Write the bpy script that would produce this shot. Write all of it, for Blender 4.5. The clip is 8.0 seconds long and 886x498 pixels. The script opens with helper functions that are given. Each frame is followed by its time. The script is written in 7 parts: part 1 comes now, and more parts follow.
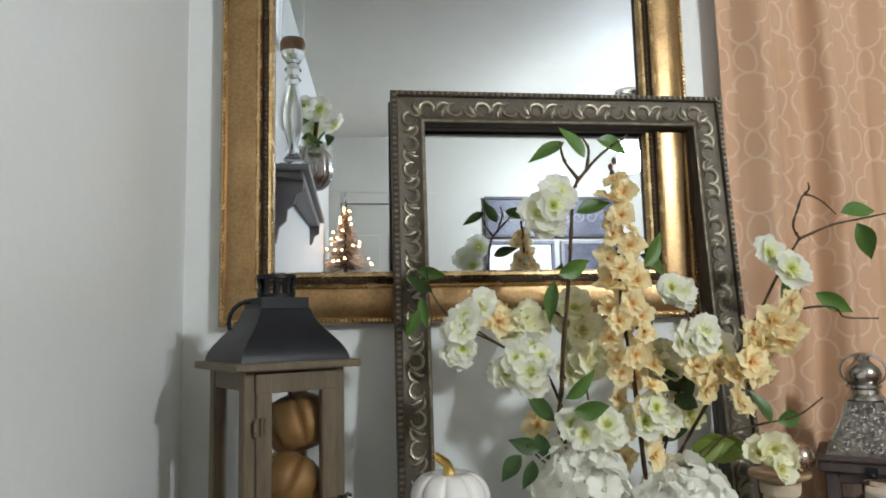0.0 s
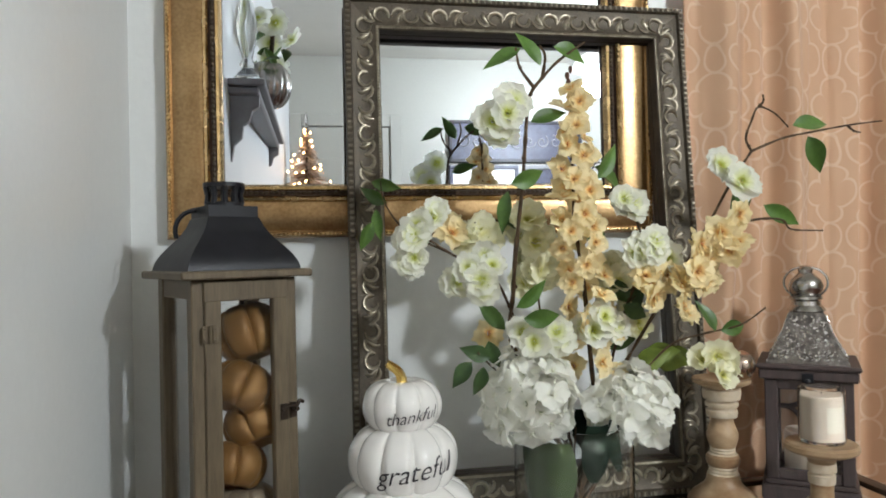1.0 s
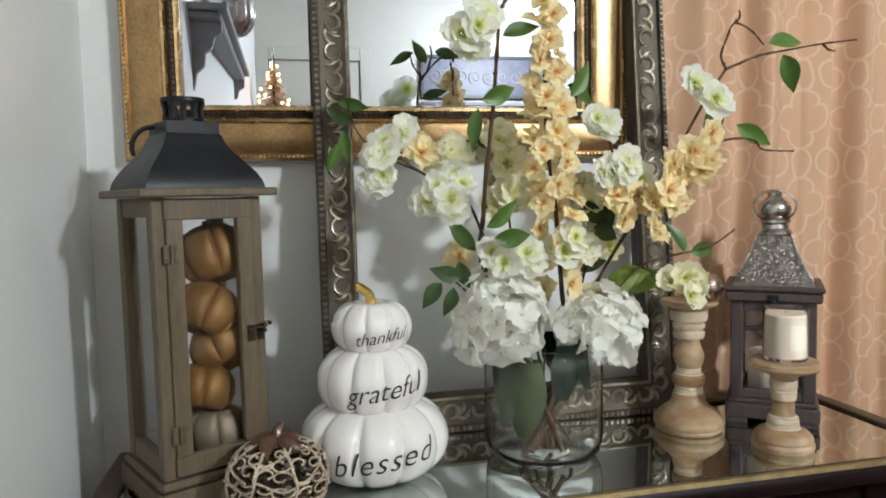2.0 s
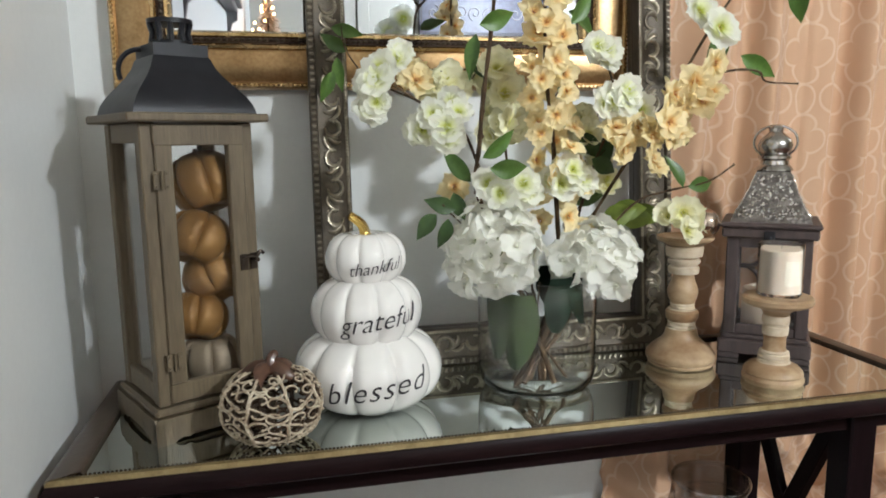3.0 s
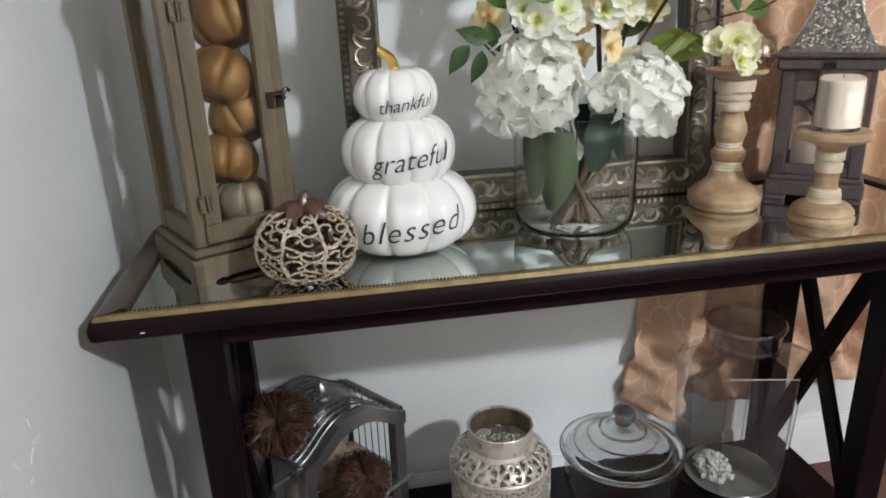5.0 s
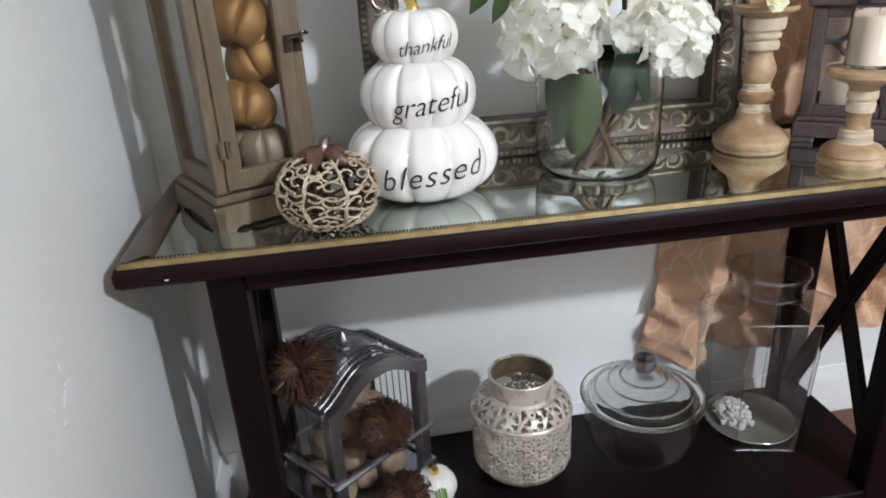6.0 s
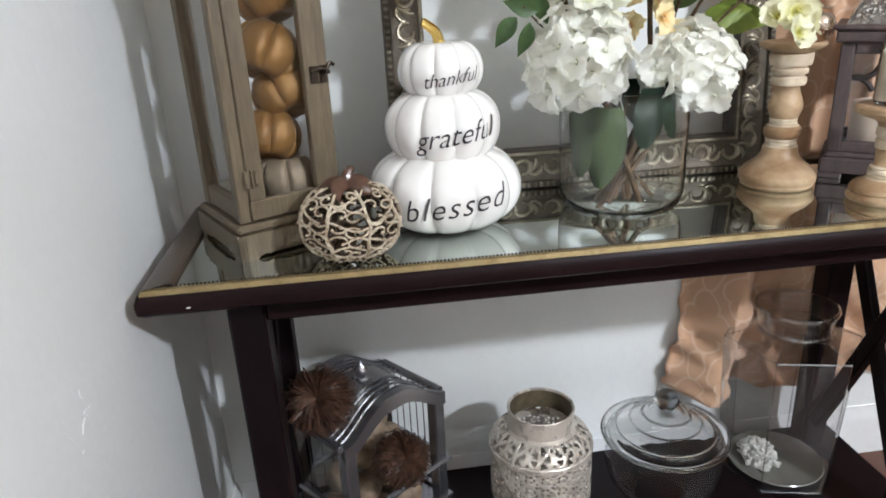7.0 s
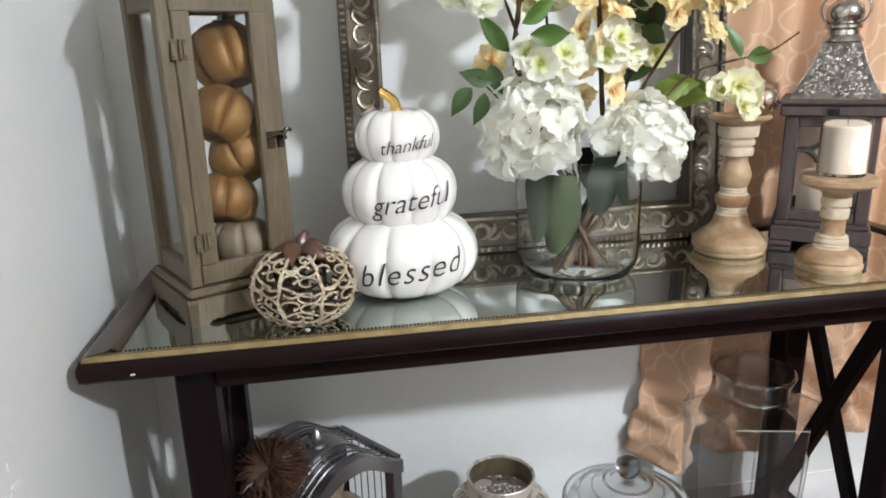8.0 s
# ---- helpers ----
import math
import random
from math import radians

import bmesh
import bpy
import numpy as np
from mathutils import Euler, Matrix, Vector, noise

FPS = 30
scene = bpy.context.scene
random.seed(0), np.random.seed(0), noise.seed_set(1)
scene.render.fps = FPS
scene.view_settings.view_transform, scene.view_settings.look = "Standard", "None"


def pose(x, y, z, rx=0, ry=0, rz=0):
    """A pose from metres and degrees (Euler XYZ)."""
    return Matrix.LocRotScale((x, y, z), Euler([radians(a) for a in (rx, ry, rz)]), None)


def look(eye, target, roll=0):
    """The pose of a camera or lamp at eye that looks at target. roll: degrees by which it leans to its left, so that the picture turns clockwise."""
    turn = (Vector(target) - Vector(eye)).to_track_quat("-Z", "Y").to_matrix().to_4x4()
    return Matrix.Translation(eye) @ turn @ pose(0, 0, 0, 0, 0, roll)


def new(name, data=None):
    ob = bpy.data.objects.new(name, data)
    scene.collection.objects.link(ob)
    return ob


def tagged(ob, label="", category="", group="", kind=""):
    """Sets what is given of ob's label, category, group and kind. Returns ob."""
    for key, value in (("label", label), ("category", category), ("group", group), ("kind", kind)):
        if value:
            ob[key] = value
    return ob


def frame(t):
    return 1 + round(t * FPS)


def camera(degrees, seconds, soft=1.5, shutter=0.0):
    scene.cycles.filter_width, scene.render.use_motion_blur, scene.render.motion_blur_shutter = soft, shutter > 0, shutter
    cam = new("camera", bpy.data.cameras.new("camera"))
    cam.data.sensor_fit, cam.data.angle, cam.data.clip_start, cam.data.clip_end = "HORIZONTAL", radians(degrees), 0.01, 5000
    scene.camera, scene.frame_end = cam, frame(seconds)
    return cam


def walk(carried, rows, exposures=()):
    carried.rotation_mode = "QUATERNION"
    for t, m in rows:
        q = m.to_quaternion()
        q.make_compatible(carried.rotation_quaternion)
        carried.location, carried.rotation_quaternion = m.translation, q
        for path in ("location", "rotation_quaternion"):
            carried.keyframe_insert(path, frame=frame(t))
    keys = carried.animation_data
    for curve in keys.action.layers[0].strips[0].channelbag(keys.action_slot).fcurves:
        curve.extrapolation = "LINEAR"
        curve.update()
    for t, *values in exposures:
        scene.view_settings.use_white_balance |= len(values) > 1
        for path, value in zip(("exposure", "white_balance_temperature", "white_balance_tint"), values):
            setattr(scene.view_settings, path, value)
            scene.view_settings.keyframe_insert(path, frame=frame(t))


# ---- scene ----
cam = camera(65.3, 8.0, soft=1.8)
PATH = [
    (0, (0.264, -0.902, 1.259), (0.522, 1.069, 1.483), -1.3),
    (0.5, (0.271, -0.897, 1.243), (0.566, 1.077, 1.368), -1.1),
    (1, (0.286, -0.892, 1.231), (0.637, 1.077, 1.247), -1.2),
    (1.5, (0.29, -0.882, 1.211), (0.707, 1.073, 1.139), -1.7),
    (3, (0.299, -0.867, 1.176), (0.723, 1.063, 0.865), -0.7),
    (3.5, (0.299, -0.862, 1.165), (0.681, 1.06, 0.765), -1.3),
    (4, (0.301, -0.853, 1.153), (0.655, 1.053, 0.664), -1.4),
    (4.5, (0.299, -0.844, 1.139), (0.627, 1.037, 0.545), -1.7),
    (5, (0.301, -0.846, 1.13), (0.604, 1.01, 0.451), -2.3),
    (6.5, (0.283, -0.837, 1.108), (0.519, 0.978, 0.3), -3.5),
    (7, (0.282, -0.832, 1.114), (0.496, 1.024, 0.401), -2.9),
    (7.5, (0.29, -0.828, 1.116), (0.532, 1.05, 0.471), -1.9),
    (8, (0.305, -0.831, 1.119), (0.614, 1.067, 0.567), -1.7),
]
EXPOSURES = [(0, -0.49, 6270, 8), (1.5, -0.28, 6250, 9), (3, -0.10, 6250, 9), (3.5, -0.02, 6250, 9), (5, -0.01, 6150, 11), (6.5, 0.31, 6020, 13), (8, 0.35, 6170, 12)]
walk(cam, [(t, look(eye, target, roll)) for t, eye, target, roll in PATH], EXPOSURES)

# ---------------- light ----------------
world = bpy.data.worlds.new("room_world")
scene.world = world
world.use_nodes = True
world.node_tree.nodes["Background"].inputs["Color"].default_value = (0.75, 0.85, 1.0, 1)
world.node_tree.nodes["Background"].inputs["Strength"].default_value = 0.05
LAMP_POWER = 960.0
LAMP_AT = (1.847, -1.957, 2.184)

# ---------------- plan ----------------
WALL_L, WALL_B, WALL_F, WALL_R, CEIL = -0.05, 0.44, -3.0, 5.4, 2.595
TOP = 0.775      # tabletop mirror
SHELF = 0.145   # lower shelf


# ---------------- mesh tools ----------------
class Build:
    """Collects verts, faces, material slots and optional uvs of one mesh."""

    def __init__(self):
        self.v, self.f, self.m = [], [], []

    def add(self, verts, faces, slot=0):
        k = len(self.v)
        self.v += [tuple(p) for p in verts]
        self.f += [tuple(k + a for a in face) for face in faces]
        self.m += [slot] * len(faces)
        return self

    def box(self, c, s, b=0.0, m=None, slot=0):
        """A box of centre c and size s with chamfered edges, turned by m."""
        hx, hy, hz = s[0] / 2, s[1] / 2, s[2] / 2
        b = min(b, 0.49 * min(s))
        if b <= 0:
            vs = [(x, y, z) for x in (-hx, hx) for y in (-hy, hy) for z in (-hz, hz)]
            fs = [(0, 1, 3, 2), (4, 6, 7, 5), (0, 4, 5, 1), (2, 3, 7, 6), (0, 2, 6, 4), (1, 5, 7, 3)]
        else:
            vs, key = [], {}
            for sx in (-1, 1):
                for sy in (-1, 1):
                    for sz in (-1, 1):
                        for ax in range(3):
                            p = [sx * (hx - b), sy * (hy - b), sz * (hz - b)]
                            p[ax] = (sx * hx, sy * hy, sz * hz)[ax]
                            key[sx, sy, sz, ax] = len(vs)
                            vs.append(p)
            fs = []
            for ax in range(3):
                o = [a for a in range(3) if a != ax]
                for sg in (-1, 1):
                    q = []
                    for a, c2 in ((-1, -1), (1, -1), (1, 1), (-1, 1)):
                        t = [0, 0, 0]
                        t[ax], t[o[0]], t[o[1]] = sg, a, c2
                        q.append(key[t[0], t[1], t[2], ax])
                    fs.append(tuple(q))
            for ax in range(3):
                o = [a for a in range(3) if a != ax]
                for a in (-1, 1):
                    for c2 in (-1, 1):
                        q = []
                        for sg, w in ((-1, o[0]), (1, o[0]), (1, o[1]), (-1, o[1])):
                            t = [0, 0, 0]
                            t[ax], t[o[0]], t[o[1]] = sg, a, c2
                            q.append(key[t[0], t[1], t[2], w])
                        fs.append(tuple(q))
            for sx in (-1, 1):
                for sy in (-1, 1):
                    for sz in (-1, 1):
                        fs.append(tuple(key[sx, sy, sz, a] for a in range(3)))
        mm = m or Matrix()
        return self.add([mm @ (Vector(p) + Vector(c)) for p in vs], fs, slot)

    def lathe(self, prof, n=32, rib=None, c=(0, 0, 0), slot=0, close=False, m=None):
        """prof: (radius, height) pairs; rib(angle, radius, k) gives a new radius."""
        vs, fs = [], []
        for k, (r, z) in enumerate(prof):
            for a in range(n):
                t = 2 * math.pi * a / n
                rr = rib(t, r, k) if rib else r
                vs.append((c[0] + rr * math.cos(t), c[1] + rr * math.sin(t), c[2] + z))
        rows = len(prof)
        for k in range(rows if close else rows - 1):
            k2 = (k + 1) % rows
            for a in range(n):
                b = (a + 1) % n
                fs.append((k * n + a, k * n + b, k2 * n + b, k2 * n + a))
        if not close:
            if prof[0][0] > 1e-4:
                fs.append(tuple(range(n))[::-1])
            if prof[-1][0] > 1e-4:
                fs.append(tuple((rows - 1) * n + a for a in range(n)))
        if m:
            vs = [m @ Vector(p) for p in vs]
        return self.add(vs, fs, slot)

    def tube(self, pts, rad, n=8, slot=0, flat=1.0):
        """A tube through pts; rad: one radius or one a point."""
        pts = [Vector(p) for p in pts]
        rads = rad if isinstance(rad, (list, tuple)) else [rad] * len(pts)
        vs, fs = [], []
        up = None
        for k, p in enumerate(pts):
            d = (pts[min(k + 1, len(pts) - 1)] - pts[max(k - 1, 0)]).normalized()
            if up is None:
                up = d.orthogonal().normalized()
            up = (up - d * up.dot(d))
            up = up.normalized() if up.length > 1e-6 else d.orthogonal().normalized()
            side = d.cross(up)
            for a in range(n):
                t = 2 * math.pi * a / n
                vs.append(p + rads[k] * (math.cos(t) * up + flat * math.sin(t) * side))
        for k in range(len(pts) - 1):
            for a in range(n):
                b = (a + 1) % n
                fs.append((k * n + a, k * n + b, (k + 1) * n + b, (k + 1) * n + a))
        fs.append(tuple(range(n))[::-1])
        fs.append(tuple((len(pts) - 1) * n + a for a in range(n)))
        return self.add(vs, fs, slot)

    def ball(self, c, r, n=12, s=(1, 1, 1), slot=0):
        rows = max(4, n // 2)
        prof = [(max(r * math.sin(math.pi * k / rows), 1e-5), -r * math.cos(math.pi * k / rows)) for k in range(rows + 1)]
        m = Matrix.Translation(c) @ Matrix.Diagonal((*s, 1))
        return self.lathe(prof, n, m=m, slot=slot)

    def stamp(self, other, ms):
        for m in ms:
            k = len(self.v)
            self.v += [tuple(m @ Vector(p)) for p in other.v]
            self.f += [tuple(k + a for a in face) for face in other.f]
            self.m += other.m
        return self

    def prism(self, poly, y0, y1, m=None, slot=0):
        """An outline in x, z, thick from y0 to y1."""
        n = len(poly)
        mm = m or Matrix()
        vs = [mm @ Vector((x, y, z)) for y in (y0, y1) for x, z in poly]
        fs = [tuple(range(n)), tuple(range(2 * n - 1, n - 1, -1))]
        fs += [(a, a + n, (a + 1) % n + n, (a + 1) % n) for a in range(n)]
        return self.add(vs, fs, slot)


def mesh_of(name, b, mats, smooth=True, sharp=35):
    me = bpy.data.meshes.new(name)
    me.from_pydata(b.v, [], b.f)
    for m in mats if isinstance(mats, (list, tuple)) else [mats]:
        me.materials.append(m)
    bm = bmesh.new()
    bm.from_mesh(me)
    bmesh.ops.recalc_face_normals(bm, faces=bm.faces)
    bm.to_mesh(me)
    bm.free()
    me.polygons.foreach_set("material_index", b.m)
    if smooth:
        me.shade_smooth()
        me.set_sharp_from_angle(angle=radians(sharp))
    me.update()
    return me


def part(name, b, mats, parent=None, label="", smooth=True, sharp=35, at=None):
    """One mesh object under a thing or a part, or at top level."""
    me = b if isinstance(b, bpy.types.Mesh) else mesh_of(name, b, mats, smooth, sharp)
    ob = new(name, me)
    ob.parent = parent
    if at is not None:
        ob.matrix_basis = at
    return tagged(ob, label) if label else ob


def thing(name, label, category, at=None, group="", kind=""):
    ob = new(name)
    ob.empty_display_size = 0.05
    if at is not None:
        ob.matrix_basis = at
    return tagged(ob, label, category, group, kind)


def curve(pts, per=6):
    """Catmull-Rom through pts."""
    p = [Vector(a) for a in pts]
    p = [2 * p[0] - p[1]] + p + [2 * p[-1] - p[-2]]
    out = []
    for k in range(1, len(p) - 2):
        for j in range(per):
            t = j / per
            out.append(0.5 * (2 * p[k] + (p[k + 1] - p[k - 1]) * t + (2 * p[k - 1] - 5 * p[k] + 4 * p[k + 1] - p[k + 2]) * t * t
                              + (3 * p[k] - p[k - 1] - 3 * p[k + 1] + p[k + 2]) * t ** 3))
    return out + [p[-2]]


def taper(n, a, b):
    return [a + (b - a) * k / (n - 1) for k in range(n)]


# ---------------- materials ----------------
def mat(name, c1, c2=None, rough=0.5, spec=0.5, metal=0.0, scale=8.0, detail=4.0, fine=60.0, bump=0.0, bscale=None, stretch=(1, 1, 1),
        rvar=0.1, coat=0.0, trans=0.0, ior=1.45, sss=0.0, emit=0.0, per_object=0.0, fine_mix=0.35):
    m = bpy.data.materials.new(name)
    m.use_nodes = True
    nt = m.node_tree
    p = nt.nodes["Principled BSDF"]
    lk = nt.links.new
    tc = nt.nodes.new("ShaderNodeTexCoord")
    mp = nt.nodes.new("ShaderNodeMapping")
    mp.inputs["Scale"].default_value = stretch
    lk(tc.outputs["Object"], mp.inputs["Vector"])
    c2 = c2 or tuple(0.82 * a for a in c1)
    n1 = nt.nodes.new("ShaderNodeTexNoise")
    n1.inputs["Scale"].default_value, n1.inputs["Detail"].default_value = scale, detail
    n2 = nt.nodes.new("ShaderNodeTexNoise")
    n2.inputs["Scale"].default_value, n2.inputs["Detail"].default_value = fine, 3
    for n in (n1, n2):
        lk(mp.outputs[0], n.inputs["Vector"])
    mx = nt.nodes.new("ShaderNodeMix")
    mx.data_type = "FLOAT"
    mx.inputs["Factor"].default_value = fine_mix
    lk(n1.outputs["Fac"], mx.inputs["A"])
    lk(n2.outputs["Fac"], mx.inputs["B"])
    ramp = nt.nodes.new("ShaderNodeValToRGB")
    ramp.color_ramp.elements[0].position, ramp.color_ramp.elements[1].position = 0.35, 0.65
    ramp.color_ramp.elements[0].color, ramp.color_ramp.elements[1].color = (*c2, 1), (*c1, 1)
    lk(mx.outputs["Result"], ramp.inputs["Fac"])
    col = ramp.outputs["Color"]
    if per_object:
        oi = nt.nodes.new("ShaderNodeObjectInfo")
        hsv = nt.nodes.new("ShaderNodeHueSaturation")
        mr = nt.nodes.new("ShaderNodeMapRange")
        mr.inputs["To Min"].default_value, mr.inputs["To Max"].default_value = 1 - per_object, 1 + per_object
        lk(oi.outputs["Random"], mr.inputs["Value"])
        lk(mr.outputs[0], hsv.inputs["Value"])
        lk(col, hsv.inputs["Color"])
        col = hsv.outputs["Color"]
    lk(col, p.inputs["Base Color"])
    mr = nt.nodes.new("ShaderNodeMapRange")
    mr.inputs["To Min"].default_value, mr.inputs["To Max"].default_value = max(0.0, rough - rvar), min(1.0, rough + rvar)
    lk(n1.outputs["Fac"], mr.inputs["Value"])
    lk(mr.outputs[0], p.inputs["Roughness"])
    p.inputs["Metallic"].default_value = metal
    p.inputs["Specular IOR Level"].default_value = spec
    p.inputs["Coat Weight"].default_value = coat
    p.inputs["Coat Roughness"].default_value = 0.08
    p.inputs["Transmission Weight"].default_value = trans
    p.inputs["IOR"].default_value = ior
    if sss:
        p.inputs["Subsurface Weight"].default_value = sss
        p.inputs["Subsurface Radius"].default_value = (0.01, 0.008, 0.006)
    if emit:
        p.inputs["Emission Color"].default_value = (*c1, 1)
        p.inputs["Emission Strength"].default_value = emit
    if bump:
        n3 = nt.nodes.new("ShaderNodeTexNoise")
        n3.inputs["Scale"].default_value, n3.inputs["Detail"].default_value = bscale or fine, 5
        lk(mp.outputs[0], n3.inputs["Vector"])
        bp = nt.nodes.new("ShaderNodeBump")
        bp.inputs["Strength"].default_value, bp.inputs["Distance"].default_value = bump, 0.004
        lk(n3.outputs["Fac"], bp.inputs["Height"])
        lk(bp.outputs[0], p.inputs["Normal"])
    return m


def plain_glass(name, tint=(1, 1, 1), rough=0.0, ior=1.45):
    m = bpy.data.materials.new(name)
    m.use_nodes = True
    p = m.node_tree.nodes["Principled BSDF"]
    p.inputs["Base Color"].default_value = (*tint, 1)
    p.inputs["Roughness"].default_value = rough
    p.inputs["Transmission Weight"].default_value = 1.0
    p.inputs["IOR"].default_value = ior
    return m


def thin_glass(name, tint=0.96, ior=1.5, grazing=0.9):
    """A single sheet of clear glass: light passes, and the surface mirrors by Fresnel."""
    m = bpy.data.materials.new(name)
    m.use_nodes = True
    nt = m.node_tree
    tr = nt.nodes.new("ShaderNodeBsdfTransparent")
    tr.inputs["Color"].default_value = (tint, tint, tint, 1)
    gl = nt.nodes.new("ShaderNodeBsdfGlossy")
    gl.inputs["Roughness"].default_value = 0.02
    lw = nt.nodes.new("ShaderNodeLayerWeight")
    lw.inputs["Blend"].default_value = 0.5
    pw = nt.nodes.new("ShaderNodeMath")
    pw.operation = "POWER"
    pw.inputs[1].default_value = 3.0
    nt.links.new(lw.outputs["Facing"], pw.inputs[0])
    sc = nt.nodes.new("ShaderNodeMath")
    sc.operation = "MULTIPLY_ADD"
    sc.inputs[1].default_value, sc.inputs[2].default_value = grazing, ((ior - 1) / (ior + 1)) ** 2
    nt.links.new(pw.outputs[0], sc.inputs[0])
    mx = nt.nodes.new("ShaderNodeMixShader")
    nt.links.new(sc.outputs[0], mx.inputs[0])
    nt.links.new(tr.outputs[0], mx.inputs[1])
    nt.links.new(gl.outputs[0], mx.inputs[2])
    nt.links.new(mx.outputs[0], nt.nodes["Material Output"].inputs["Surface"])
    return m


def mirror_glass(name, tint, rough=0.01):
    m = bpy.data.materials.new(name)
    m.use_nodes = True
    p = m.node_tree.nodes["Principled BSDF"]
    p.inputs["Base Color"].default_value = (*tint, 1)
    p.inputs["Metallic"].default_value = 1.0
    p.inputs["Roughness"].default_value = rough
    return m


def petal_mat(name, core, mid, edge, r_core, r_edge, thin=0.30):
    """Colour runs from the flower's heart to the petals' edge."""
    m = bpy.data.materials.new(name)
    m.use_nodes = True
    nt = m.node_tree
    lk = nt.links.new
    p = nt.nodes["Principled BSDF"]
    tc = nt.nodes.new("ShaderNodeTexCoord")
    ln = nt.nodes.new("ShaderNodeVectorMath")
    ln.operation = "LENGTH"
    lk(tc.outputs["Object"], ln.inputs[0])
    ns = nt.nodes.new("ShaderNodeTexNoise")
    ns.inputs["Scale"].default_value = 150
    lk(tc.outputs["Object"], ns.inputs["Vector"])
    ad = nt.nodes.new("ShaderNodeMath")
    ad.operation = "MULTIPLY_ADD"
    ad.inputs[1].default_value = 0.008
    lk(ns.outputs["Fac"], ad.inputs[0])
    lk(ln.outputs["Value"], ad.inputs[2])
    mr = nt.nodes.new("ShaderNodeMapRange")
    mr.inputs["From Min"].default_value, mr.inputs["From Max"].default_value = r_core, r_edge
    lk(ad.outputs[0], mr.inputs["Value"])
    rp = nt.nodes.new("ShaderNodeValToRGB")
    rp.color_ramp.elements[0].color, rp.color_ramp.elements[1].color = (*core, 1), (*edge, 1)
    e = rp.color_ramp.elements.new(0.4)
    e.color = (*mid, 1)
    lk(mr.outputs[0], rp.inputs["Fac"])
    oi = nt.nodes.new("ShaderNodeObjectInfo")
    hs = nt.nodes.new("ShaderNodeHueSaturation")
    m2 = nt.nodes.new("ShaderNodeMapRange")
    m2.inputs["To Min"].default_value, m2.inputs["To Max"].default_value = 0.92, 1.04
    lk(oi.outputs["Random"], m2.inputs["Value"])
    lk(m2.outputs[0], hs.inputs["Value"])
    lk(rp.outputs["Color"], hs.inputs["Color"])
    lk(hs.outputs["Color"], p.inputs["Base Color"])
    p.inputs["Roughness"].default_value = 0.7
    tr = nt.nodes.new("ShaderNodeBsdfTranslucent")
    lk(hs.outputs["Color"], tr.inputs["Color"])
    mx = nt.nodes.new("ShaderNodeMixShader")
    mx.inputs[0].default_value = thin
    lk(p.outputs[0], mx.inputs[1])
    lk(tr.outputs[0], mx.inputs[2])
    lk(mx.outputs[0], nt.nodes["Material Output"].inputs["Surface"])
    return m


WALL = mat("wall_paint", (0.775, 0.785, 0.77), (0.735, 0.745, 0.735), rough=0.34, scale=3, fine=90, bump=0.30, bscale=34, rvar=0.10)
# white ceiling and far wall, darkened and warmed in colour to cut bounce light
CEILING = mat("dimmed_ceiling", (0.52, 0.505, 0.44), (0.49, 0.475, 0.415), rough=0.7, bump=0.15, bscale=120)
FAR_WALL = mat("dimmed_far_wall", (0.41, 0.40, 0.35), (0.385, 0.375, 0.33), rough=0.5, scale=3, fine=90, bump=0.12, bscale=140)
TRIM = mat("trim_paint", (0.80, 0.80, 0.79), (0.75, 0.75, 0.75), rough=0.35, scale=6)
# unseen wall; its dark beige is added to warm and dim bounced light
EAST_WALL = mat("bounce_tint_wall", (0.30, 0.215, 0.115), (0.27, 0.195, 0.105), rough=0.5, scale=3, fine=90, bump=0.12, bscale=140)
FLOOR_WOOD = mat("floor_wood", (0.13, 0.053, 0.031), (0.085, 0.034, 0.020), rough=0.32, scale=6, stretch=(1, 12, 1), fine=40, per_object=0.2, bump=0.1)
ESPRESSO = mat("espresso_wood", (0.014, 0.0062, 0.0066), (0.008, 0.0038, 0.0042), spec=0.09, rough=0.38, scale=10, stretch=(1, 8, 8), bump=0.06)
ESPRESSO_Z = mat("espresso_wood_upright", (0.009, 0.0047, 0.0056), (0.0055, 0.003, 0.0037), spec=0.1, rough=0.33, scale=10, stretch=(8, 8, 1), bump=0.06)
RAIL_BROWN = mat("rail_brown", (0.075, 0.048, 0.030), (0.045, 0.028, 0.018), rough=0.38, scale=14, bump=0.1)
RAIL_GOLD = mat("rail_gold", (0.34, 0.255, 0.125), (0.21, 0.150, 0.068), rough=0.38, rvar=0.06, metal=0.65, scale=40, fine=200, bump=0.08)
BEAD_DARK = mat("dark_bead", (0.075, 0.055, 0.030), (0.03, 0.02, 0.012), rough=0.4, metal=0.5, scale=120)
TOP_MIRROR = mirror_glass("tabletop_mirror", (0.70, 0.74, 0.71), 0.015)
WALL_MIRROR = mirror_glass("wall_mirror_glass", (0.70, 0.74, 0.81), 0.006)
GOLD_LEAF = mat("antique_gold", (0.43, 0.275, 0.125), (0.26, 0.155, 0.065), rough=0.33, rvar=0.08, metal=0.8, coat=0.3, scale=18, detail=8, fine=160, bump=0.18, bscale=90, fine_mix=0.45)
GOLD_LEAF.node_tree.nodes["Principled BSDF"].inputs["Coat Roughness"].default_value = 0.26
GOLD_LIP = mat("gold_lip", (0.66, 0.47, 0.24), (0.40, 0.25, 0.10), rough=0.26, metal=0.95, scale=30, fine=150, bump=0.08)
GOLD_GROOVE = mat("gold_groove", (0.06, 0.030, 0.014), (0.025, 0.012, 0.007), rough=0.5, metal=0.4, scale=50)
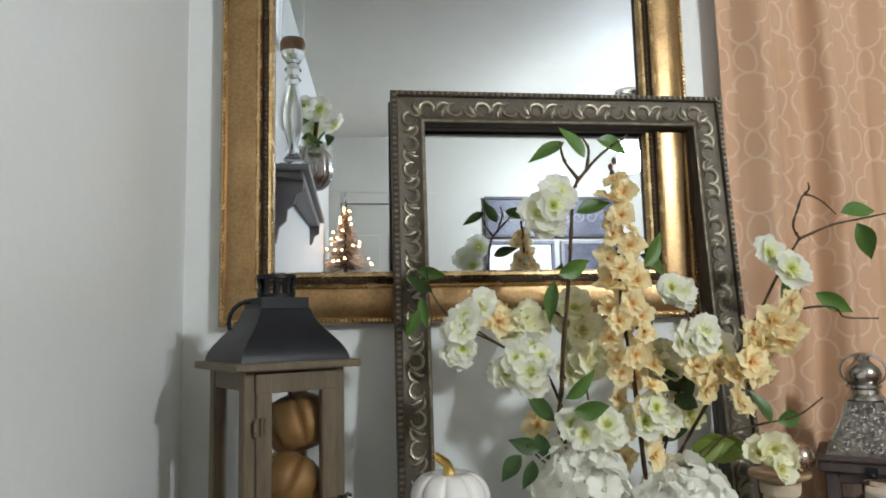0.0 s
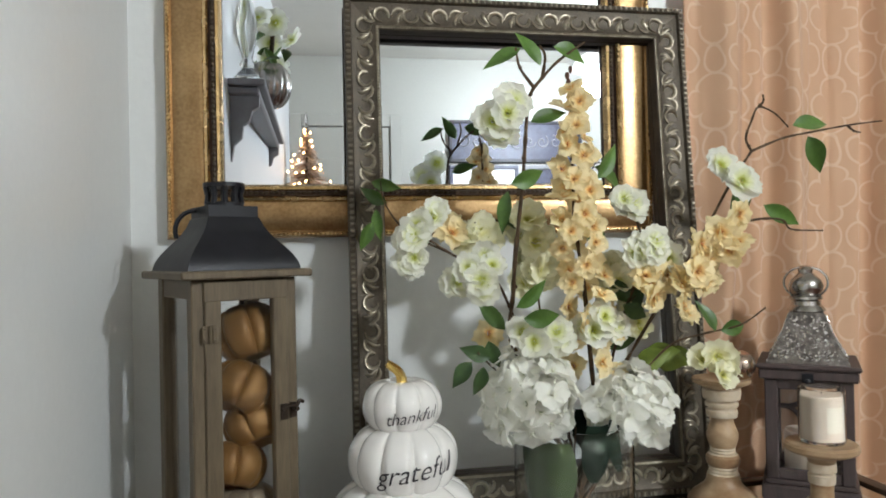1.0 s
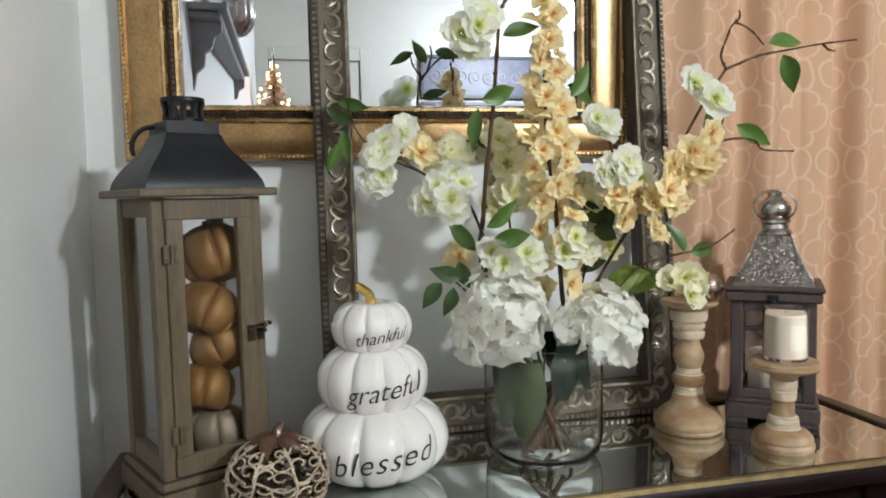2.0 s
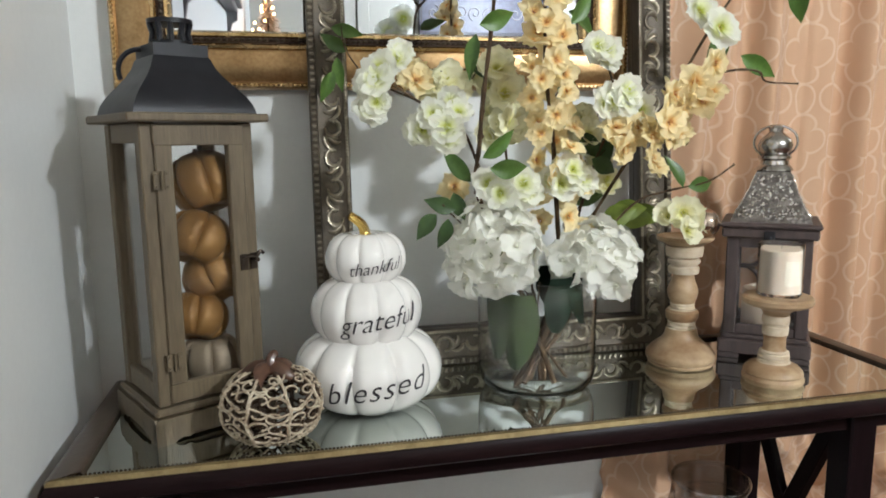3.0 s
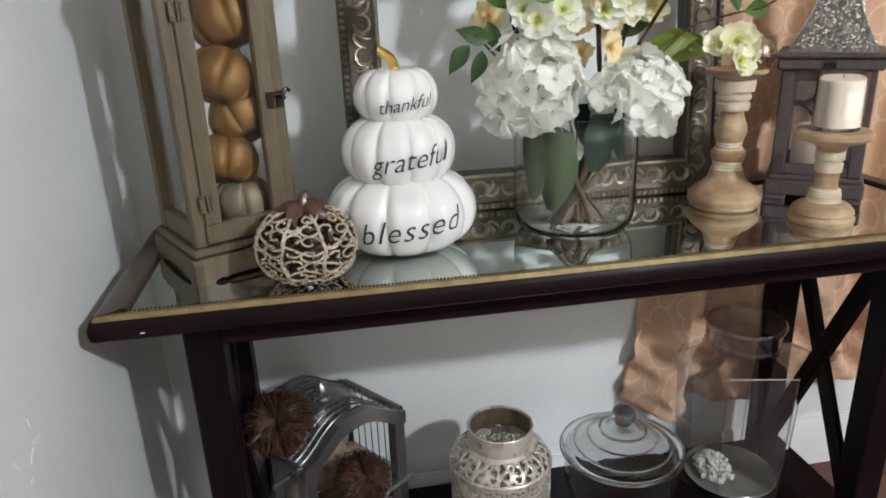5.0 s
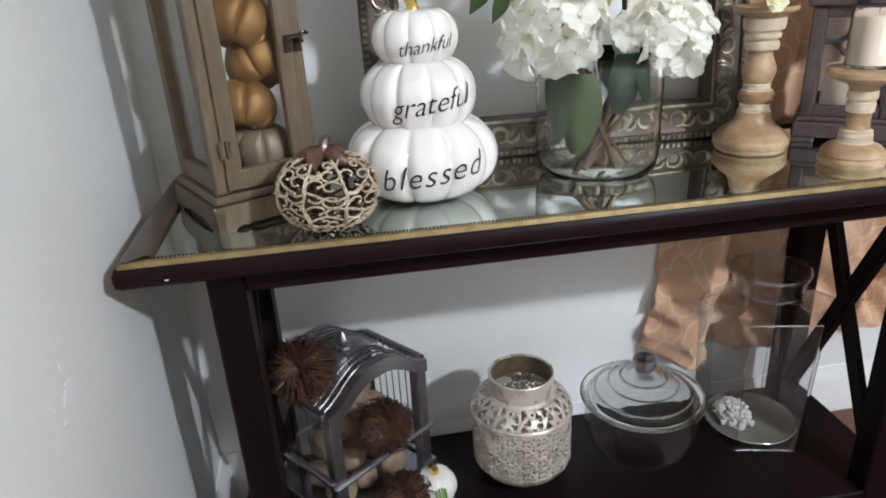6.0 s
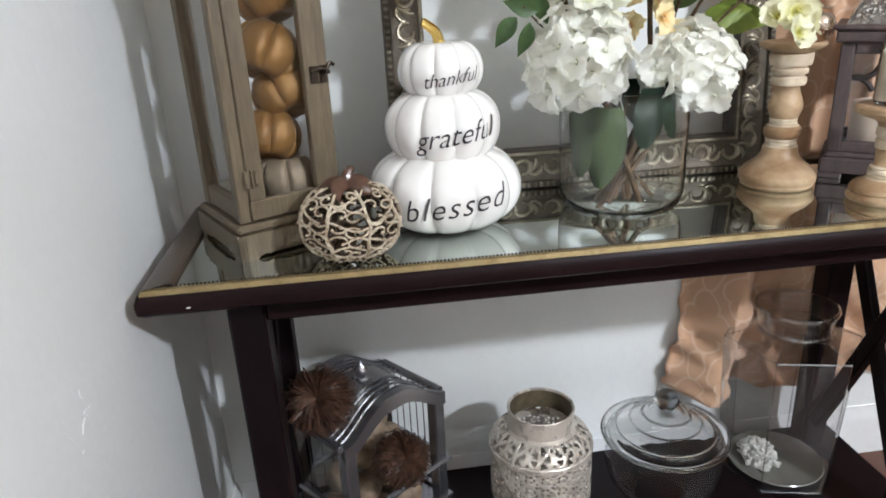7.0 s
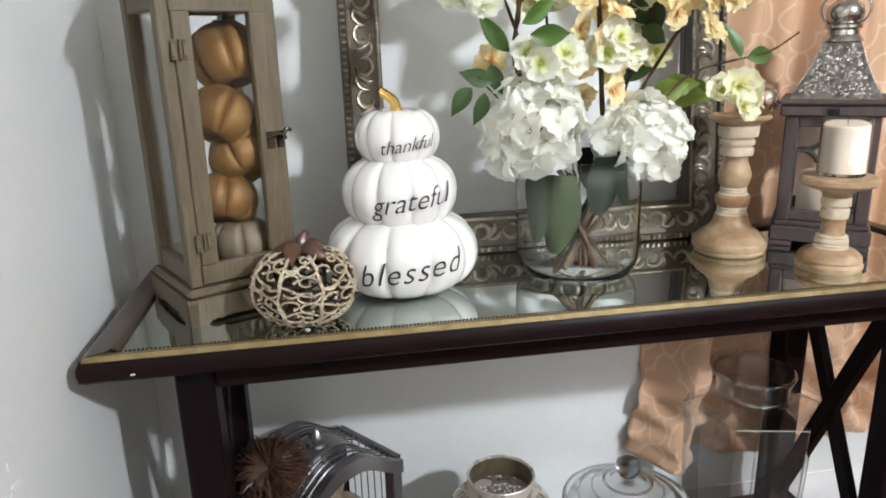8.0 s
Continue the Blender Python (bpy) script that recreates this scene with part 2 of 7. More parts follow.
PEWTER = mat("pewter_ground", (0.105, 0.083, 0.057), (0.058, 0.045, 0.031), rough=0.5, metal=0.35, scale=40, fine=220, bump=0.25, bscale=180)
PEWTER_HI = mat("pewter_scroll", (0.38, 0.335, 0.255), (0.20, 0.17, 0.125), rough=0.36, metal=0.75, scale=60, fine=250, bump=0.15)
DENTIL = mat("pewter_dentil", (0.25, 0.215, 0.165), (0.14, 0.12, 0.09), rough=0.4, metal=0.7, scale=60)
PEWTER_DARK = mat("pewter_inner", (0.055, 0.042, 0.032), (0.032, 0.024, 0.018), rough=0.5, scale=30)
LANTERN_WOOD = mat("weathered_wood", (0.150, 0.113, 0.068), (0.092, 0.068, 0.041), rough=0.5, scale=9, stretch=(6, 6, 0.7), fine=45, bump=0.2, bscale=60, fine_mix=0.5)
LANTERN_METAL = mat("charcoal_metal", (0.016, 0.016, 0.020), (0.009, 0.009, 0.011), rough=0.40, spec=0.35, metal=0.15, scale=14, bump=0.06)
BRONZE = mat("bronze_hardware", (0.085, 0.065, 0.050), (0.05, 0.038, 0.03), rough=0.35, metal=0.85, scale=60)
PANE = thin_glass("lantern_pane", 0.97, 1.4)
GLASS = plain_glass("clear_glass", (0.97, 0.985, 0.98), 0.0, 1.45)
VASE_GLASS = plain_glass("vase_glass", (0.975, 0.985, 0.98), 0.0, 1.42)
GOLD_PUMPKIN = mat("gold_glitter_pumpkin", (0.33, 0.178, 0.055), (0.20, 0.098, 0.028), rough=0.36, metal=0.3, scale=14, fine=320, bump=0.35, bscale=420)
SILVER_PUMPKIN = mat("champagne_pumpkin", (0.36, 0.29, 0.205), (0.25, 0.20, 0.14), rough=0.42, metal=0.35, scale=14, fine=320, bump=0.35, bscale=420)
CERAMIC = mat("white_ceramic", (0.79, 0.765, 0.735), (0.76, 0.735, 0.70), rough=0.07, spec=0.7, scale=5, coat=0.8, rvar=0.03)
GOLD_STEM = mat("polished_gold", (0.86, 0.62, 0.21), (0.70, 0.48, 0.13), rough=0.16, metal=1.0, scale=30, bump=0.1, bscale=60)
CERAMIC.node_tree.nodes["Principled BSDF"].inputs["Coat Roughness"].default_value = 0.03
INK = mat("black_ink", (0.035, 0.030, 0.035), (0.02, 0.018, 0.02), rough=0.5)
# dark brown for the inner vines: the pumpkin's inside shade as colour
VINE_SHADE = mat("shade_brown_vine", (0.075, 0.042, 0.022), (0.04, 0.022, 0.012), rough=0.6, scale=45, bump=0.2)
VINE = mat("whitewashed_vine", (0.62, 0.54, 0.41), (0.22, 0.15, 0.09), rough=0.55, scale=45, fine=220, bump=0.3, bscale=260, fine_mix=0.5)
RUST_STEM = mat("rust_brown_stem", (0.120, 0.058, 0.036), (0.052, 0.026, 0.017), rough=0.40, scale=40, bump=0.3, coat=0.1)
TURNED_WOOD = mat("whitewashed_turned_wood", (0.48, 0.345, 0.21), (0.23, 0.125, 0.058), rough=0.45, scale=9, stretch=(1.3, 1.3, 1.8), fine=60, bump=0.06, fine_mix=0.25)
WHITEWASH = mat("whitewash_bands", (0.62, 0.53, 0.41), (0.45, 0.345, 0.23), rough=0.6, scale=40, bump=0.2)
GREY_WOOD = mat("grey_brown_wood", (0.085, 0.060, 0.056), (0.052, 0.037, 0.036), rough=0.5, scale=12, stretch=(5, 5, 0.8), bump=0.15)
NICKEL = mat("brushed_nickel", (0.55, 0.52, 0.49), (0.42, 0.40, 0.38), rough=0.2, metal=1.0, scale=20)
CHROME_BALL = mat("mirror_ball", (0.62, 0.50, 0.42), (0.55, 0.44, 0.38), rough=0.07, metal=1.0, scale=10)
WAX = mat("cream_wax", (0.68, 0.565, 0.455), (0.64, 0.525, 0.415), rough=0.45, scale=8, sss=0.25)
PAPER = mat("pale_label", (0.74, 0.665, 0.55), (0.70, 0.63, 0.51), rough=0.6)
STEM_BROWN = mat("stem_bark", (0.098, 0.060, 0.030), (0.046, 0.028, 0.015), rough=0.65, spec=0.25, scale=60, bump=0.3)
LEAF = mat("leaf_green", (0.090, 0.172, 0.030), (0.048, 0.100, 0.018), rough=0.40, scale=30, fine=160, per_object=0.25, bump=0.1)
LEAF_DARK = mat("leaf_deep_green", (0.055, 0.104, 0.028), (0.030, 0.060, 0.018), rough=0.5, scale=30, per_object=0.2)
LEAF_LIME = mat("leaf_yellow_green", (0.18, 0.235, 0.035), (0.11, 0.155, 0.022), rough=0.5, scale=30, per_object=0.2)
PETAL_WHITE = petal_mat("white_petal", (0.62, 0.66, 0.10), (0.90, 0.92, 0.60), (0.95, 0.95, 0.86), 0.008, 0.022, 0.5)
PETAL_CREAM = petal_mat("cream_petal", (0.62, 0.60, 0.10), (0.88, 0.85, 0.52), (0.90, 0.88, 0.66), 0.008, 0.022)
PETAL_PEACH = petal_mat("peach_petal", (0.55, 0.16, 0.018), (0.93, 0.68, 0.29), (0.95, 0.82, 0.50), 0.006, 0.018, 0.38)
PETAL_SNOW = petal_mat("snow_petal", (0.66, 0.70, 0.42), (0.90, 0.90, 0.78), (0.95, 0.945, 0.88), 0.003, 0.012, 0.42)
FILIGREE = mat("cream_enamel_metal", (0.66, 0.60, 0.53), (0.52, 0.465, 0.40), rough=0.28, metal=0.4, scale=30, fine=200, bump=0.12)
SILVER_PAINT = mat("silver_painted_wood", (0.38, 0.375, 0.40), (0.33, 0.325, 0.35), rough=0.26, rvar=0.02, metal=0.9, scale=20, fine=120, bump=0.03)
STRAW = mat("brown_dried_fibre", (0.115, 0.054, 0.030), (0.022, 0.010, 0.007), rough=0.45, scale=130)
TAN_BALL = mat("tan_dried_gourd", (0.36, 0.27, 0.19), (0.18, 0.125, 0.08), rough=0.6, scale=30, bump=0.25)
CORAL_WHITE = mat("white_coral", (0.75, 0.74, 0.70), (0.62, 0.60, 0.55), rough=0.6, scale=60, bump=0.3)
SHELF_GREY = mat("slate_grey_paint", (0.235, 0.225, 0.225), (0.18, 0.172, 0.175), rough=0.45, scale=12)
SLATE_ART = mat("slate_blue_art", (0.085, 0.085, 0.115), (0.04, 0.04, 0.06), rough=0.45, scale=10, fine=40)


def curtain_mat():
    """Peach voile with a pale quatrefoil lattice, laid out along the cloth."""
    m = bpy.data.materials.new("peach_lattice_voile")
    m.use_nodes = True
    nt = m.node_tree
    lk = nt.links.new
    p = nt.nodes["Principled BSDF"]
    uv = nt.nodes.new("ShaderNodeUVMap")
    warp = nt.nodes.new("ShaderNodeTexNoise")
    warp.inputs["Scale"].default_value = 7
    lk(uv.outputs[0], warp.inputs["Vector"])
    wv = nt.nodes.new("ShaderNodeVectorMath")
    wv.operation = "MULTIPLY_ADD"
    wv.inputs[1].default_value = (0.045, 0.045, 0)
    lk(warp.outputs["Color"], wv.inputs[0])
    lk(uv.outputs[0], wv.inputs[2])
    sp = nt.nodes.new("ShaderNodeSeparateXYZ")
    lk(wv.outputs[0], sp.inputs[0])

    def op(kind, a, b=None, c=None):
        n = nt.nodes.new("ShaderNodeMath")
        n.operation = kind
        for k, v in enumerate((a, b, c)):
            if v is None:
                continue
            if isinstance(v, (int, float)):
                n.inputs[k].default_value = v
            else:
                lk(v, n.inputs[k])
        return n.outputs[0]

    def column(off):
        """Quatrefoils one over the other with a small oval between each two."""
        px, py = 0.172, 0.182
        u = op("PINGPONG", op("ADD", sp.outputs[0], off * px), px / 2)
        v = op("PINGPONG", op("ADD", sp.outputs[1], off * py), py / 2)

        def reach(cx, cy, rx, ry):
            du, dv = op("DIVIDE", op("SUBTRACT", u, cx), rx), op("DIVIDE", op("SUBTRACT", v, cy), ry)
            return op("SUBTRACT", op("SQRT", op("ADD", op("MULTIPLY", du, du), op("MULTIPLY", dv, dv))), 1.0)
        leaf = op("MULTIPLY", op("MINIMUM", reach(0.030, 0.0, 0.025, 0.027), reach(0.0, 0.036, 0.029, 0.025)), 0.026)
        leaf = op("MINIMUM", leaf, op("MULTIPLY", reach(0.0, 0.0, 0.026, 0.026), 0.026))
        oval = op("MULTIPLY", reach(0.0, py / 2, 0.020, 0.030), 0.022)
        return op("MINIMUM", op("ABSOLUTE", leaf), op("ABSOLUTE", oval))

    near = op("MINIMUM", column(0.0), column(0.5))
    mr = nt.nodes.new("ShaderNodeMapRange")
    mr.inputs["From Min"].default_value, mr.inputs["From Max"].default_value = 0.0012, 0.0036
    mr.inputs["To Min"].default_value, mr.inputs["To Max"].default_value = 1.0, 0.0
    lk(near, mr.inputs["Value"])
    ns = nt.nodes.new("ShaderNodeTexNoise")
    ns.inputs["Scale"].default_value, ns.inputs["Detail"].default_value = 9, 5
    lk(uv.outputs[0], ns.inputs["Vector"])
    weave = nt.nodes.new("ShaderNodeTexWave")
    weave.inputs["Scale"].default_value, weave.inputs["Distortion"].default_value = 180, 1.5
    lk(uv.outputs[0], weave.inputs["Vector"])
    base = nt.nodes.new("ShaderNodeMix")
    base.data_type = "RGBA"
    base.inputs["A"].default_value, base.inputs["B"].default_value = (0.655, 0.385, 0.228, 1), (0.755, 0.505, 0.33, 1)
    lk(ns.outputs["Fac"], base.inputs["Factor"])
    col = nt.nodes.new("ShaderNodeMix")
    col.data_type = "RGBA"
    lk(op("MULTIPLY", mr.outputs[0], 0.45), col.inputs["Factor"])
    lk(base.outputs["Result"], col.inputs["A"])
    col.inputs["B"].default_value = (0.90, 0.74, 0.58, 1)
    lk(col.outputs["Result"], p.inputs["Base Color"])
    p.inputs["Roughness"].default_value = 0.75
    p.inputs["Sheen Weight"].default_value = 0.25
    bp = nt.nodes.new("ShaderNodeBump")
    bp.inputs["Strength"].default_value, bp.inputs["Distance"].default_value = 0.25, 0.001
    lk(op("ADD", mr.outputs[0], op("MULTIPLY", weave.outputs["Fac"], 0.4)), bp.inputs["Height"])
    lk(bp.outputs[0], p.inputs["Normal"])
    tr = nt.nodes.new("ShaderNodeBsdfTranslucent")
    lk(col.outputs["Result"], tr.inputs["Color"])
    mx = nt.nodes.new("ShaderNodeMixShader")
    mx.inputs[0].default_value = 0.25
    lk(p.outputs[0], mx.inputs[1])
    lk(tr.outputs[0], mx.inputs[2])
    lk(mx.outputs[0], nt.nodes["Material Output"].inputs["Surface"])
    return m


VOILE = curtain_mat()


# ---------------- the room ----------------
def slab(name, lo, hi, m, label, kind="structure", soft=0.0):
    c = [(a + b) / 2 for a, b in zip(lo, hi)]
    s = [b - a for a, b in zip(lo, hi)]
    ob = part(name, Build().box((0, 0, 0), s, soft), m, at=Matrix.Translation(c), smooth=False)
    return tagged(ob, label, name.split("_")[0], kind=kind)


T = 0.12
w = slab("wall_west", (-T, WALL_F - WALL_B - T, 0), (0, T, CEIL), WALL, "white painted side wall beside the console table")
# the corner is a little wider than square
SKEW = 2.5
w.matrix_basis = pose(WALL_L, WALL_B, 0, 0, 0, SKEW) @ w.matrix_basis
SCUFF = mat("bare_plaster", (0.82, 0.825, 0.815), (0.78, 0.785, 0.775), rough=0.7, scale=80, bump=0.4)
rs = random.Random(5)
for y, z, lng, tip in ((-0.170, 0.715, 0.013, 20), (-0.190, 0.711, 0.008, -35), (-0.226, 0.724, 0.010, 60), (-0.205, 0.690, 0.005, 10), (-0.180, 0.742, 0.006, 80)):
    ring = [(rs.uniform(0.55, 1.2) * lng * math.cos(0.628 * k), rs.uniform(0.5, 1.2) * 0.36 * lng * math.sin(0.628 * k)) for k in range(10)]
    part("scuff", Build().prism(ring, -0.0007, 0.001), SCUFF, w, "chipped pale plaster mark", at=w.matrix_basis.inverted() @ pose(WALL_L, WALL_B, 0, 0, 0, SKEW) @ pose(0, (y - WALL_B) / math.cos(radians(SKEW)), z, 0, 0, 90) @ pose(0, 0, 0, 0, tip, 0))
SKEW_X = (WALL_B - WALL_F) * math.tan(radians(SKEW))
slab("wall_north", (WALL_L, WALL_B, 0), (WALL_R, WALL_B + T, CEIL), WALL, "white painted wall behind the console table")
slab("wall_east", (WALL_R, WALL_F - T, 0), (WALL_R + T, WALL_B + T, CEIL), EAST_WALL, "unseen wall closing the room, beige added to warm the bounce")
# opposite wall with its door opening
DX0, DX1, DH = 0.18, 0.779, 2.12
slab("wall_south", (DX1, WALL_F - T, 0), (WALL_R, WALL_F, CEIL), FAR_WALL, "white wall facing the mirror, its colour dimmed to cut bounce")
slab("wall_south", (WALL_L, WALL_F - T, 0), (DX0, WALL_F, CEIL), FAR_WALL, "white wall beside the door, its colour dimmed to cut bounce")
slab("wall_south", (DX0, WALL_F - T, DH), (DX1, WALL_F, CEIL), FAR_WALL, "white wall over the door, its colour dimmed to cut bounce")
slab("ceiling", (WALL_L - T, WALL_F - T, CEIL), (WALL_R + T, WALL_B + T, CEIL + 0.1), CEILING, "white ceiling, its colour dimmed to cut bounce")


def door():
    d = tagged(new("door_1"), "closed white panel door in a plain casing, dimmed with the wall", "door", kind="structure")
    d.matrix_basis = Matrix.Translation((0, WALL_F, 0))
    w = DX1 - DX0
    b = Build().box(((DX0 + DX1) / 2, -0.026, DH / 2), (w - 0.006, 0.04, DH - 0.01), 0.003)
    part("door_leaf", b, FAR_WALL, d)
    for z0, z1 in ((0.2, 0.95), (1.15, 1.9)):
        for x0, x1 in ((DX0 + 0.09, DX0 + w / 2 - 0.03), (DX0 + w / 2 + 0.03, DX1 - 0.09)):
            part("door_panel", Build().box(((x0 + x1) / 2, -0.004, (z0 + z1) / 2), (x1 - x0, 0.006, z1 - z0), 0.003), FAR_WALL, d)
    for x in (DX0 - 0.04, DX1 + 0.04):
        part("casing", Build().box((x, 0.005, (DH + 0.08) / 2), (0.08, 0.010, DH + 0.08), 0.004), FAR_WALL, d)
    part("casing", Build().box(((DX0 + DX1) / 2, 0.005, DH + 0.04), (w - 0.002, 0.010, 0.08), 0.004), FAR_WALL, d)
    k = Build().lathe([(0.022, 0), (0.022, 0.006), (0.008, 0.01), (0.008, 0.03), (0.024, 0.04), (0.02, 0.058), (0.0001, 0.062)], 20)
    part("door_handle", k, NICKEL, d, at=pose(DX1 - 0.06, -0.006, 0.98, -90))


door()


def baseboard(name, p0, p1, inward):
    d = Vector(p1) - Vector(p0)
    n = Vector(inward)
    prof = [(0, 0), (0.014, 0), (0.014, 0.09), (0.011, 0.105), (0.006, 0.118), (0.004, 0.13), (0, 0.13)]
    vs = [Vector(p) + n * a + Vector((0, 0, z)) for p in (p0, p1) for a, z in prof]
    k = len(prof)
    b = Build().add(vs, [(a, (a + 1) % k, (a + 1) % k + k, a + k) for a in range(k)] + [tuple(range(k)), tuple(range(k, 2 * k))[::-1]])
    tagged(part(name, b, TRIM), "white painted wooden baseboard along the wall", "baseboard", kind="structure")


baseboard("baseboard", (WALL_L + 0.014, WALL_B, 0), (WALL_R, WALL_B, 0), (0, -1, 0))
baseboard("baseboard", (WALL_L + SKEW_X, WALL_F, 0), (WALL_L, WALL_B, 0), (1, 0, 0))
baseboard("baseboard", (WALL_R, WALL_F, 0), (WALL_R, WALL_B, 0), (-1, 0, 0))
baseboard("baseboard", (DX1 + 0.08, WALL_F, 0), (WALL_R, WALL_F, 0), (0, 1, 0))


# partly see-through dome, added to weaken lamp light on the ceiling
DOME_FILTER = mat("dome_filter", (0.86, 0.86, 0.84), (0.82, 0.82, 0.80), rough=0.5, scale=10)
shine = DOME_FILTER.node_tree.nodes.new("ShaderNodeBsdfTransparent")
shine.inputs["Color"].default_value = (0.80, 0.80, 0.79, 1)
blend = DOME_FILTER.node_tree.nodes.new("ShaderNodeMixShader")
blend.inputs[0].default_value = 0.60
DOME_FILTER.node_tree.links.new(DOME_FILTER.node_tree.nodes["Principled BSDF"].outputs[0], blend.inputs[1])
DOME_FILTER.node_tree.links.new(shine.outputs[0], blend.inputs[2])
DOME_FILTER.node_tree.links.new(blend.outputs[0], DOME_FILTER.node_tree.nodes["Material Output"].inputs["Surface"])


def ceiling_lamp():
    L = thing("ceiling_lamp", "lit white globe lamp hanging from the ceiling", "lamp", Matrix.Translation((LAMP_AT[0], LAMP_AT[1], CEIL)))
    part("canopy", Build().lathe([(0.07, 0), (0.07, -0.012), (0.05, -0.03), (0.012, -0.035), (0.012, -0.1), (0.05, -0.115), (0.05, -0.14)], 32), NICKEL, L)
    z = LAMP_AT[2] - CEIL
    dome = [(0.014, z + 0.175), (0.060, z + 0.168), (0.105, z + 0.140), (0.130, z + 0.100), (0.136, z + 0.080), (0.133, z + 0.080), (0.127, z + 0.098), (0.102, z + 0.135), (0.058, z + 0.162), (0.014, z + 0.169)]
    part("shade", Build().lathe(dome, 48, close=True), DOME_FILTER, L, "added dome that thins the light on the ceiling")
    part("stem", Build().tube([(0, 0, z + 0.070), (0, 0, z + 0.26)], 0.012, 12), NICKEL, L)
    g = bpy.data.materials.new("lit_globe")
    g.use_nodes = True
    p = g.node_tree.nodes["Principled BSDF"]
    p.inputs["Base Color"].default_value = (0.9, 0.9, 0.9, 1)
    p.inputs["Emission Color"].default_value = (0.945, 0.985, 1.005, 1)
    p.inputs["Emission Strength"].default_value = LAMP_POWER
    part("globe", Build().ball((0, 0, LAMP_AT[2] - CEIL), 0.074, 24), g, L, "glowing white glass globe")


ceiling_lamp()


# ---------------- frames on the wall ----------------
def frame_rails(owner, w, h, prof, mats, slots, depth_at=0.0):
    """Four mitred rails. prof: (inset from the outer edge, height to the front); front is -y; the corner is at x = z = 0."""
    corners = [(0, 0), (w, 0), (w, h), (0, h)]
    dirs = [(1, 0), (0, 1), (-1, 0), (0, -1)]
    k = len(prof)
    for i in range(4):
        a, c, d = Vector(corners[i]), Vector(corners[(i + 1) % 4]), Vector(dirs[i])
        n = Vector(dirs[(i + 1) % 4])
        vs = []
        for e, s in ((a, 1), (c, -1)):
            for ins, up in prof:
                q = e + d * s * ins + n * ins
                vs.append((q.x, depth_at - up, q.y))
        b = Build()
        b.add(vs, [])
        for j in range(k):
            j2 = (j + 1) % k
            b.f.append((j, j2, j2 + k, j + k))
            b.m.append(slots[j])
        part("rail", b, mats, owner, sharp=50)


def along_rails(w, h, inset, pitch):
    """Spots along the four rails at that inset: matrix with x along the rail, z inward, y to the back."""
    out = []
    corners = [(0, 0), (w, 0), (w, h), (0, h)]
    for i, ln in enumerate((w, h, w, h)):
        n = max(1, int((ln - 2 * inset) / pitch))
        turn = pose(corners[i][0], 0, corners[i][1], 0, -90 * i, 0)
        out.append([turn @ Matrix.Translation((inset + (k + 0.5) * (ln - 2 * inset) / n, 0, inset)) for k in range(n)])
    return out


def gold_mirror():
    x0, x1, z0, z1 = 0.018, 0.952, 1.268, 2.30
    w, h = x1 - x0, z1 - z0
    m = thing("gold_framed_mirror", "large wall mirror in a wide antique gold frame with beaded edges", "mirror", Matrix.Translation((x0, WALL_B - 0.002, z0)))
    prof = [(0, 0), (0, 0.026), (0.004, 0.032), (0.010, 0.033), (0.013, 0.029), (0.016, 0.030), (0.022, 0.0325), (0.040, 0.0332), (0.060, 0.0325),
            (0.066, 0.031), (0.068, 0.037), (0.073, 0.038), (0.076, 0.033), (0.079, 0.027), (0.087, 0.026), (0.089, 0.030), (0.094, 0.029), (0.099, 0.018), (0.099, 0.006), (0.099, 0)]
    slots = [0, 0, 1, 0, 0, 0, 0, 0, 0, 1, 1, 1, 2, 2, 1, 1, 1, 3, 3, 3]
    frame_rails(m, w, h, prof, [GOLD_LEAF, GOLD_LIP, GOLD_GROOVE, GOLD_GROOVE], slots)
    bead = Build().ball((0, 0, 0), 0.0036, 6, (1.15, 0.7, 1.0))
    for rail in along_rails(w, h, 0.0065, 0.0082):
        part("bead_trim", Build().stamp(bead, [Matrix.Translation((0, -0.033, 0)) @ r for r in rail]), GOLD_LIP, m, "worn gold beading")
    bead2 = Build().ball((0, 0, 0), 0.0036, 6, (1.3, 0.8, 0.9))
    for rail in along_rails(w, h, 0.083, 0.0095):
        part("bead_trim", Build().stamp(bead2, [Matrix.Translation((0, -0.027, 0)) @ r for r in rail]), BEAD_DARK, m, "dark inner beading")
    part("mirror_glass", Build().box((w / 2, -0.008, h / 2), (w - 0.19, 0.006, h - 0.19)), WALL_MIRROR, m, "clear silvered glass", smooth=False)


gold_mirror()


def spiral(c, r0, r1, a0, turns, n, flip=1):
    return [(c[0] + flip * (r0 + (r1 - r0) * k / (n - 1)) * math.cos(a0 + turns * 2 * math.pi * k / (n - 1)), 0,
             c[1] + (r0 + (r1 - r0) * k / (n - 1)) * math.sin(a0 + turns * 2 * math.pi * k / (n - 1))) for k in range(n)]


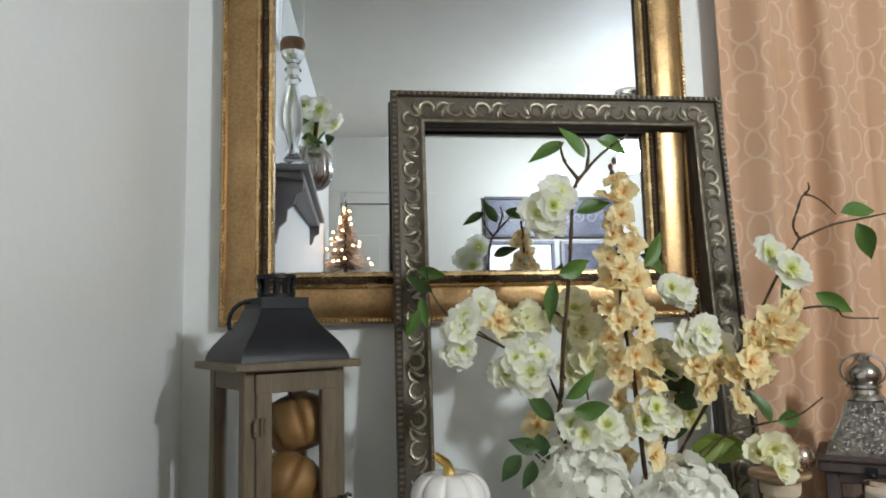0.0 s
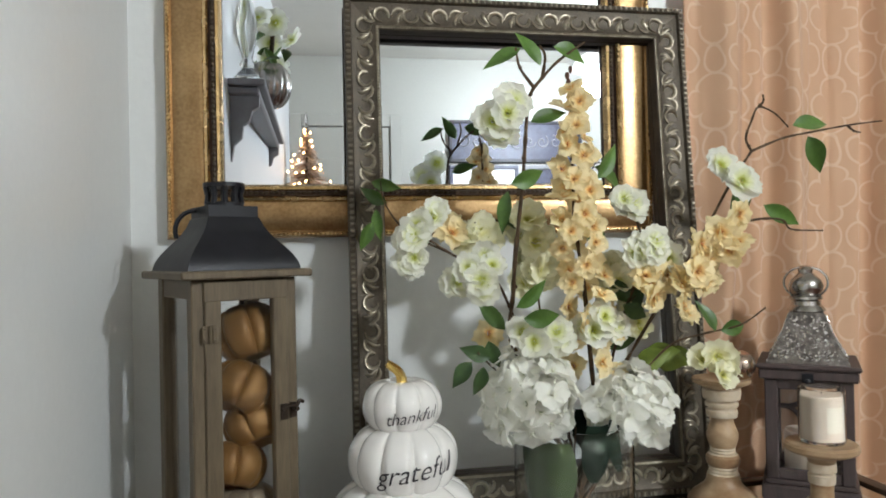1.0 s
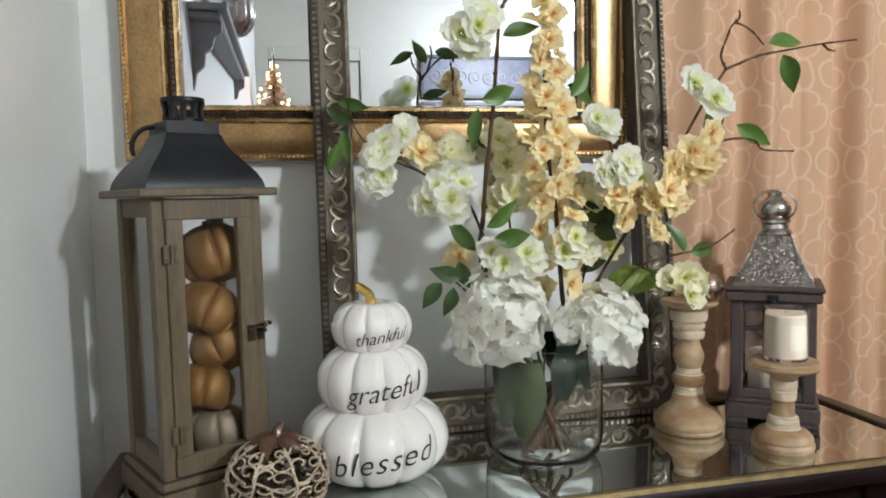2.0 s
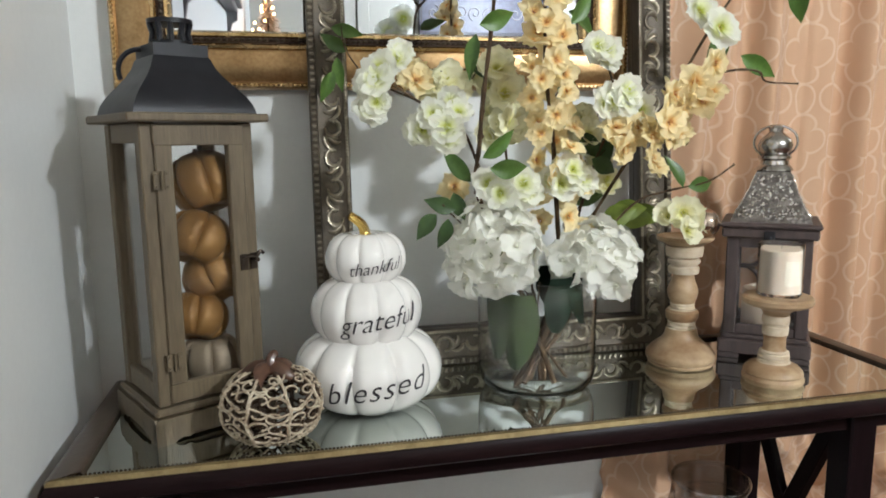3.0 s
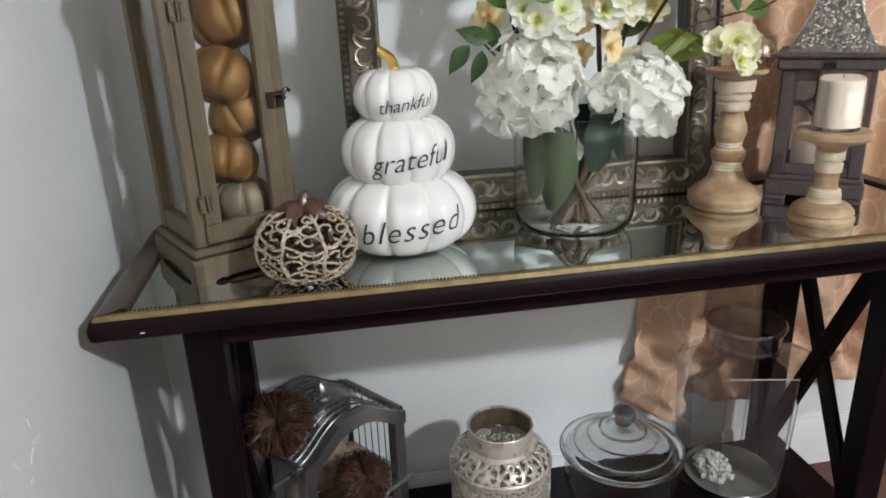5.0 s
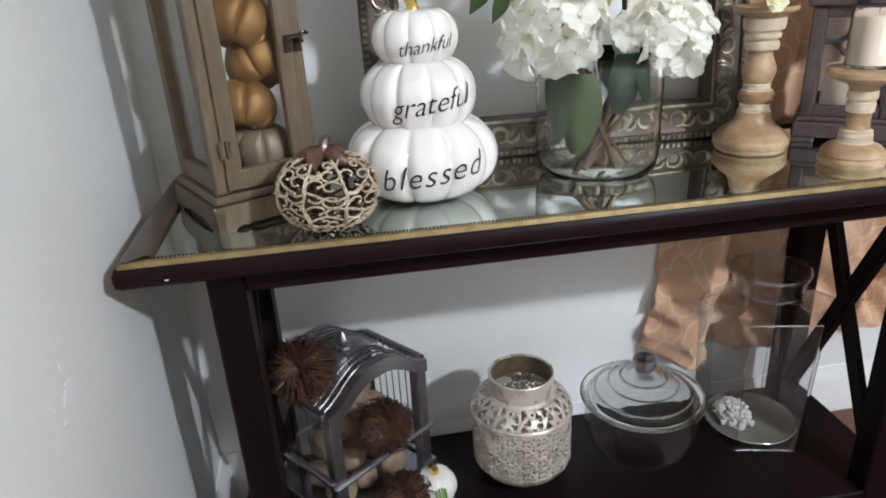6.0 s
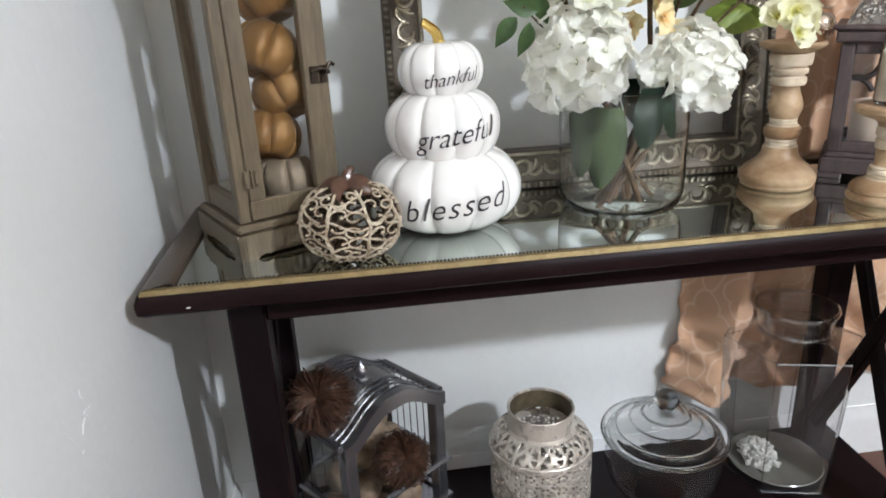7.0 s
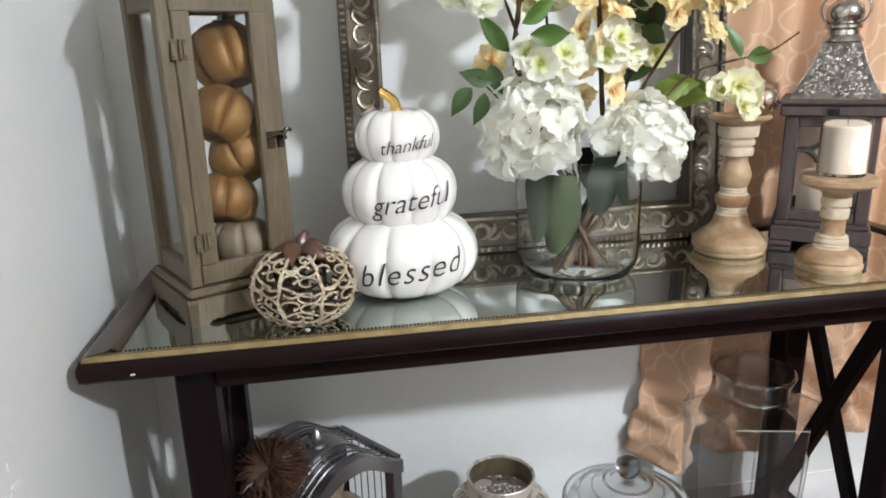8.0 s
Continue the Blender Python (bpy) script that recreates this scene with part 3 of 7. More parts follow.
def scroll_motif():
    """An S-scroll: a fat C with a curled end, a long tail into the next one and a split leaf."""
    b = Build()
    c = [(0.0145 * math.cos(q) - 0.006, 0, 0.0145 * math.sin(q)) for q in [radians(205 - 27 * k) for k in range(12)]]
    n = len(c)
    b.tube(c, [0.0018 + 0.0042 * math.sin(math.pi * (k + 0.6) / (n + 0.2)) ** 0.8 for k in range(n)], 6, flat=0.75)
    b.ball((-0.0185, 0, 0.0025), 0.0040, 6, (1, 0.7, 1))
    for p, w in (([(0.004, 0, -0.010), (0.016, 0, -0.015), (0.027, 0, -0.010), (0.033, 0, 0.001)], 0.0036),
                 ([(0.010, 0, -0.012), (0.018, 0, -0.002), (0.022, 0, 0.008), (0.020, 0, 0.017)], 0.0032),
                 ([(0.012, 0, -0.008), (0.014, 0, 0.002), (0.013, 0, 0.011)], 0.0022)):
        q = curve(p, 3)
        b.tube(q, [0.0012 + 1.25 * w * math.sin(math.pi * (k + 0.3) / len(q)) for k in range(len(q))], 6, flat=0.6)
    return b


def leaning_frame():
    w, h = 0.672, 0.941
    m = thing("ornate_picture_frame", "empty ornate pewter-brown picture frame leaning on the wall", "picture frame", pose(0.337, 0.325, TOP - 0.0012, -4.8, 0, 0))
    prof = [(0, 0), (0, 0.020), (0.002, 0.024), (0.0115, 0.026), (0.0135, 0.020), (0.020, 0.018), (0.036, 0.0165), (0.054, 0.018), (0.058, 0.0215), (0.063, 0.0215), (0.065, 0.018), (0.066, 0.004), (0.066, 0)]
    slots = [0, 0, 0, 0, 0, 0, 0, 0, 2, 0, 1, 1, 0]
    frame_rails(m, w, h, prof, [PEWTER, PEWTER_DARK, PEWTER_HI], slots)
    for z in (0.063, h - 0.063):
        part("rebate", Build().box((w / 2, 0.010, z), (w - 0.120, 0.018, 0.008), 0.001), PEWTER_DARK, m, "dark inner rebate", smooth=False)
    for x in (0.063, w - 0.063):
        part("rebate", Build().box((x, 0.010, h / 2), (0.008, 0.018, h - 0.136), 0.001), PEWTER_DARK, m, "dark inner rebate", smooth=False)
    mot = scroll_motif()
    flip = Build().stamp(mot, [Matrix.Diagonal((1, 1, -1, 1))])
    scrolls = [mesh_of("scroll", q, PEWTER_HI, True, 60) for q in (flip, mot)]
    dent = Build().box((0, -0.0262, 0), (0.0060, 0.004, 0.0085), 0.0015)
    pearl = Build().ball((0, -0.0222, 0), 0.0021, 6)
    for rail, dents, pearls in zip(along_rails(w, h, 0.037, 0.0500), along_rails(w, h, 0.0068, 0.0108), along_rails(w, h, 0.0605, 0.0056)):
        for k, r in enumerate(rail):
            part("scroll", scrolls[k % 2], None, m, at=r @ Matrix.Translation((0, -0.0172, 0)) @ Matrix.Diagonal((0.92, 1, 0.84, 1)))
        part("dentil_trim", Build().stamp(dent, dents), DENTIL, m)
        part("pearl_trim", Build().stamp(pearl, pearls), PEWTER_HI, m)


leaning_frame()


# ---------------- the curtain ----------------
def curtain():
    c = thing("curtain", "peach voile curtain with a pale quatrefoil lattice in soft folds", "curtain", Matrix.Translation((0, WALL_B, 0)))
    rng = random.Random(4)
    x0, x1, z0, z1, nx, nz = 1.015, 2.25, 0.266, 2.30, 240, 110
    EDGE = ((0.20, 0.910), (0.27, 0.902), (0.32, 0.898), (0.41, 0.918), (0.52, 0.932), (0.80, 0.975), (1.20, 1.012), (1.90, 1.022), (2.40, 1.022))
    ph = [rng.uniform(0, 6.28) for _ in range(5)]

    def fold(x, z):
        low = 1 - 0.35 * (z - z0) / (z1 - z0)
        s1 = math.sin(44 * x + ph[0] + 0.7 * math.sin(2.1 * z + ph[1]) + 1.3 * math.sin(9 * x))
        y = 0.018 * math.copysign(abs(s1) ** 0.7, s1) + 0.011 * math.sin(83 * x + ph[2] + 0.5 * math.sin(3 * z) + 0.8 * math.sin(21 * x)) + 0.007 * math.sin(17 * x + ph[3] + z)
        slack = min(0.40, max(0.0, 0.74 - z))
        crush = 0.045 * math.sin(52 * x + 22 * z + ph[4]) + 0.034 * math.sin(33 * x - 41 * z + ph[1]) + 0.026 * math.sin(95 * x + 70 * z) + 0.014 * math.sin(140 * x - 105 * z + ph[2])
        # below the tabletop the edge turns back to the wall behind one deep fold
        turn = min(1.0, max(0.0, (0.74 - z) / 0.14))
        u = x - x0
        deep = 0.045 * math.exp(-(u / 0.030) ** 2) - 0.055 * math.exp(-((u - 0.058) / 0.030) ** 2)
        return min(-0.006, max(-0.125, -0.056 + 1.25 * y * low * (1 - 0.8 * slack) + slack * crush * (1 - 0.15 * turn) + turn * deep))

    def side(x, z):
        k = max(0.0, 1 - (x - x0) / 0.35)
        e = next(a[1] + (b[1] - a[1]) * (z - a[0]) / (b[0] - a[0]) for a, b in zip(EDGE, EDGE[1:]) if z <= b[0])
        return x + k * (e - x0) + 0.003 * math.sin(5 * z) + k * max(0.0, 1.1 - 2 * z) * (0.012 * math.sin(60 * z) + 0.010 * math.sin(131 * z + 1.0))
    vs, uvs = [], []
    for j in range(nz + 1):
        z = z0 + (z1 - z0) * (j / nz) ** 1.5
        run = 0.0
        last = None
        for i in range(nx + 1):
            x = x0 + (x1 - x0) * i / nx
            p = Vector((side(x, z), fold(x, z), z + (0.008 * math.sin(9 * x) if j == 0 else 0)))
            run += (p - last).length if last else 0
            last = p
            vs.append(p)
            uvs.append((run, z))
    fs = [(j * (nx + 1) + i, j * (nx + 1) + i + 1, (j + 1) * (nx + 1) + i + 1, (j + 1) * (nx + 1) + i) for j in range(nz) for i in range(nx)]
    me = mesh_of("cloth", Build().add(vs, fs), VOILE)
    lay = me.uv_layers.new(name="UVMap")
    for lp in me.loops:
        lay.data[lp.index].uv = uvs[lp.vertex_index]
    ob = part("cloth", me, None, c)
    sd = ob.modifiers.new("thick", "SOLIDIFY")
    sd.thickness = 0.0012
    rod = Build().tube([(0.9, -0.052, 2.31), (2.4, -0.052, 2.31)], 0.011, 12)
    rod.ball((0.89, -0.052, 2.31), 0.022, 12).ball((2.41, -0.052, 2.31), 0.022, 12)
    for x in (1.0, 2.3):
        rod.box((x, -0.026, 2.31), (0.012, 0.05, 0.02), 0.002)
    part("rod", rod, BRONZE, c, "dark bronze curtain rod")


curtain()


# ---------------- the console table ----------------
TX0, TX1, TY0, TY1 = -0.012, 1.345, -0.004, 0.366


def console_table():
    t = thing("console_table", "dark espresso console table with a mirrored top and X-braced ends", "table", Matrix.Translation((0, 0, 0)))
    # rim of the mirrored top
    def rim(name, a, c, prof, m, slots, label="", e0=1.0, e1=1.0):
        """Rail from a to c whose outer side lies to the right of the way; prof: (outward, height)."""
        a, c = Vector((*a, 0)), Vector((*c, 0))
        d = (c - a).normalized()
        o = Vector((d.y, -d.x, 0))
        k = len(prof)
        vs = []
        for p, s in ((a, -e0), (c, e1)):
            for out, z in prof:
                vs.append(p + o * out + d * s * out + Vector((0, 0, TOP + z)))
        b = Build().add(vs, [])
        for j in range(k):
            b.f.append((j, (j + 1) % k, (j + 1) % k + k, j + k))
            b.m.append(slots[j])
        part(name, b, m, t, label, sharp=40)
    ix0, ix1, iy0, iy1 = TX0 + 0.046, TX1 - 0.046, TY0 + 0.0090, TY1 - 0.040
    wide = [(0, -0.004), (0.0, 0.005), (0.006, 0.0065), (0.016, 0.004), (0.032, 0.003), (0.042, -0.003), (0.047, -0.014), (0.046, -0.026), (0.038, -0.034), (0.0, -0.034)]
    s9 = [0] * 10
    front = [(0, -0.008), (0.0, 0.0005), (0.003, 0.0015), (0.0085, 0.0005), (0.0105, -0.0060), (0.0098, -0.0072), (0.0105, -0.0082), (0.0165, -0.018), (0.0150, -0.030), (0.010, -0.034), (0.0, -0.034)]
    sf = [0, 0, 1, 1, 0, 2, 2, 2, 2, 2, 2]
    rim("front_rim", (ix0 - 0.030, iy0), (ix1 + 0.030, iy0), front, [BEAD_DARK, RAIL_GOLD, ESPRESSO], sf, "worn gold front rim")
    rim("side_rim", (ix1, iy0 + 0.0), (ix1, iy1), wide, [RAIL_BROWN], s9, "dark brown moulded rim", 0.30)
    rim("back_rim", (ix1, iy1), (ix0, iy1), [(a * 0.85, z) for a, z in wide], [RAIL_BROWN], s9)
    rim("side_rim", (ix0, iy1), (ix0, iy0), wide, [RAIL_BROWN], s9, "dark brown moulded rim", 1.0, 0.30)
    bead = Build().ball((0, 0, 0), 0.0019, 6, (1, 1, 0.9))
    n = int((ix1 - ix0) / 0.0048)
    part("bead_trim", Build().stamp(bead, [Matrix.Translation((ix0 - 0.028 + (k + 0.5) * (ix1 - ix0 + 0.056) / n, iy0 - 0.001, TOP + 0.0018)) for k in range(n)]), BEAD_DARK, t, "dark beaded edge")
    part("mirror_top", Build().box(((ix0 + ix1) / 2, (iy0 + iy1) / 2, TOP - 0.003), (ix1 - ix0 - 0.001, iy1 - iy0 - 0.001, 0.006)), TOP_MIRROR, t, "mirrored glass top", smooth=False)
    part("top_board", Build().box(((TX0 + TX1) / 2, (TY0 + TY1) / 2 + 0.004, TOP - 0.041), (TX1 - TX0 - 0.06, TY1 - TY0 - 0.05, 0.012), 0.002), ESPRESSO, t)
    # aprons
    az0, az1 = 0.703, TOP - 0.0475
    lx = (0.086, 1.156)
    ly = (0.028, 0.270)
    W = 0.050
    cz, hz = (az0 + az1) / 2, az1 - az0
    part("apron", Build().box((0.7155, 0.050, cz - 0.003), (1.159, 0.020, hz + 0.006), 0.003), ESPRESSO, t)
    part("apron", Build().box((0.6895, 0.345, cz), (1.211, 0.016, hz), 0.003), ESPRESSO, t)
    for x in (0.096, TX1 - 0.062):
        part("apron", Build().box((x, 0.188, cz), (0.018, 0.295, hz), 0.003), ESPRESSO, t)
    for x in lx:
        for y in ly:
            back = 1 if x > 1 and y > 0.1 else 0
            front = 1 if x > 1 and y < 0.1 else 0
            part("leg", Build().box((x + W / 2 + 0.018 * back + 0.018 * front, y + W / 2 + 0.008 + 0.028 * back - 0.006 * front, az1 / 2), (W, W, az1 - 0.002), 0.003), ESPRESSO_Z, t)
        for k, s in enumerate((1, -1)):
            y0, y1 = (ly[0] + W + 0.008, ly[1] + 0.008) if s > 0 else (ly[1] + 0.008, ly[0] + W + 0.008)
            lean = 0.012 * s if x > 1 else 0.0
            p0, p1 = Vector((x + W / 2 + 0.006 * (x > 1) + lean, y0, 0.705)), Vector((x + W / 2 + 0.006 * (x > 1) - lean, y1, 0.235))
            d = p1 - p0
            b = Build().box((0, 0, 0), (0.020 - 0.004 * k, 0.030, d.length + 0.02), 0.002)
            part("brace", b, ESPRESSO_Z, t, at=Matrix.Translation((p0 + p1) / 2) @ pose(0, 0, 0, math.degrees(math.atan2(d.y, -d.z))) @ pose(0, 0, 0, 0, math.degrees(math.atan2(-d.x, d.length))))
    # the shelf takes the darker wood copy: shade below the top as colour
    part("shelf", Build().box((0.650, 0.205, SHELF - 0.014), (1.25, 0.345, 0.028), 0.003), ESPRESSO_Z, t, "dark lower shelf")
    part("shelf_rail", Build().box((0.650, 0.045, SHELF - 0.046), (1.12, 0.018, 0.036), 0.002), ESPRESSO, t)
    part("glue_spot", Build().box((0.052, -0.0105, TOP - 0.024), (0.0055, 0.003, 0.0018), 0.0006), TRIM, t, "small pale glue spot")
    return t


console_table()


# ---------------- pumpkins ----------------
def pumpkin(b, r, h, ribs, dip=0.14, dent=0.22, n=None, rows=18, c=(0, 0, 0), power=0.75, slot=0, pinch=1.0):
    """A ribbed squashed ball that stands on c; the ribs deepen towards the poles."""
    n = n or ribs * 16
    prof = []
    for k in range(rows + 1):
        a = math.pi * k / rows
        rr = r * max(math.sin(a), 1e-4) ** power
        z = h / 2 - h / 2 * math.cos(a)
        e = abs(math.cos(a)) ** 3
        z = z + (dent * h * e * (0.5 if z < h / 2 else -0.55) if rr < 0.6 * r else 0.0) * (1 - rr / (0.6 * r))
        prof.append((rr, z))

    def rib(t, rr, k):
        w = abs(math.cos(ribs * t / 2)) ** pinch
        return rr * (1 - dip + dip * (1 - (1 - w) ** 2.2))
    return b.lathe(prof, n, rib, c=c, slot=slot)


def pumpkin_radius(ang, r, h, z, ribs, dip, power):
    c = max(-1, min(1, 1 - 2 * z / h))
    rr = r * math.sqrt(max(1 - c * c, 1e-6)) ** power
    w = abs(math.cos(ribs * ang / 2))
    return rr * (1 - dip + dip * (1 - (1 - w) ** 2.2))


def lettering(text, size, spread, lean=0.30):
    """Flat letters in x, y as verts and faces, centred, cut fine enough to bend."""
    cu = bpy.data.curves.new("letters", "FONT")
    cu.body, cu.size, cu.resolution_u, cu.shear, cu.space_character = text, size, 4, lean, spread
    cu.offset = -0.006 * size
    ob = bpy.data.objects.new("letters", cu)
    scene.collection.objects.link(ob)
    me = bpy.data.meshes.new_from_object(ob.evaluated_get(bpy.context.evaluated_depsgraph_get()))
    bpy.data.objects.remove(ob)
    bm = bmesh.new()
    bm.from_mesh(me)
    bmesh.ops.triangulate(bm, faces=bm.faces)
    for _ in range(3):
        bmesh.ops.subdivide_edges(bm, edges=[e for e in bm.edges if e.calc_length() > size * 0.055], cuts=1)
        bmesh.ops.triangulate(bm, faces=bm.faces)
    bm.verts.index_update()
    vs = [tuple(v.co) for v in bm.verts]
    fs = [tuple(v.index for v in f.verts) for f in bm.faces]
    bm.free()
    x0, x1 = min(v[0] for v in vs), max(v[0] for v in vs)
    return [(x - (x0 + x1) / 2, y) for x, y, _ in vs], fs


def pumpkin_stack():
    at = Vector((0.405, 0.159, TOP))
    s = thing("ceramic_pumpkin_stack", "glossy white ceramic stack of three pumpkins with black lettering", "figurine", Matrix.Translation(at) @ pose(0, 0, 0, 0, 0, 6) @ Matrix.Diagonal((0.979, 0.979, 1, 1)))
    tiers = [("bottom_pumpkin", 0.1155, 0.121, 0.0, 10, "blessed", 0.0465, 0.056, 1.12), ("middle_pumpkin", 0.0865, 0.108, 0.0955, 10, "grateful", 0.0405, 0.053, 1.0),
             ("top_pumpkin", 0.0622, 0.082, 0.1875, 9, "thankful", 0.0265, 0.038, 0.98)]
    dip, power = 0.100, 0.62
    for (name, r, h, z0, ribs, word, size, zt, spread), turn in zip(tiers, (11, 0, -12)):
        b = pumpkin(Build(), r, h, ribs, dip, 0.16, rows=24, power=power)
        p = part(name, b, CERAMIC, s, at=pose(0, 0, z0, 0, 0, turn), sharp=80)
        flat, fs = lettering(word, size, spread)
        vs = []
        mid = radians(-90 - turn + {'blessed': -4.5, 'grateful': 1.5, 'thankful': 4}[word])
        for x, y in flat:
            yy = y + 0.10 * x
            a = mid + x / r
            z = zt - 0.012 + yy
            rr = max(pumpkin_radius(a + q, r, h, z, ribs, dip, power) for q in (-0.06, -0.03, 0, 0.03, 0.06)) + 0.0006
            vs.append((rr * math.cos(a), rr * math.sin(a), z))
        part("lettering", Build().add(vs, fs), INK, p, "black handwritten word", smooth=False)
    st = curve([(0, 0, 0.250), (0, 0, 0.266), (-0.006, -0.002, 0.280), (-0.020, -0.004, 0.291), (-0.024, -0.004, 0.294)], 5)
    b = Build()
    n = 14
    rads = taper(len(st), 0.0095, 0.0055)
    rads[0], rads[1], rads[2] = 0.019, 0.0145, 0.0115
    b.tube(st, rads, n)
    for k in range(len(b.v)):
        if k % 2:
            c = Vector(st[min(k // n, len(st) - 1)])
            b.v[k] = tuple(c + (Vector(b.v[k]) - c) * 0.84)
    part("stem", b, GOLD_STEM, s, "shiny gold curved stem")


pumpkin_stack()


def openwork_pumpkin():
    r, h = 0.0675, 0.098
    s = thing("openwork_pumpkin", "whitewashed openwork vine pumpkin with a rusty brown stem", "ornament", pose(0.262, 0.058, TOP + 0.002, 0, 0, 20))
    rng = random.Random(11)

    def on(a, t, lift=0.0):
        """t from 0 at the base to 1 at the top."""
        ang = math.pi * (0.06 + 0.90 * t)
        rr = (r + lift) * math.sin(ang) ** 0.7
        rr *= 0.955 + 0.045 * abs(math.cos(4 * a)) ** 0.5
        return (rr * math.cos(a), rr * math.sin(a), h / 2 - h / 2 * math.cos(ang))
    G = 8
    for k in range(G):
        a = 2 * math.pi * k / G
        b = Build().tube([on(a + 0.025 * math.sin(0.95 * t + 2.1 * k) + 0.02 * math.sin(1.9 * t + k), t / 14, 0.0015) for t in range(15)], [0.0023 + 0.0004 * math.sin(t * 1.7 + k) for t in range(15)], 6)
        # a second tube behind each rib carries the inside shade in its colour
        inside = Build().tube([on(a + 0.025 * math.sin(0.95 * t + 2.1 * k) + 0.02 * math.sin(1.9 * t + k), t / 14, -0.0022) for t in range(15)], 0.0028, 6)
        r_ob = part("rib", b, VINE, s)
        part("shade_lining", inside, VINE_SHADE, r_ob, "dark inner tube coloured as the shade inside")
    # between the ribs: curls that leave one rib and the other by turns, and short ties
    b, back = Build(), Build()
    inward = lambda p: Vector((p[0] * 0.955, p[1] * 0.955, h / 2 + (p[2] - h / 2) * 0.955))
    for k in range(G):
        a0, w = 2 * math.pi * k / G, 2 * math.pi / G
        rows = 7
        for j in range(rows):
            t0 = 0.045 + 0.86 * (j + 0.5 * (k % 2) + rng.uniform(-0.1, 0.1)) / rows
            for side in (0, 1):
                up = 1 if (j + side + k) % 2 else -1
                size = rng.uniform(0.22, 0.40)
                cx, ct = (0.30 if side == 0 else 0.70) + rng.uniform(-0.05, 0.05), min(0.96, max(0.03, t0 + 0.045 * (1 if side else -1)))
                pts = []
                for i in range(11):
                    f = i / 10
                    th = (math.pi if side == 0 else 0) + (1 if side == 0 else -1) * up * (4.2 + 1.2 * side) * f
                    r2 = size * (1 - 0.62 * f)
                    pts.append(Vector(on(a0 + w * (cx + r2 * math.cos(th) * 0.92), min(0.985, max(0.0, ct + 0.21 * r2 * math.sin(th))), 0.0010 + 0.0012 * f)))
                b.tube(pts, taper(11, 0.0017, 0.0012), 6)
                b.ball(pts[-1], 0.0023, 6)
                # inner copy of the curl, dark to stand for shade inside
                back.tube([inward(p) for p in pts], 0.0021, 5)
            if (j + k) % 2:
                continue
            q = [on(a0 + w * f, min(0.97, max(0.02, t0 + 0.09 + 0.05 * math.sin(4 * f + k + j))), 0.0006) for f in (0, 0.25, 0.5, 0.75, 1.0)]
            b.tube(curve([Vector(p) for p in q], 2), 0.0016, 5)
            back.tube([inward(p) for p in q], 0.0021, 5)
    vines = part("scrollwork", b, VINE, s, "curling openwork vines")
    part("shade_lining", back, VINE_SHADE, vines, "dark inner tube coloured as the shade inside")
    cap = Build()
    for k in range(5):
        a = 2 * math.pi * k / 5
        q = [(0.0, 0.0, h + 0.004), (0.018 * math.cos(a), 0.018 * math.sin(a), h + 0.003), (0.031 * math.cos(a + 0.15), 0.031 * math.sin(a + 0.15), h - 0.003), (0.043 * math.cos(a + 0.35), 0.043 * math.sin(a + 0.35), h - 0.012)]
        q = curve(q, 4)
        cap.tube(q, [0.009 + 0.005 * math.sin(math.pi * i / (len(q) - 1)) - 0.0085 * i / (len(q) - 1) for i in range(len(q))], 10, flat=0.4)
    part("leaf_cap", cap, RUST_STEM, s, "rusty brown leaf cap")
    st = curve([(0, 0, h), (0.001, 0, h + 0.007), (0.003, 0.002, h + 0.014), (0.007, 0.003, h + 0.018)], 4)
    part("stem", Build().tube(st, taper(len(st), 0.0085, 0.0060), 9).ball(st[-1], 0.0065, 8), RUST_STEM, s)


openwork_pumpkin()


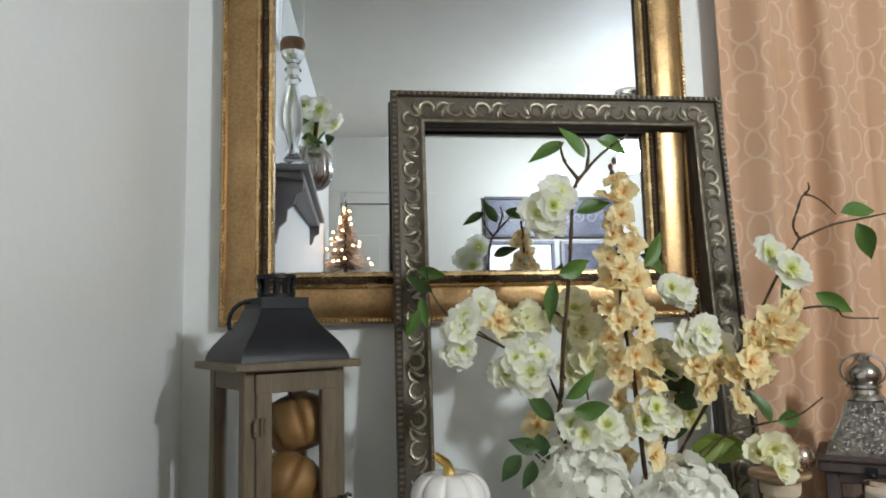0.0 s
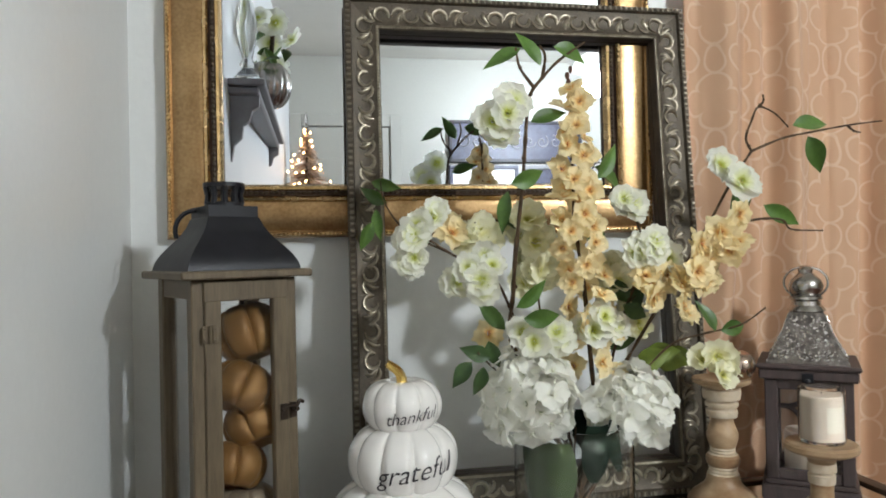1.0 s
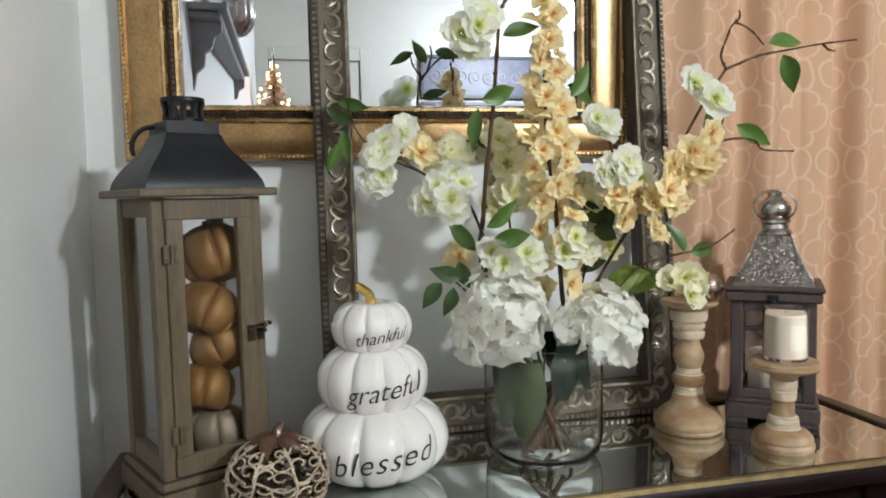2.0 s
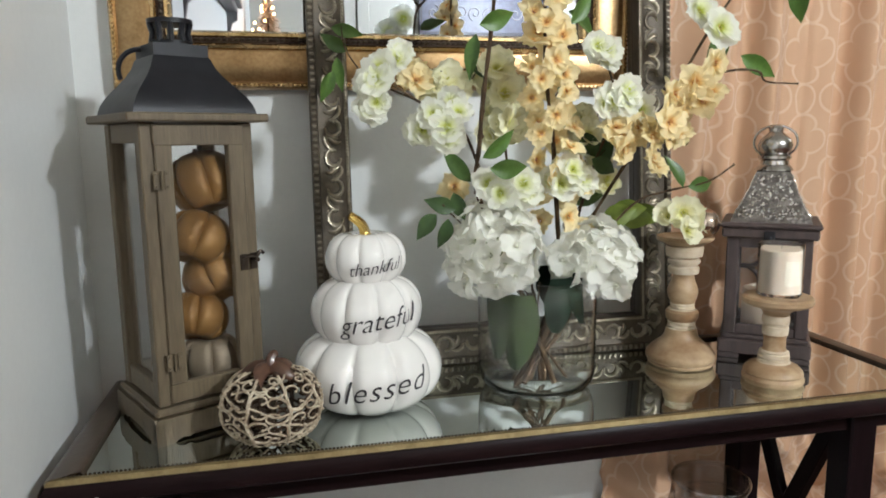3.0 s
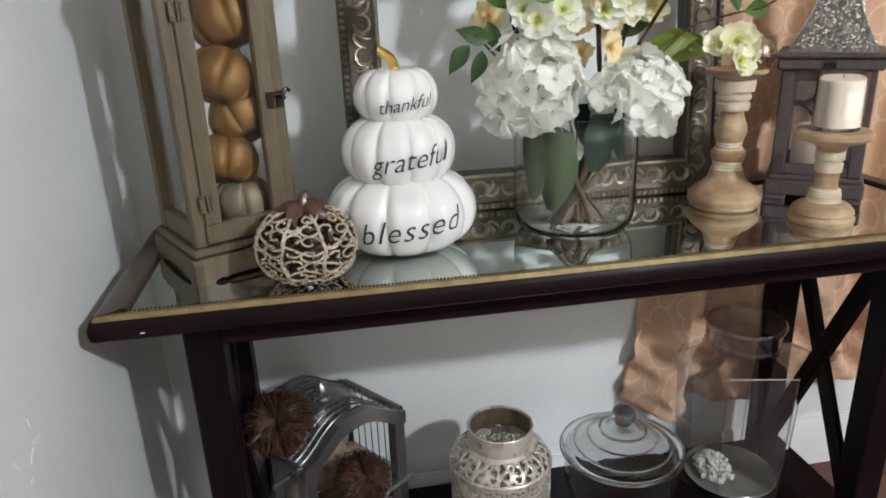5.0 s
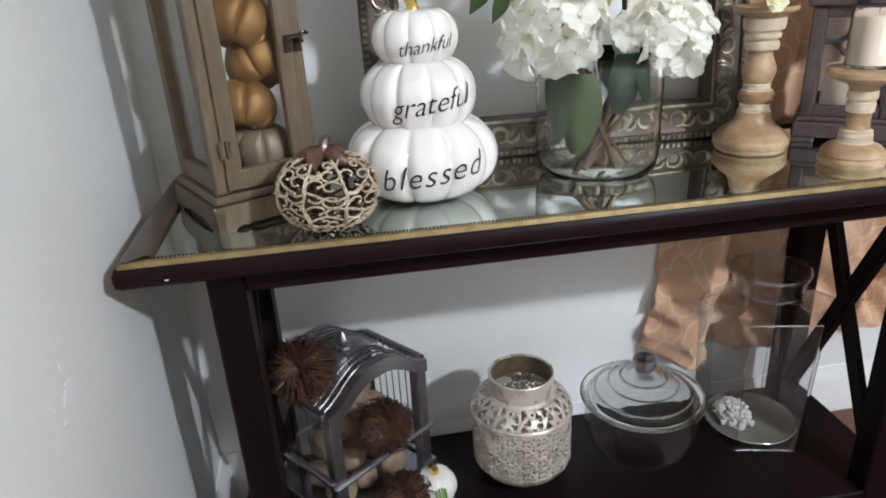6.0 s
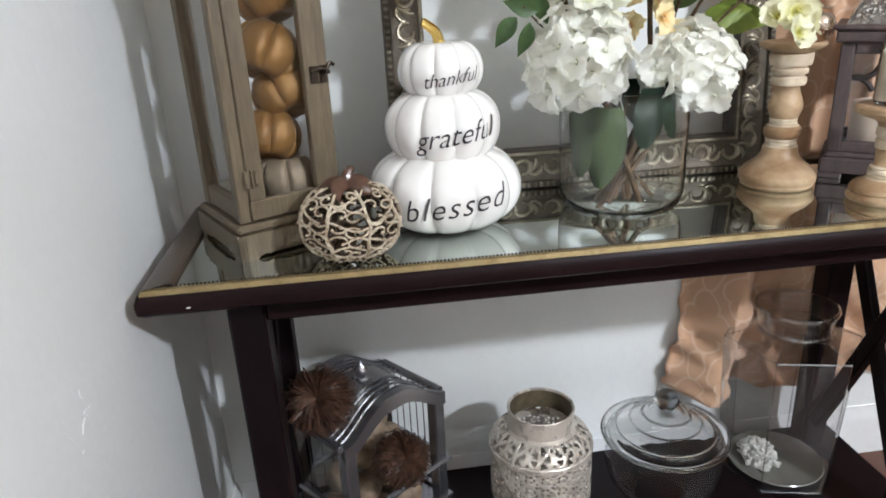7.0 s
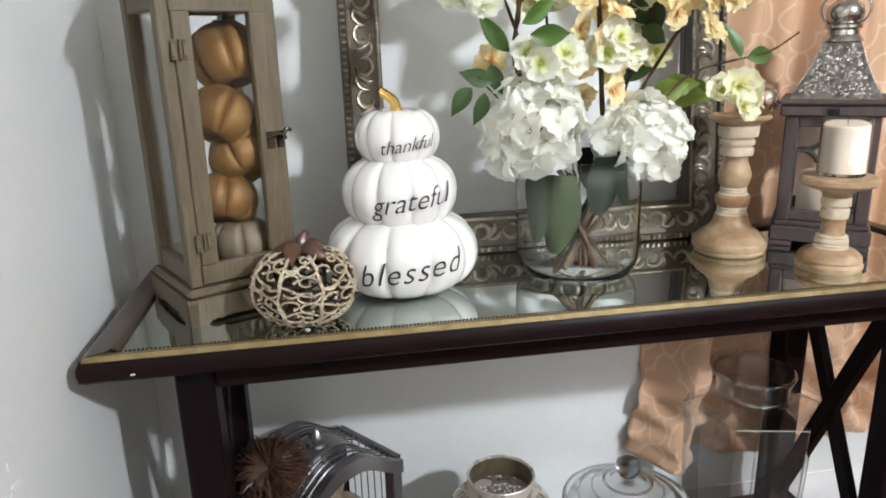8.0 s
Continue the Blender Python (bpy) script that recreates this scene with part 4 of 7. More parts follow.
# ---------------- tall lantern ----------------
def tall_lantern():
    L = thing("wooden_lantern", "tall weathered wooden lantern with a charcoal metal roof", "lantern", pose(0.147, 0.181, TOP, 0, 0, 28) @ Matrix.Diagonal((1.008, 1.008, 1.012, 1)))
    a, sk, bz, tz = 0.0755, 0.086, 0.050, 0.424
    # skirt with scalloped feet
    foot = [(-sk, 0), (-sk + 0.024, 0), (-sk + 0.028, 0.0040), (-sk + 0.036, 0.0062), (-sk + 0.043, 0.0044), (-sk + 0.049, 0.0076), (-sk + 0.058, 0.0088)]
    arch = foot + [(-x, z) for x, z in foot[::-1]] + [(sk, 0.030), (sk - 0.004, 0.036), (-sk + 0.004, 0.036), (-sk, 0.030)]
    for k in range(4):
        part("skirt_board", Build().prism(arch, -sk, -sk + 0.012, pose(0, 0, 0, 0, 0, 90 * k)), LANTERN_WOOD, L, smooth=False)
    part("plinth", Build().box((0, 0, 0.0190), (2 * sk - 0.013, 2 * sk - 0.013, 0.032), 0.001), LANTERN_WOOD, L)
    part("floor_board", Build().box((0, 0, 0.042), (2 * sk - 0.006, 2 * sk - 0.006, 0.012), 0.004), LANTERN_WOOD, L)
    P = 0.021
    for x in (-1, 1):
        for y in (-1, 1):
            part("post", Build().box((x * (a - P / 2), y * (a - P / 2), (bz + tz) / 2 - 0.001), (P, P, tz - bz), 0.0018), LANTERN_WOOD, L)
    for k in range(1, 4):
        m = pose(0, 0, 0, 0, 0, 90 * k)
        part("bottom_rail", Build().box((0, -a + 0.008, bz + 0.014), (2 * a - 2 * P, 0.012, 0.028), 0.0015, m), LANTERN_WOOD, L)
        part("top_rail", Build().box((0, -a + 0.008, tz - 0.014), (2 * a - 2 * P, 0.012, 0.026), 0.0015, m), LANTERN_WOOD, L)
        g = part("pane", Build().box((0, -a + 0.010, (bz + tz) / 2), (2 * a - 2 * P + 0.004, 0.0015, tz - bz - 0.05), 0, m), PANE, L, "clear glass pane", smooth=False)
        g.visible_shadow = False
    # door in the front
    d = part("door", Build().box((0, -a + 0.001, bz + 0.016), (2 * a - 2 * P + 0.012, 0.014, 0.026), 0.0015).box((0, -a + 0.001, tz - 0.017), (2 * a - 2 * P + 0.012, 0.014, 0.027), 0.0015)
             .box((-a + P + 0.006, -a + 0.001, (bz + tz) / 2), (0.022, 0.014, tz - bz - 0.058), 0.0015).box((a - P - 0.006, -a + 0.001, (bz + tz) / 2), (0.022, 0.014, tz - bz - 0.058), 0.0015), LANTERN_WOOD, L, "framed wooden door")
    g = part("pane", Build().box((0, -a + 0.003, (bz + tz) / 2), (2 * a - 2 * P - 0.028, 0.0015, tz - bz - 0.05)), PANE, d, "clear glass pane", smooth=False)
    g.visible_shadow = False
    for z in (0.110, 0.350):
        h = Build().box((-a + P - 0.006, -a - 0.0072, z), (0.007, 0.0016, 0.024), 0.0006).box((-a + P + 0.008, -a - 0.0072, z), (0.007, 0.0016, 0.024), 0.0006).tube([(-a + P + 0.001, -a - 0.009, z - 0.012), (-a + P + 0.001, -a - 0.009, z + 0.012)], 0.0022, 8)
        for dx in (-0.006, 0.008):
            for dz in (-0.008, 0.008):
                h.ball((-a + P + dx, -a - 0.0085, z + dz), 0.0016, 6)
        part("hinge", h, LANTERN_WOOD, d, "small screwed hinge")
    la = Build().box((a - P - 0.004, -a - 0.008, 0.232), (0.011, 0.003, 0.022), 0.0008).box((a - P + 0.012, -a - 0.004, 0.232), (0.010, 0.003, 0.022), 0.0008)
    la.tube(curve([(a - P - 0.008, -a - 0.012, 0.236), (a - P + 0.002, -a - 0.014, 0.241), (a - P + 0.012, -a - 0.014, 0.239), (a - P + 0.017, -a - 0.014, 0.246), (a - P + 0.023, -a - 0.014, 0.243)], 4), 0.0027, 7)
    la.tube([(a - P + 0.012, -a - 0.004, 0.235), (a - P + 0.012, -a - 0.018, 0.235)], 0.0032, 8)
    part("latch", la, BRONZE, d, "dark bronze hook latch")
    # roof
    R = 0.094
    part("roof_board", Build().box((0, 0, tz + 0.0055), (2 * R, 2 * R, 0.011), 0.002), LANTERN_WOOD, L)
    lev = [(0.0815, 0.0112), (0.0810, 0.0150), (0.0785, 0.0230), (0.0730, 0.0330), (0.0655, 0.0430), (0.0570, 0.0530), (0.0490, 0.0630), (0.0425, 0.0740), (0.0385, 0.0850), (0.0365, 0.0870), (0.0365, 0.1030), (0.035, 0.1030)]
    vs, fs = [], []
    for hw, z in lev:
        vs += [(-hw, -hw, tz + z), (hw, -hw, tz + z), (hw, hw, tz + z), (-hw, hw, tz + z)]
    for k in range(len(lev) - 1):
        fs += [(4 * k + j, 4 * k + (j + 1) % 4, 4 * k + 4 + (j + 1) % 4, 4 * k + 4 + j) for j in range(4)]
    fs += [(0, 1, 2, 3), tuple(4 * (len(lev) - 1) + j for j in range(4))]
    part("roof", Build().add(vs, fs), LANTERN_METAL, L, "flared charcoal metal roof", sharp=32)
    zc = tz + 0.103
    ch = Build().lathe([(0.028, 0), (0.028, 0.006), (0.0265, 0.007), (0.0265, 0.0)], 24, c=(0, 0, zc), close=True)
    ch.lathe([(0.030, 0.029), (0.030, 0.035), (0.0001, 0.037)], 24, c=(0, 0, zc))
    chm = part("chimney", ch, LANTERN_METAL, L, "pierced round chimney cap")
    for k in range(10):
        t = 2 * math.pi * k / 10
        part("chimney_post", Build().tube([(0.026 * math.cos(t), 0.026 * math.sin(t), zc + 0.004), (0.0235 * math.cos(t), 0.0235 * math.sin(t), zc + 0.017), (0.027 * math.cos(t), 0.027 * math.sin(t), zc + 0.030)], 0.0042, 7), LANTERN_METAL, chm)
    arc = [(-0.038 - 0.030 * math.sin(q), 0.0, zc - 0.005 - 0.026 * (1 - math.cos(q)) * 1.15) for q in [math.pi * 0.62 * k / 12 for k in range(13)]]
    part("handle", Build().tube([(p[0], p[1] + 0.012, p[2]) for p in arc], 0.0034, 8), LANTERN_METAL, L, "curved metal carrying handle")
    return L


tall_lantern()


def shelf_pumpkin(x, y, z, r, h, turn, tilt, m, label):
    b = pumpkin(Build(), r, h, 6, 0.17, 0.3, rows=18, power=0.66, pinch=0.8)
    q = thing("small_pumpkin", label, "pumpkin", pose(x, y, z, tilt[0], tilt[1], turn), group="pumpkins stacked in the lantern")
    part("body", b, m, q, sharp=80)
    st = curve([(0, 0, h * 0.84), (0.001, 0.001, h * 0.98), (0.004, 0.002, h * 1.08)], 3)
    part("stem", Build().tube(st, taper(len(st), 0.006, 0.004), 7), RUST_STEM, q)


for spec in ((0.173, 0.178, 0.8250, 0.0440, 0.072, 10, (0, 0), SILVER_PUMPKIN, "champagne glitter pumpkin standing in the wooden lantern"),
             (0.1517, 0.1596, 0.8934, 0.0470, 0.070, 10, (-24, 12), GOLD_PUMPKIN, "gold glitter pumpkin stacked in the wooden lantern"),
             (0.1974, 0.1678, 0.9542, 0.0485, 0.072, -6, (-26, -24), GOLD_PUMPKIN, "gold glitter pumpkin stacked in the wooden lantern"),
             (0.1544, 0.1509, 1.0090, 0.0480, 0.076, 4, (-24, 26), GOLD_PUMPKIN, "gold glitter pumpkin tilted in the wooden lantern"),
             (0.1904, 0.1738, 1.0791, 0.0500, 0.088, 16, (-20, -12), GOLD_PUMPKIN, "gold glitter pumpkin on top of the stack in the lantern")):
    shelf_pumpkin(*spec)


# ---------------- candle holders and small lantern ----------------
def turned(b, prof, n=40):
    return b.lathe(prof, n)


def tall_candle_stand():
    s = thing("tall_candle_stand", "tall turned wooden candle stand with whitewashed rings", "candle holder", Matrix.Translation((0.970, 0.212, TOP)))
    base = [(0.052, 0), (0.0560, 0.0025), (0.0575, 0.0070), (0.0565, 0.0085), (0.0590, 0.0110), (0.0602, 0.0165), (0.0595, 0.0215), (0.0580, 0.0235), (0.0570, 0.0245), (0.0520, 0.0310), (0.0430, 0.0385), (0.0345, 0.0450), (0.0290, 0.0530), (0.0265, 0.0660)]
    part("base", turned(Build(), base), TURNED_WOOD, s, "round turned wooden base")
    part("ring_collar", turned(Build(), [(0.0265, 0.0660), (0.0235, 0.0680), (0.0245, 0.0710), (0.0225, 0.0740), (0.0245, 0.0770), (0.0235, 0.0795)]), WHITEWASH, s, "whitewashed turned rings")
    part("shaft", turned(Build(), [(0.0235, 0.0795), (0.0270, 0.0830), (0.0285, 0.0890), (0.0280, 0.0960), (0.0245, 0.1000)]), TURNED_WOOD, s)
    part("ring_collar", turned(Build(), [(0.0245, 0.1000), (0.0205, 0.1020), (0.0215, 0.1045), (0.0200, 0.1070), (0.0215, 0.1095), (0.0205, 0.1120)]), WHITEWASH, s, "whitewashed turned rings")
    col = [(0.0205, 0.1120), (0.0235, 0.1190), (0.0260, 0.1280), (0.0262, 0.1360), (0.0235, 0.1430), (0.0200, 0.1520), (0.0180, 0.1600), (0.0185, 0.1650)]
    part("shaft", turned(Build(), col), TURNED_WOOD, s)
    rings = [(0.0185, 0.1650), (0.0250, 0.1650), (0.0265, 0.1700), (0.0262, 0.1760), (0.0225, 0.1790), (0.0225, 0.1820), (0.0270, 0.1830), (0.0275, 0.1890), (0.0240, 0.1920), (0.0245, 0.1950), (0.0305, 0.1960), (0.0320, 0.2040), (0.0320, 0.2130), (0.0290, 0.2150)]
    part("ring_collar", turned(Build(), rings), WHITEWASH, s, "whitewashed turned rings")
    cup = [(0.0290, 0.215), (0.0330, 0.217), (0.0420, 0.221), (0.0480, 0.2245), (0.0490, 0.228), (0.0475, 0.231), (0.040, 0.229), (0.0001, 0.226)]
    part("cup", turned(Build(), cup), TURNED_WOOD, s)
    b = thing("mirror_ball", "shiny bronze-silver ball resting on the candle stand", "ornament", Matrix.Translation((1.002, 0.205, TOP + 0.2265)))
    part("ball", Build().ball((0, 0, 0.026), 0.026, 32), CHROME_BALL, b)


tall_candle_stand()


def short_candle_stand():
    s = thing("short_candle_stand", "short turned wooden candle stand with a whitewashed stem", "candle holder", pose(1.066, 0.090, TOP))
    base = [(0.0445, 0), (0.0478, 0.004), (0.0482, 0.009), (0.0458, 0.0125), (0.0448, 0.014), (0.0462, 0.017), (0.0445, 0.022), (0.038, 0.0285), (0.0265, 0.034)]
    part("base", turned(Build(), base), TURNED_WOOD, s)
    part("ring_collar", turned(Build(), [(0.0265, 0.034), (0.0242, 0.036), (0.0245, 0.040), (0.0222, 0.0415), (0.0242, 0.043), (0.0235, 0.048), (0.0212, 0.050), (0.0228, 0.052), (0.0190, 0.0545)]), WHITEWASH, s)
    part("shaft", turned(Build(), [(0.0190, 0.0545), (0.0172, 0.057), (0.0170, 0.070), (0.0174, 0.080)]), TURNED_WOOD, s)
    part("ring_collar", turned(Build(), [(0.0174, 0.080), (0.0196, 0.081), (0.0202, 0.094), (0.0184, 0.0955), (0.0184, 0.099), (0.0214, 0.1005), (0.0210, 0.111), (0.0195, 0.113)]), WHITEWASH, s)
    part("plate", turned(Build(), [(0.0195, 0.113), (0.0215, 0.119), (0.028, 0.124), (0.043, 0.1285), (0.052, 0.132), (0.0548, 0.136), (0.0545, 0.142), (0.051, 0.1452), (0.0001, 0.1450)]), TURNED_WOOD, s, "round wooden plate")
    c = thing("jar_candle", "cream jar candle with a pale label on the wooden stand", "candle", pose(1.068, 0.090, TOP + 0.1463) @ Matrix.Diagonal((0.80, 0.80, 0.90, 1)))
    g = part("jar", Build().lathe([(0.040, 0), (0.0425, 0.003), (0.0430, 0.094), (0.0415, 0.095), (0.0408, 0.093), (0.0405, 0.006), (0.001, 0.005)], 40), GLASS, c, "clear glass jar")
    g.visible_shadow = False
    part("wax", Build().lathe([(0.0398, 0.0062), (0.0400, 0.081), (0.038, 0.083), (0.0001, 0.0815)], 40), WAX, c)
    part("wick", Build().tube([(0, 0, 0.081), (0.001, 0, 0.087)], 0.0008, 6), INK, c)
    lab = Build()
    n = 10
    vs = [(0.04022 * math.cos(radians(-108 + 56 * k / n - 8)), 0.04022 * math.sin(radians(-108 + 56 * k / n - 8)), z) for k in range(n + 1) for z in (0.022, 0.066)]
    lab.add(vs, [(2 * k, 2 * k + 2, 2 * k + 3, 2 * k + 1) for k in range(n)])
    part("label", lab, PAPER, c, "pale paper label")


short_candle_stand()


def small_lantern():
    L = thing("small_lantern", "grey-brown wooden lantern with an embossed silver metal roof", "lantern", pose(1.163, 0.242, TOP, 0, 0, -38) @ Matrix.Diagonal((1, 1, 1.012, 1)))
    a = 0.070
    part("base_board", Build().box((0, 0, 0.022), (2 * a + 0.014, 2 * a + 0.014, 0.026), 0.003).box((0, 0, 0.0395), (2 * a + 0.004, 2 * a + 0.004, 0.009), 0.002), GREY_WOOD, L)
    for x in (-1, 1):
        for y in (-1, 1):
            part("foot", Build().box((x * (a - 0.012), y * (a - 0.012), 0.0045), (0.036, 0.036, 0.009), 0.002), GREY_WOOD, L)
            part("post", Build().box((x * (a - 0.011), y * (a - 0.011), 0.132), (0.021, 0.021, 0.176), 0.002), GREY_WOOD, L)
    for k in range(4):
        m = pose(0, 0, 0, 0, 0, 90 * k)
        part("top_rail", Build().box((0, -a + 0.009, 0.211), (2 * a - 0.042, 0.014, 0.018), 0.002, m), GREY_WOOD, L)
        part("bottom_rail", Build().box((0, -a + 0.009, 0.053), (2 * a - 0.042, 0.014, 0.018), 0.002, m), GREY_WOOD, L)
    for k in (0, 2, 3):
        g = part("pane", Build().box((0, -a + 0.010, 0.132), (2 * a - 0.04, 0.0015, 0.15), 0, pose(0, 0, 0, 0, 0, 90 * k)), PANE, L, "clear glass pane", smooth=False)
        g.visible_shadow = False
    hook = curve([(-0.050, a - 0.020, 0.150), (-0.030, a - 0.020, 0.150), (-0.016, a - 0.020, 0.158), (-0.008, a - 0.020, 0.172)], 4)
    part("hook", Build().tube(hook, 0.0050, 8).tube(curve([(-0.034, a - 0.020, 0.148), (-0.022, a - 0.020, 0.140), (-0.014, a - 0.020, 0.128)], 4), 0.0046, 8), GREY_WOOD, L, "dark curved hook at the back")
    part("eave", Build().box((0, 0, 0.229), (2 * a + 0.016, 2 * a + 0.016, 0.018), 0.003).box((0, 0, 0.2425), (2 * a + 0.024, 2 * a + 0.024, 0.009), 0.003), GREY_WOOD, L)
    part("latch", Build().box((0.0, -a - 0.0100, 0.226), (0.018, 0.004, 0.016), 0.001).ball((0, -a - 0.0135, 0.219), 0.006, 10, (1, 0.6, 1)), LANTERN_METAL, L, "small dark latch")
    lev = [(0.066, 0.247), (0.065, 0.251), (0.057, 0.264), (0.046, 0.285), (0.037, 0.306), (0.031, 0.324), (0.028, 0.334)]
    n = 10
    b = Build()
    rows = 18
    vs = []
    for k in range(rows + 1):
        f = k / rows * (len(lev) - 1)
        i = min(int(f), len(lev) - 2)
        hw = lev[i][0] + (lev[i + 1][0] - lev[i][0]) * (f - i)
        z = lev[i][1] + (lev[i + 1][1] - lev[i][1]) * (f - i)
        ring = []
        for s in range(4):
            for j in range(n):
                q = -1 + 2 * j / n
                p = [(q, -1), (1, q), (-q, 1), (-1, -q)][s]
                ring.append((p[0] * hw, p[1] * hw, z))
        vs += ring
    N = 4 * n
    b.add(vs, [(k * N + j, k * N + (j + 1) % N, (k + 1) * N + (j + 1) % N, (k + 1) * N + j) for k in range(rows) for j in range(N)])
    part("roof", b, EMBOSSED, L, "embossed silver metal roof", sharp=50)
    # leafy embossing
    rng = random.Random(3)
    em = Build()
    for s in range(4):
        turn = pose(0, 0, 0, 0, 0, 90 * s)
        for k in range(230):
            f = rng.random() ** 1.25
            z = 0.254 + 0.074 * f
            i = max(j for j in range(len(lev) - 1) if lev[j][1] <= z)
            hw = lev[i][0] + (lev[i + 1][0] - lev[i][0]) * (z - lev[i][1]) / (lev[i + 1][1] - lev[i][1])
            q = rng.uniform(-0.88, 0.88)
            em.ball(turn @ Vector((q * hw, -hw + 0.0004, z)), rng.uniform(0.0013, 0.0027), 5, (rng.uniform(0.6, 1.5), 0.55, rng.uniform(0.6, 1.5)))
    part("embossing", em, NICKEL, L)
    part("neck", Build().lathe([(0.028, 0.333), (0.032, 0.336), (0.029, 0.342), (0.025, 0.346), (0.024, 0.353), (0.028, 0.357), (0.028, 0.361), (0.023, 0.364)], 32), NICKEL, L)
    part("finial", Build().lathe([(0.022, 0.364), (0.027, 0.371), (0.0295, 0.380), (0.026, 0.391), (0.018, 0.398), (0.012, 0.404), (0.013, 0.410), (0.009, 0.415), (0.0001, 0.417)], 32), NICKEL, L, "round polished finial")
    ring = [(0.036 * math.cos(t), 0.0, 0.386 + 0.029 * math.sin(t)) for t in [2 * math.pi * k / 32 for k in range(33)]]
    part("ring_handle", Build().tube(ring, 0.0022, 7), NICKEL, L, "thin silver ring handle")


def pillar_candle():
    c = thing("pillar_candle", "broad cream pillar candle standing inside the small lantern", "candle", pose(1.163, 0.242, TOP + 0.0455))
    part("wax", Build().lathe([(0.041, 0), (0.042, 0.002), (0.042, 0.072), (0.040, 0.075), (0.033, 0.073), (0.0001, 0.071)], 36), WAX, c)
    part("wick", Build().tube([(0, 0, 0.070), (0.001, 0, 0.080)], 0.0010, 6), INK, c)


EMBOSSED = mat("embossed_silver", (0.24, 0.215, 0.195), (0.09, 0.08, 0.072), rough=0.38, metal=1.0, scale=70, fine=200, bump=0.9, bscale=170)
small_lantern()
pillar_candle()


# ---------------- flowers ----------------
def petal(b, a, out, wide, lift, cup, twist=0.0, start=0.0025, point=0.0, wave=0.0, ph=0.0):
    """One cupped petal that leaves the heart at angle a; point sharpens its tip, wave ruffles its rim."""
    rows, cols = 4, 4
    vs = []
    for j in range(rows + 1):
        f = j / rows
        w = wide * (0.28 + 1.0 * math.sin(math.pi * min(0.93, 0.12 + 0.80 * f)) ** 0.8) * (0.75 - 0.45 * point if j == rows else 1 - 0.12 * point * f)
        d = start + out * f
        z = lift * f + cup * f * f
        for i in range(cols + 1):
            q = -1 + 2 * i / cols
            notch = (0.16 * point - 0.06) * out if (j == rows and i == cols // 2) else (-0.16 * out if (j == rows and i in (0, cols)) else 0)
            x = d + notch
            y = q * w / 2
            zz = z + abs(q) ** 2 * w * 0.16 + twist * q * w * 0.5 + wave * f * f * w * math.sin(4.2 * q + ph)
            vs.append((x * math.cos(a) - y * math.sin(a), x * math.sin(a) + y * math.cos(a), zz))
    c = cols + 1
    b.add(vs, [(j * c + i, j * c + i + 1, (j + 1) * c + i + 1, (j + 1) * c + i) for j in range(rows) for i in range(cols)])


def blossom_mesh(name, seed, layers, m, heart=True, point=0.0, wave=0.0):
    rg = random.Random(seed)
    b = Build()
    for n, out, wide, lift, cup in layers:
        a0 = rg.uniform(0, 6.28)
        for k in range(n):
            petal(b, a0 + 2 * math.pi * k / n + rg.uniform(-0.15, 0.15), out * rg.uniform(0.88, 1.1), wide * rg.uniform(0.9, 1.1), lift * rg.uniform(0.7, 1.3), cup * rg.uniform(0.5, 1.4), rg.uniform(-0.4, 0.4), point=point, wave=wave * rg.uniform(0.4, 1.3), ph=rg.uniform(0, 6.28))
    if heart:
        b.ball((0, 0, 0.001), 0.0022, 6)
        for k in range(6):
            a = rg.uniform(0, 6.28)
            b.tube([(0, 0, 0), (0.003 * math.cos(a), 0.003 * math.sin(a), 0.006)], [0.0006, 0.0009], 4)
    return mesh_of(name, b, m, True, 180)


DOUBLE = [blossom_mesh("double_blossom", 30 + k, ((5, 0.0255, 0.0275, 0.001, 0.001), (4, 0.0150, 0.0150, 0.004, 0.003)), PETAL_WHITE, wave=0.13) for k in range(3)]
CREAM = [blossom_mesh("cream_blossom", 40 + k, ((5, 0.0245, 0.0255, 0.003, 0.003), (3, 0.013, 0.013, 0.006, 0.003)), PETAL_CREAM, wave=0.14) for k in range(3)]
PEACH = [blossom_mesh("peach_blossom", 50 + k, ((5, 0.0290, 0.0235, 0.004, -0.003), (3, 0.0160, 0.0100, 0.009, 0.000), (3, 0.009, 0.005, 0.008, 0.002)), PETAL_PEACH, point=0.5, wave=0.20) for k in range(3)]
FLORET = [blossom_mesh("floret", 60 + k, ((4, 0.0205, 0.0212, 0.003 + 0.003 * k, 0.003 - 0.006 * k),), PETAL_SNOW, wave=0.15) for k in range(3)]


def leaf_mesh(name, ln, wd, m, droop=0.25, fold=0.35):
    """A pointed leaf along +x with a midrib fold."""
    rows = 8
    vs, fs = [], []
    for j in range(rows + 1):
        f = j / rows
        w = wd * max(0.02, math.sin(math.pi * f ** 0.78) ** 1.05) / 2
        z = -droop * ln * f * f
        vs += [(ln * f, -w, z + fold * w), (ln * f, -w * 0.5, z + fold * w * 0.6), (ln * f, 0, z), (ln * f, w * 0.5, z + fold * w * 0.6), (ln * f, w, z + fold * w)]
    for j in range(rows):
        fs += [(5 * j + i, 5 * j + i + 1, 5 * j + 6 + i, 5 * j + 5 + i) for i in range(4)]
    return mesh_of(name, Build().add(vs, fs), m, True, 180)


